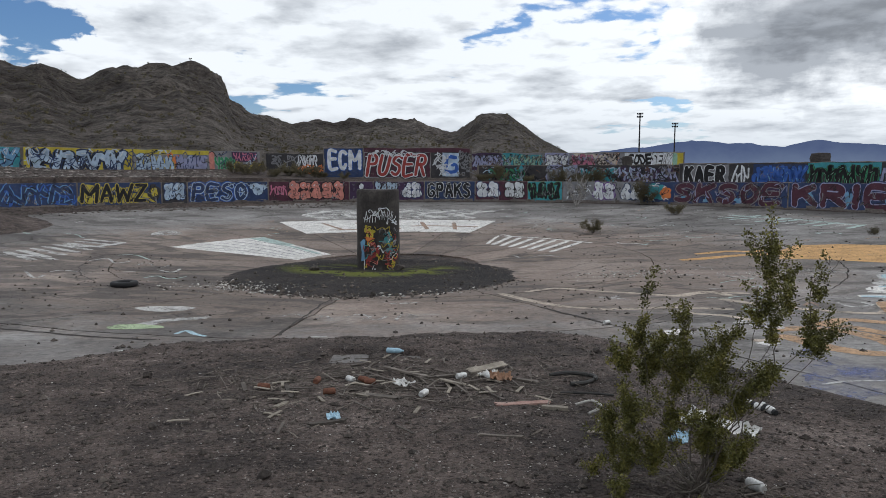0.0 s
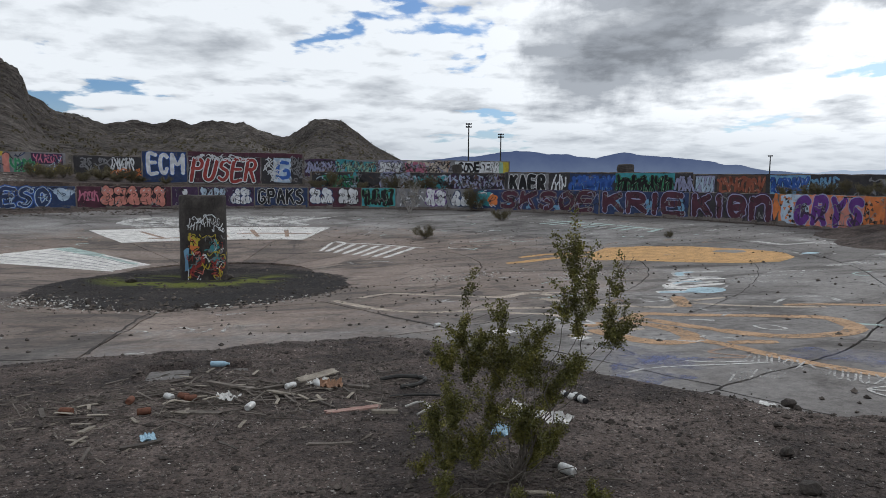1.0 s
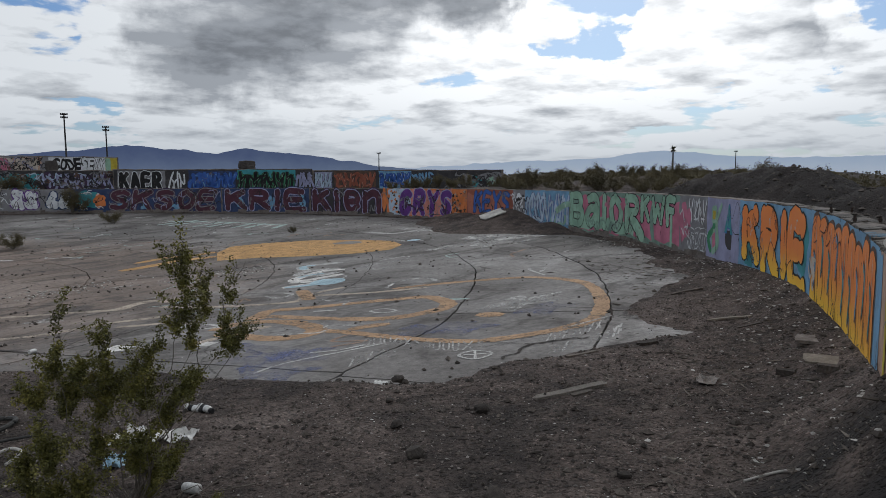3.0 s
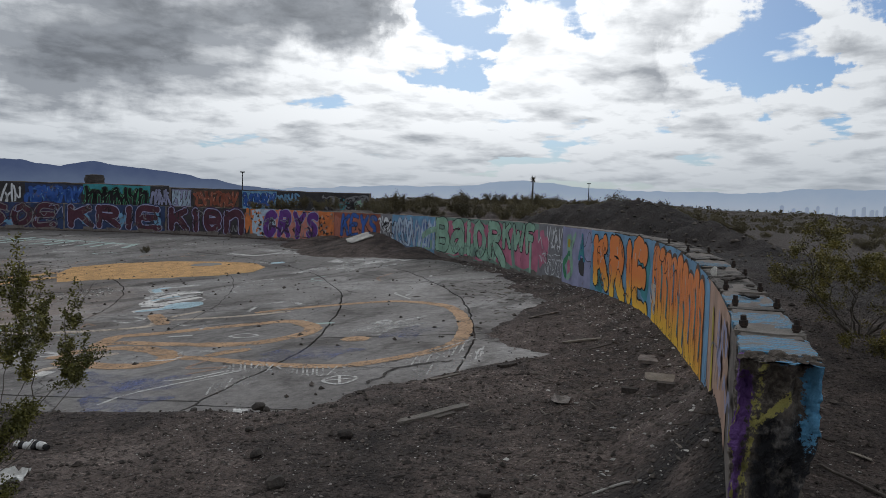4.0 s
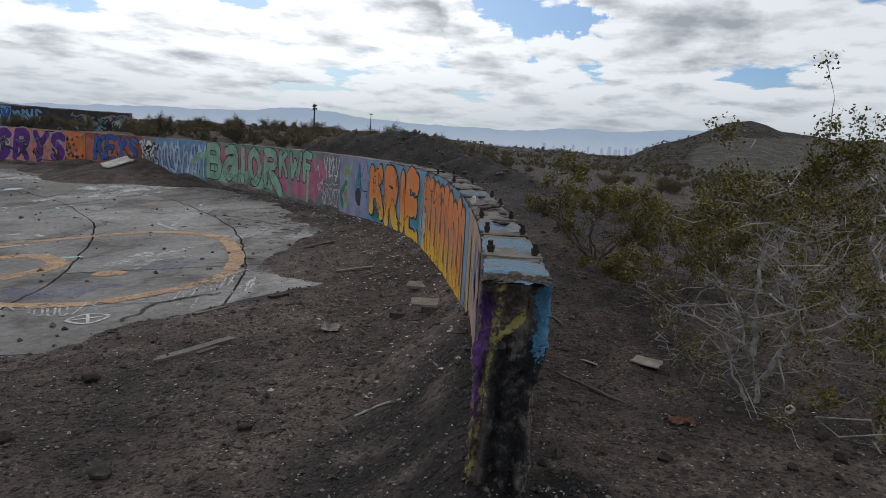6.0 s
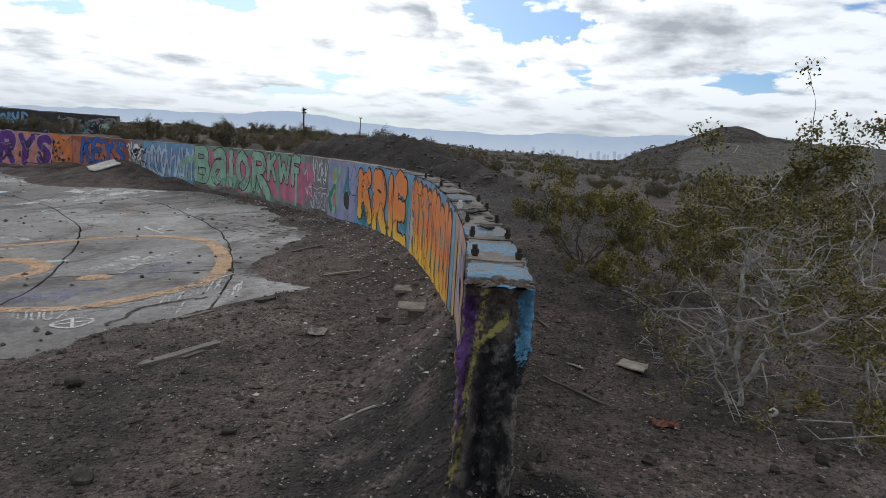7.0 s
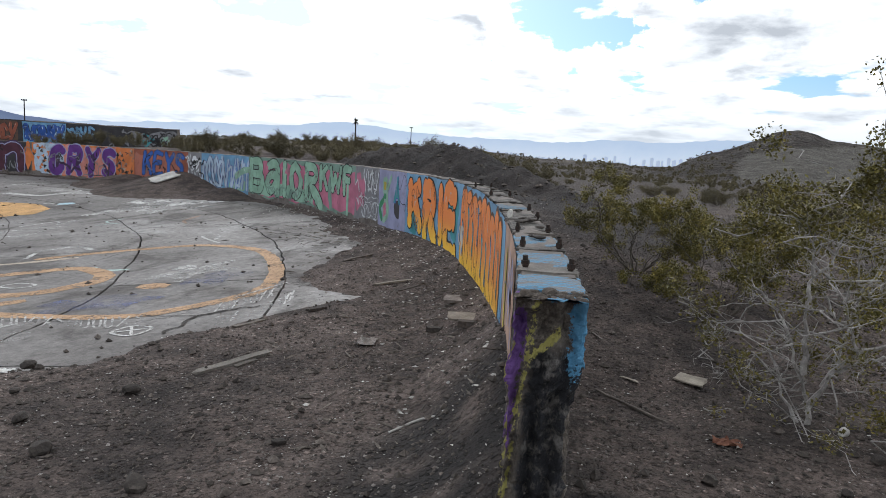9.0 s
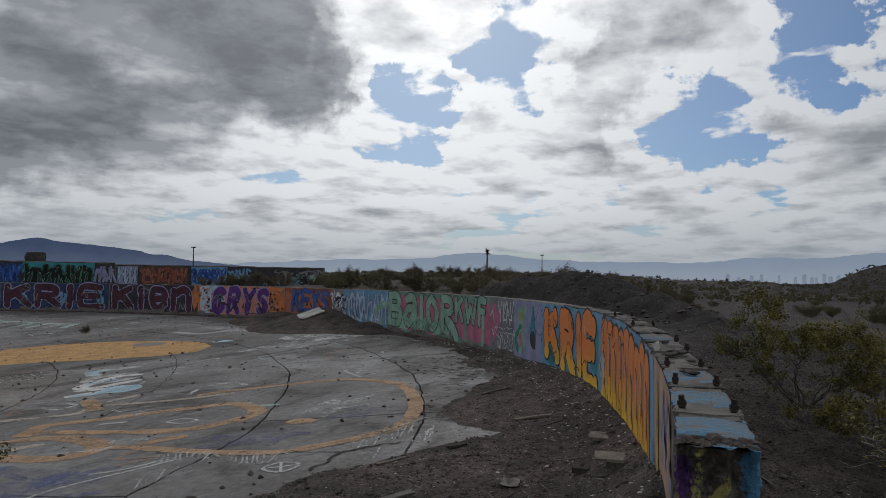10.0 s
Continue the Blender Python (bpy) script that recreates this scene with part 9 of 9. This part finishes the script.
    for i in range(n):
        a = 2 * math.pi * i / n
        for j in range(m):
            t = 2 * math.pi * j / m
            r = 0.235 + 0.085 * math.copysign(abs(math.cos(t)) ** 0.6, math.cos(t)) + (0.006 if (i % 2 and abs(t) < 0.7) else 0)
            verts.append((r * math.cos(a), r * math.sin(a), 0.07 + 0.066 * math.copysign(abs(math.sin(t)) ** 0.7, math.sin(t))))
    for i in range(n):
        for j in range(m):
            faces.append((i * m + j, ((i + 1) % n) * m + j, ((i + 1) % n) * m + (j + 1) % m, i * m + (j + 1) % m))
    rest(tagged(new("tyre", mesh_of("tyre", verts, faces, M_RUBBER, True)), "worn black car tyre lying flat on concrete", "tyre"), -7.96, 16.4, 0, 0.0)
    # basin blocks beside the pillar
    for x, y, w, h in ((-1.65, 23.2, 0.55, 0.3), (-4.4, 22.3, 0.7, 0.22), (-2.2, 15.0, 0.3, 0.14), (-1.7, 15.3, 0.26, 0.2), (-4.1, 16.3, 0.24, 0.26)):
        rock(x, y, w, h, int(abs(x * 10)), "dark concrete lump in the silt")
    tin_can(2.6, 10.9, 40, M_TIN, "white can at the slab's edge", 0.004, 2)
    for x, y, w, h, s in ((4.22, 5.62, 0.17, 0.08, 1), (4.39, 4.85, 0.2, 0.11, 2), (4.14, 3.52, 0.18, 0.10, 3), (3.43, 3.77, 0.16, 0.10, 4), (3.10, 3.19, 0.22, 0.12, 5), (2.62, 1.62, 0.14, 0.08, 6), (4.6, 5.0, 0.14, 0.07, 7), (3.9, 4.4, 0.12, 0.08, 8), (2.9, 2.3, 0.2, 0.13, 9), (2.3, 2.2, 0.13, 0.08, 10), (1.9, 8.3, 0.2, 0.11, 11), (3.9, 0.1, 0.11, 0.08, 12),
                          (4.15, -0.5, 0.14, 0.09, 13), (3.7, -0.7, 0.16, 0.07, 14), (4.9, -1.5, 0.16, 0.08, 15), (4.5, -1.5, 0.14, 0.1, 16), (4.3, -1.2, 0.1, 0.06, 17), (3.6, 1.9, 0.12, 0.06, 18), (0.2, 3.4, 0.12, 0.08, 19), (-1.2, 4.2, 0.13, 0.09, 20), (0.9, 4.5, 0.1, 0.07, 21), (-2.4, 5.3, 0.12, 0.09, 22), (-3.2, 7.0, 0.14, 0.1, 23)):
        rock(x, y, w, h, s)
    scrap(4.33, 5.05, 0.14, M_CLOTH, "small white flat scrap by stones", 18, h=0.02)


litter()


def gravel():
    """Stones and pale chips too many to count."""
    rng = np.random.RandomState(21)
    octa = np.array([(1, 0, 0), (-1, 0, 0), (0, 1, 0), (0, -1, 0), (0, 0, 1), (0, 0, -1)], float)
    tri = ((0, 2, 4), (2, 1, 4), (1, 3, 4), (3, 0, 4), (2, 0, 5), (1, 2, 5), (3, 1, 5), (0, 3, 5))

    def strew(name, x, y, size, flat, mat, label, thin=0.0):
        r = np.hypot(x - CX, y - CY)
        g, c = land(x, y), cone(r)
        z = np.where(r < RAD, np.maximum(g, c), g)
        verts, faces = [], []
        for i in range(len(x)):
            s = size[i]
            p = octa * (1 + rng.uniform(-0.35, 0.35, (6, 3))) * [s, s * (thin or rng.uniform(0.6, 1)), s * flat]
            t = rng.uniform(0, 6.28)
            q = np.stack([p[:, 0] * math.cos(t) - p[:, 1] * math.sin(t), p[:, 0] * math.sin(t) + p[:, 1] * math.cos(t), p[:, 2]], axis=1) + [x[i], y[i], z[i] + s * flat * 0.35]
            b = len(verts)
            verts += [tuple(v) for v in q]
            faces += [tuple(b + k for k in f) for f in tri]
        tagged(new(name, mesh_of(name, verts, faces, mat)), label, "gravel", kind="stuff")

    def field(n, az0, az1, d0, d1, power=1.0):
        az, d = np.radians(rng.uniform(az0, az1, n)), d0 + (d1 - d0) * rng.rand(n) ** power
        return d * np.sin(az), d * np.cos(az)
    x, y = field(56000, -42, 118, 1.2, 11.0, 0.9)
    keep = (cover(x, y) > 0.0) | (np.hypot(x - CX, y - CY) > RAD)
    x, y = x[keep], y[keep]
    strew("gravel", x, y, 0.0035 + 0.020 * rng.rand(len(x)) ** 4.0, 0.6, M_STONE, "dark gravel and pebbles strewn over the dirt")
    x, y = field(11000, 15, 112, 1.5, 13, 0.85)
    keep = ((cover(x, y) > -0.02) | (np.hypot(x - CX, y - CY) > RAD)) & (fbm(x * 0.8, y * 0.8, 3, 15) > 0.40)
    x, y = x[keep], y[keep]
    strew("pale_chips", x, y, 0.003 + 0.013 * rng.rand(len(x)) ** 3, 0.22, M_CHIP, "small pale chips of paint and plaster on dirt", 0.55)
    x, y = field(15000, -40, 116, 1.2, 6.5, 0.8)
    keep = (cover(x, y) > 0.0) | (np.hypot(x - CX, y - CY) > RAD)
    x, y = x[keep], y[keep]
    strew("pebbles", x, y, 0.003 + 0.013 * rng.rand(len(x)) ** 3, 0.6, M_PEBBLE, "grey and brown pebbles on the dirt")
    x, y = field(4200, -40, 115, 1.6, 10, 0.8)
    keep = (cover(x, y) > 0.0) | (np.hypot(x - CX, y - CY) > RAD)
    x, y = x[keep], y[keep]
    strew("clods", x, y, 0.010 + 0.034 * rng.rand(len(x)) ** 3, 0.6, M_STONE, "dark clods of earth on the dirt")
    n = 1500
    x, y = np.concatenate([rng.normal(-0.6, 1.1, n), rng.uniform(3.0, 10.5, 1400)]), np.concatenate([rng.normal(6.9, 0.7, n), np.zeros(1400)])
    q = np.radians(rng.uniform(-76, -42, 1400))
    rr = RAD - 0.1 - np.abs(rng.normal(0, 1.0, 1400))
    x[n:], y[n:] = CX + rr * np.cos(q), CY + rr * np.sin(q)
    keep = np.hypot(x - 1.53, y - 3.90) > 0.3
    strew("splinters", x[keep], y[keep], 0.02 + 0.10 * rng.rand(keep.sum()) ** 2, 0.09, M_SPLINTER, "brown wood splinters strewn among litter", 0.12)
    x, y = field(1800, -32, 25, 3, 9.5, 0.9)
    strew("pale_chips_heap", x, y, 0.003 + 0.010 * rng.rand(len(x)) ** 2.5, 0.3, M_CHIP, "small pale chips among the litter")
    # crumbs on the bare slabs
    n = 6500
    a, r = np.radians(rng.uniform(-178, 90, n)), 7.0 + 16.8 * rng.rand(n)
    strew("slab_crumbs", CX + r * np.cos(a), CY + r * np.sin(a), 0.008 + 0.05 * rng.rand(n) ** 5, 0.6, M_STONE, "dark crumbs and stones on the slabs")
    # clods on the earth bank outside the wall
    n = 900
    i = rng.randint(1, len(HEAP) - 2, n)
    hp = np.array(HEAP)
    t = rng.rand(n)
    x = hp[i, 0] + (hp[i + 1, 0] - hp[i, 0]) * t + rng.normal(0, 0.9, n)
    y = hp[i, 1] + (hp[i + 1, 1] - hp[i, 1]) * t + rng.normal(0, 0.9, n)
    keep = np.hypot(x - CX, y - CY) > RAD + 0.6
    strew("bank_clods", x[keep], y[keep], 0.015 + 0.07 * rng.rand(keep.sum()) ** 4, 0.7, M_STONE, "dark clods on the earth bank")
    # splinters and chips along the foot of the wall
    n = 1500
    a = np.radians(-76 + 44 * rng.rand(n) ** 0.8)
    r = RAD - 0.05 - np.abs(rng.normal(0, 0.55, n))
    strew("foot_chips", CX + r * np.cos(a), CY + r * np.sin(a), 0.005 + 0.028 * rng.rand(n) ** 3, 0.35, M_CHIP, "pale chips and crumbs along the wall's foot")
    # stones over the silt round the pillar
    n = 800
    t, q = rng.uniform(0, 6.28, n), np.sqrt(rng.rand(n))
    x, y = -2.2 + 4.2 * q * np.cos(t), 20.6 + 5.2 * q * np.sin(t)
    keep = np.hypot(x - PX, y - PY) > PR + 0.15
    strew("silt_stones", x[keep], y[keep], 0.012 + 0.07 * rng.rand(keep.sum()) ** 4, 0.6, M_STONE, "dark stones lying in the silt")
    # broken concrete on the terrace below the upper wall
    n = 1600
    az, d = np.radians(rng.uniform(-36, -18, n)), rng.uniform(47, 59, n)
    x, y = d * np.sin(az), d * np.cos(az)
    keep = np.hypot(x - CX, y - CY) > RAD + 0.7
    strew("terrace_rubble", x[keep], y[keep], 0.03 + 0.22 * rng.rand(keep.sum()) ** 5, 0.4, M_PEBBLE, "pale broken concrete on the terrace")
    # dark rubble on the floor before the far wall
    n = 1300
    a, r = np.radians(rng.uniform(96, 178, n)), 24.0 - 3.6 * rng.rand(n) ** 1.6
    strew("floor_rubble", CX + r * np.cos(a), CY + r * np.sin(a), 0.03 + 0.12 * rng.rand(n) ** 3, 0.45, M_STONE, "dark rubble strewn before the far wall")
    # rubble along the near rim of the silt
    n = 700
    t = np.radians(rng.uniform(-158, -22, n))
    w = rng.normal(0, 0.22, n) + 0.25 * (fbm(t * 3, t * 0, 3, 62) - 0.5)
    x, y = -2.2 + (4.35 + w) * np.cos(t), 20.6 + (5.3 + w * 1.3) * np.sin(t)
    pale = rng.rand(n) < 0.28
    sz = (0.012 + 0.065 * rng.rand(n) ** 3) * (0.5 + 1.1 * fbm(t * 4, t * 0, 4, 61))
    strew("rim_rubble", x[~pale], y[~pale], sz[~pale], 0.6, M_STONE, "dark rubble along the rim of the silt")
    strew("rim_chips", x[pale], y[pale], sz[pale] * 0.9, 0.45, M_CHIP, "pale broken concrete along the rim of the silt")
    # patches of loose gravel on the floor
    n = 900
    c = rng.randint(0, 3, n)
    cx, cy = np.array([8.6, 5.2, -5.4])[c], np.array([17.2, 19.0, 17.0])[c]
    strew("slab_gravel", cx + rng.normal(0, 0.9, n), cy + rng.normal(0, 0.5, n), 0.012 + 0.04 * rng.rand(n) ** 3, 0.5, M_CHIP, "grey gravel swept together on the slabs")


gravel()
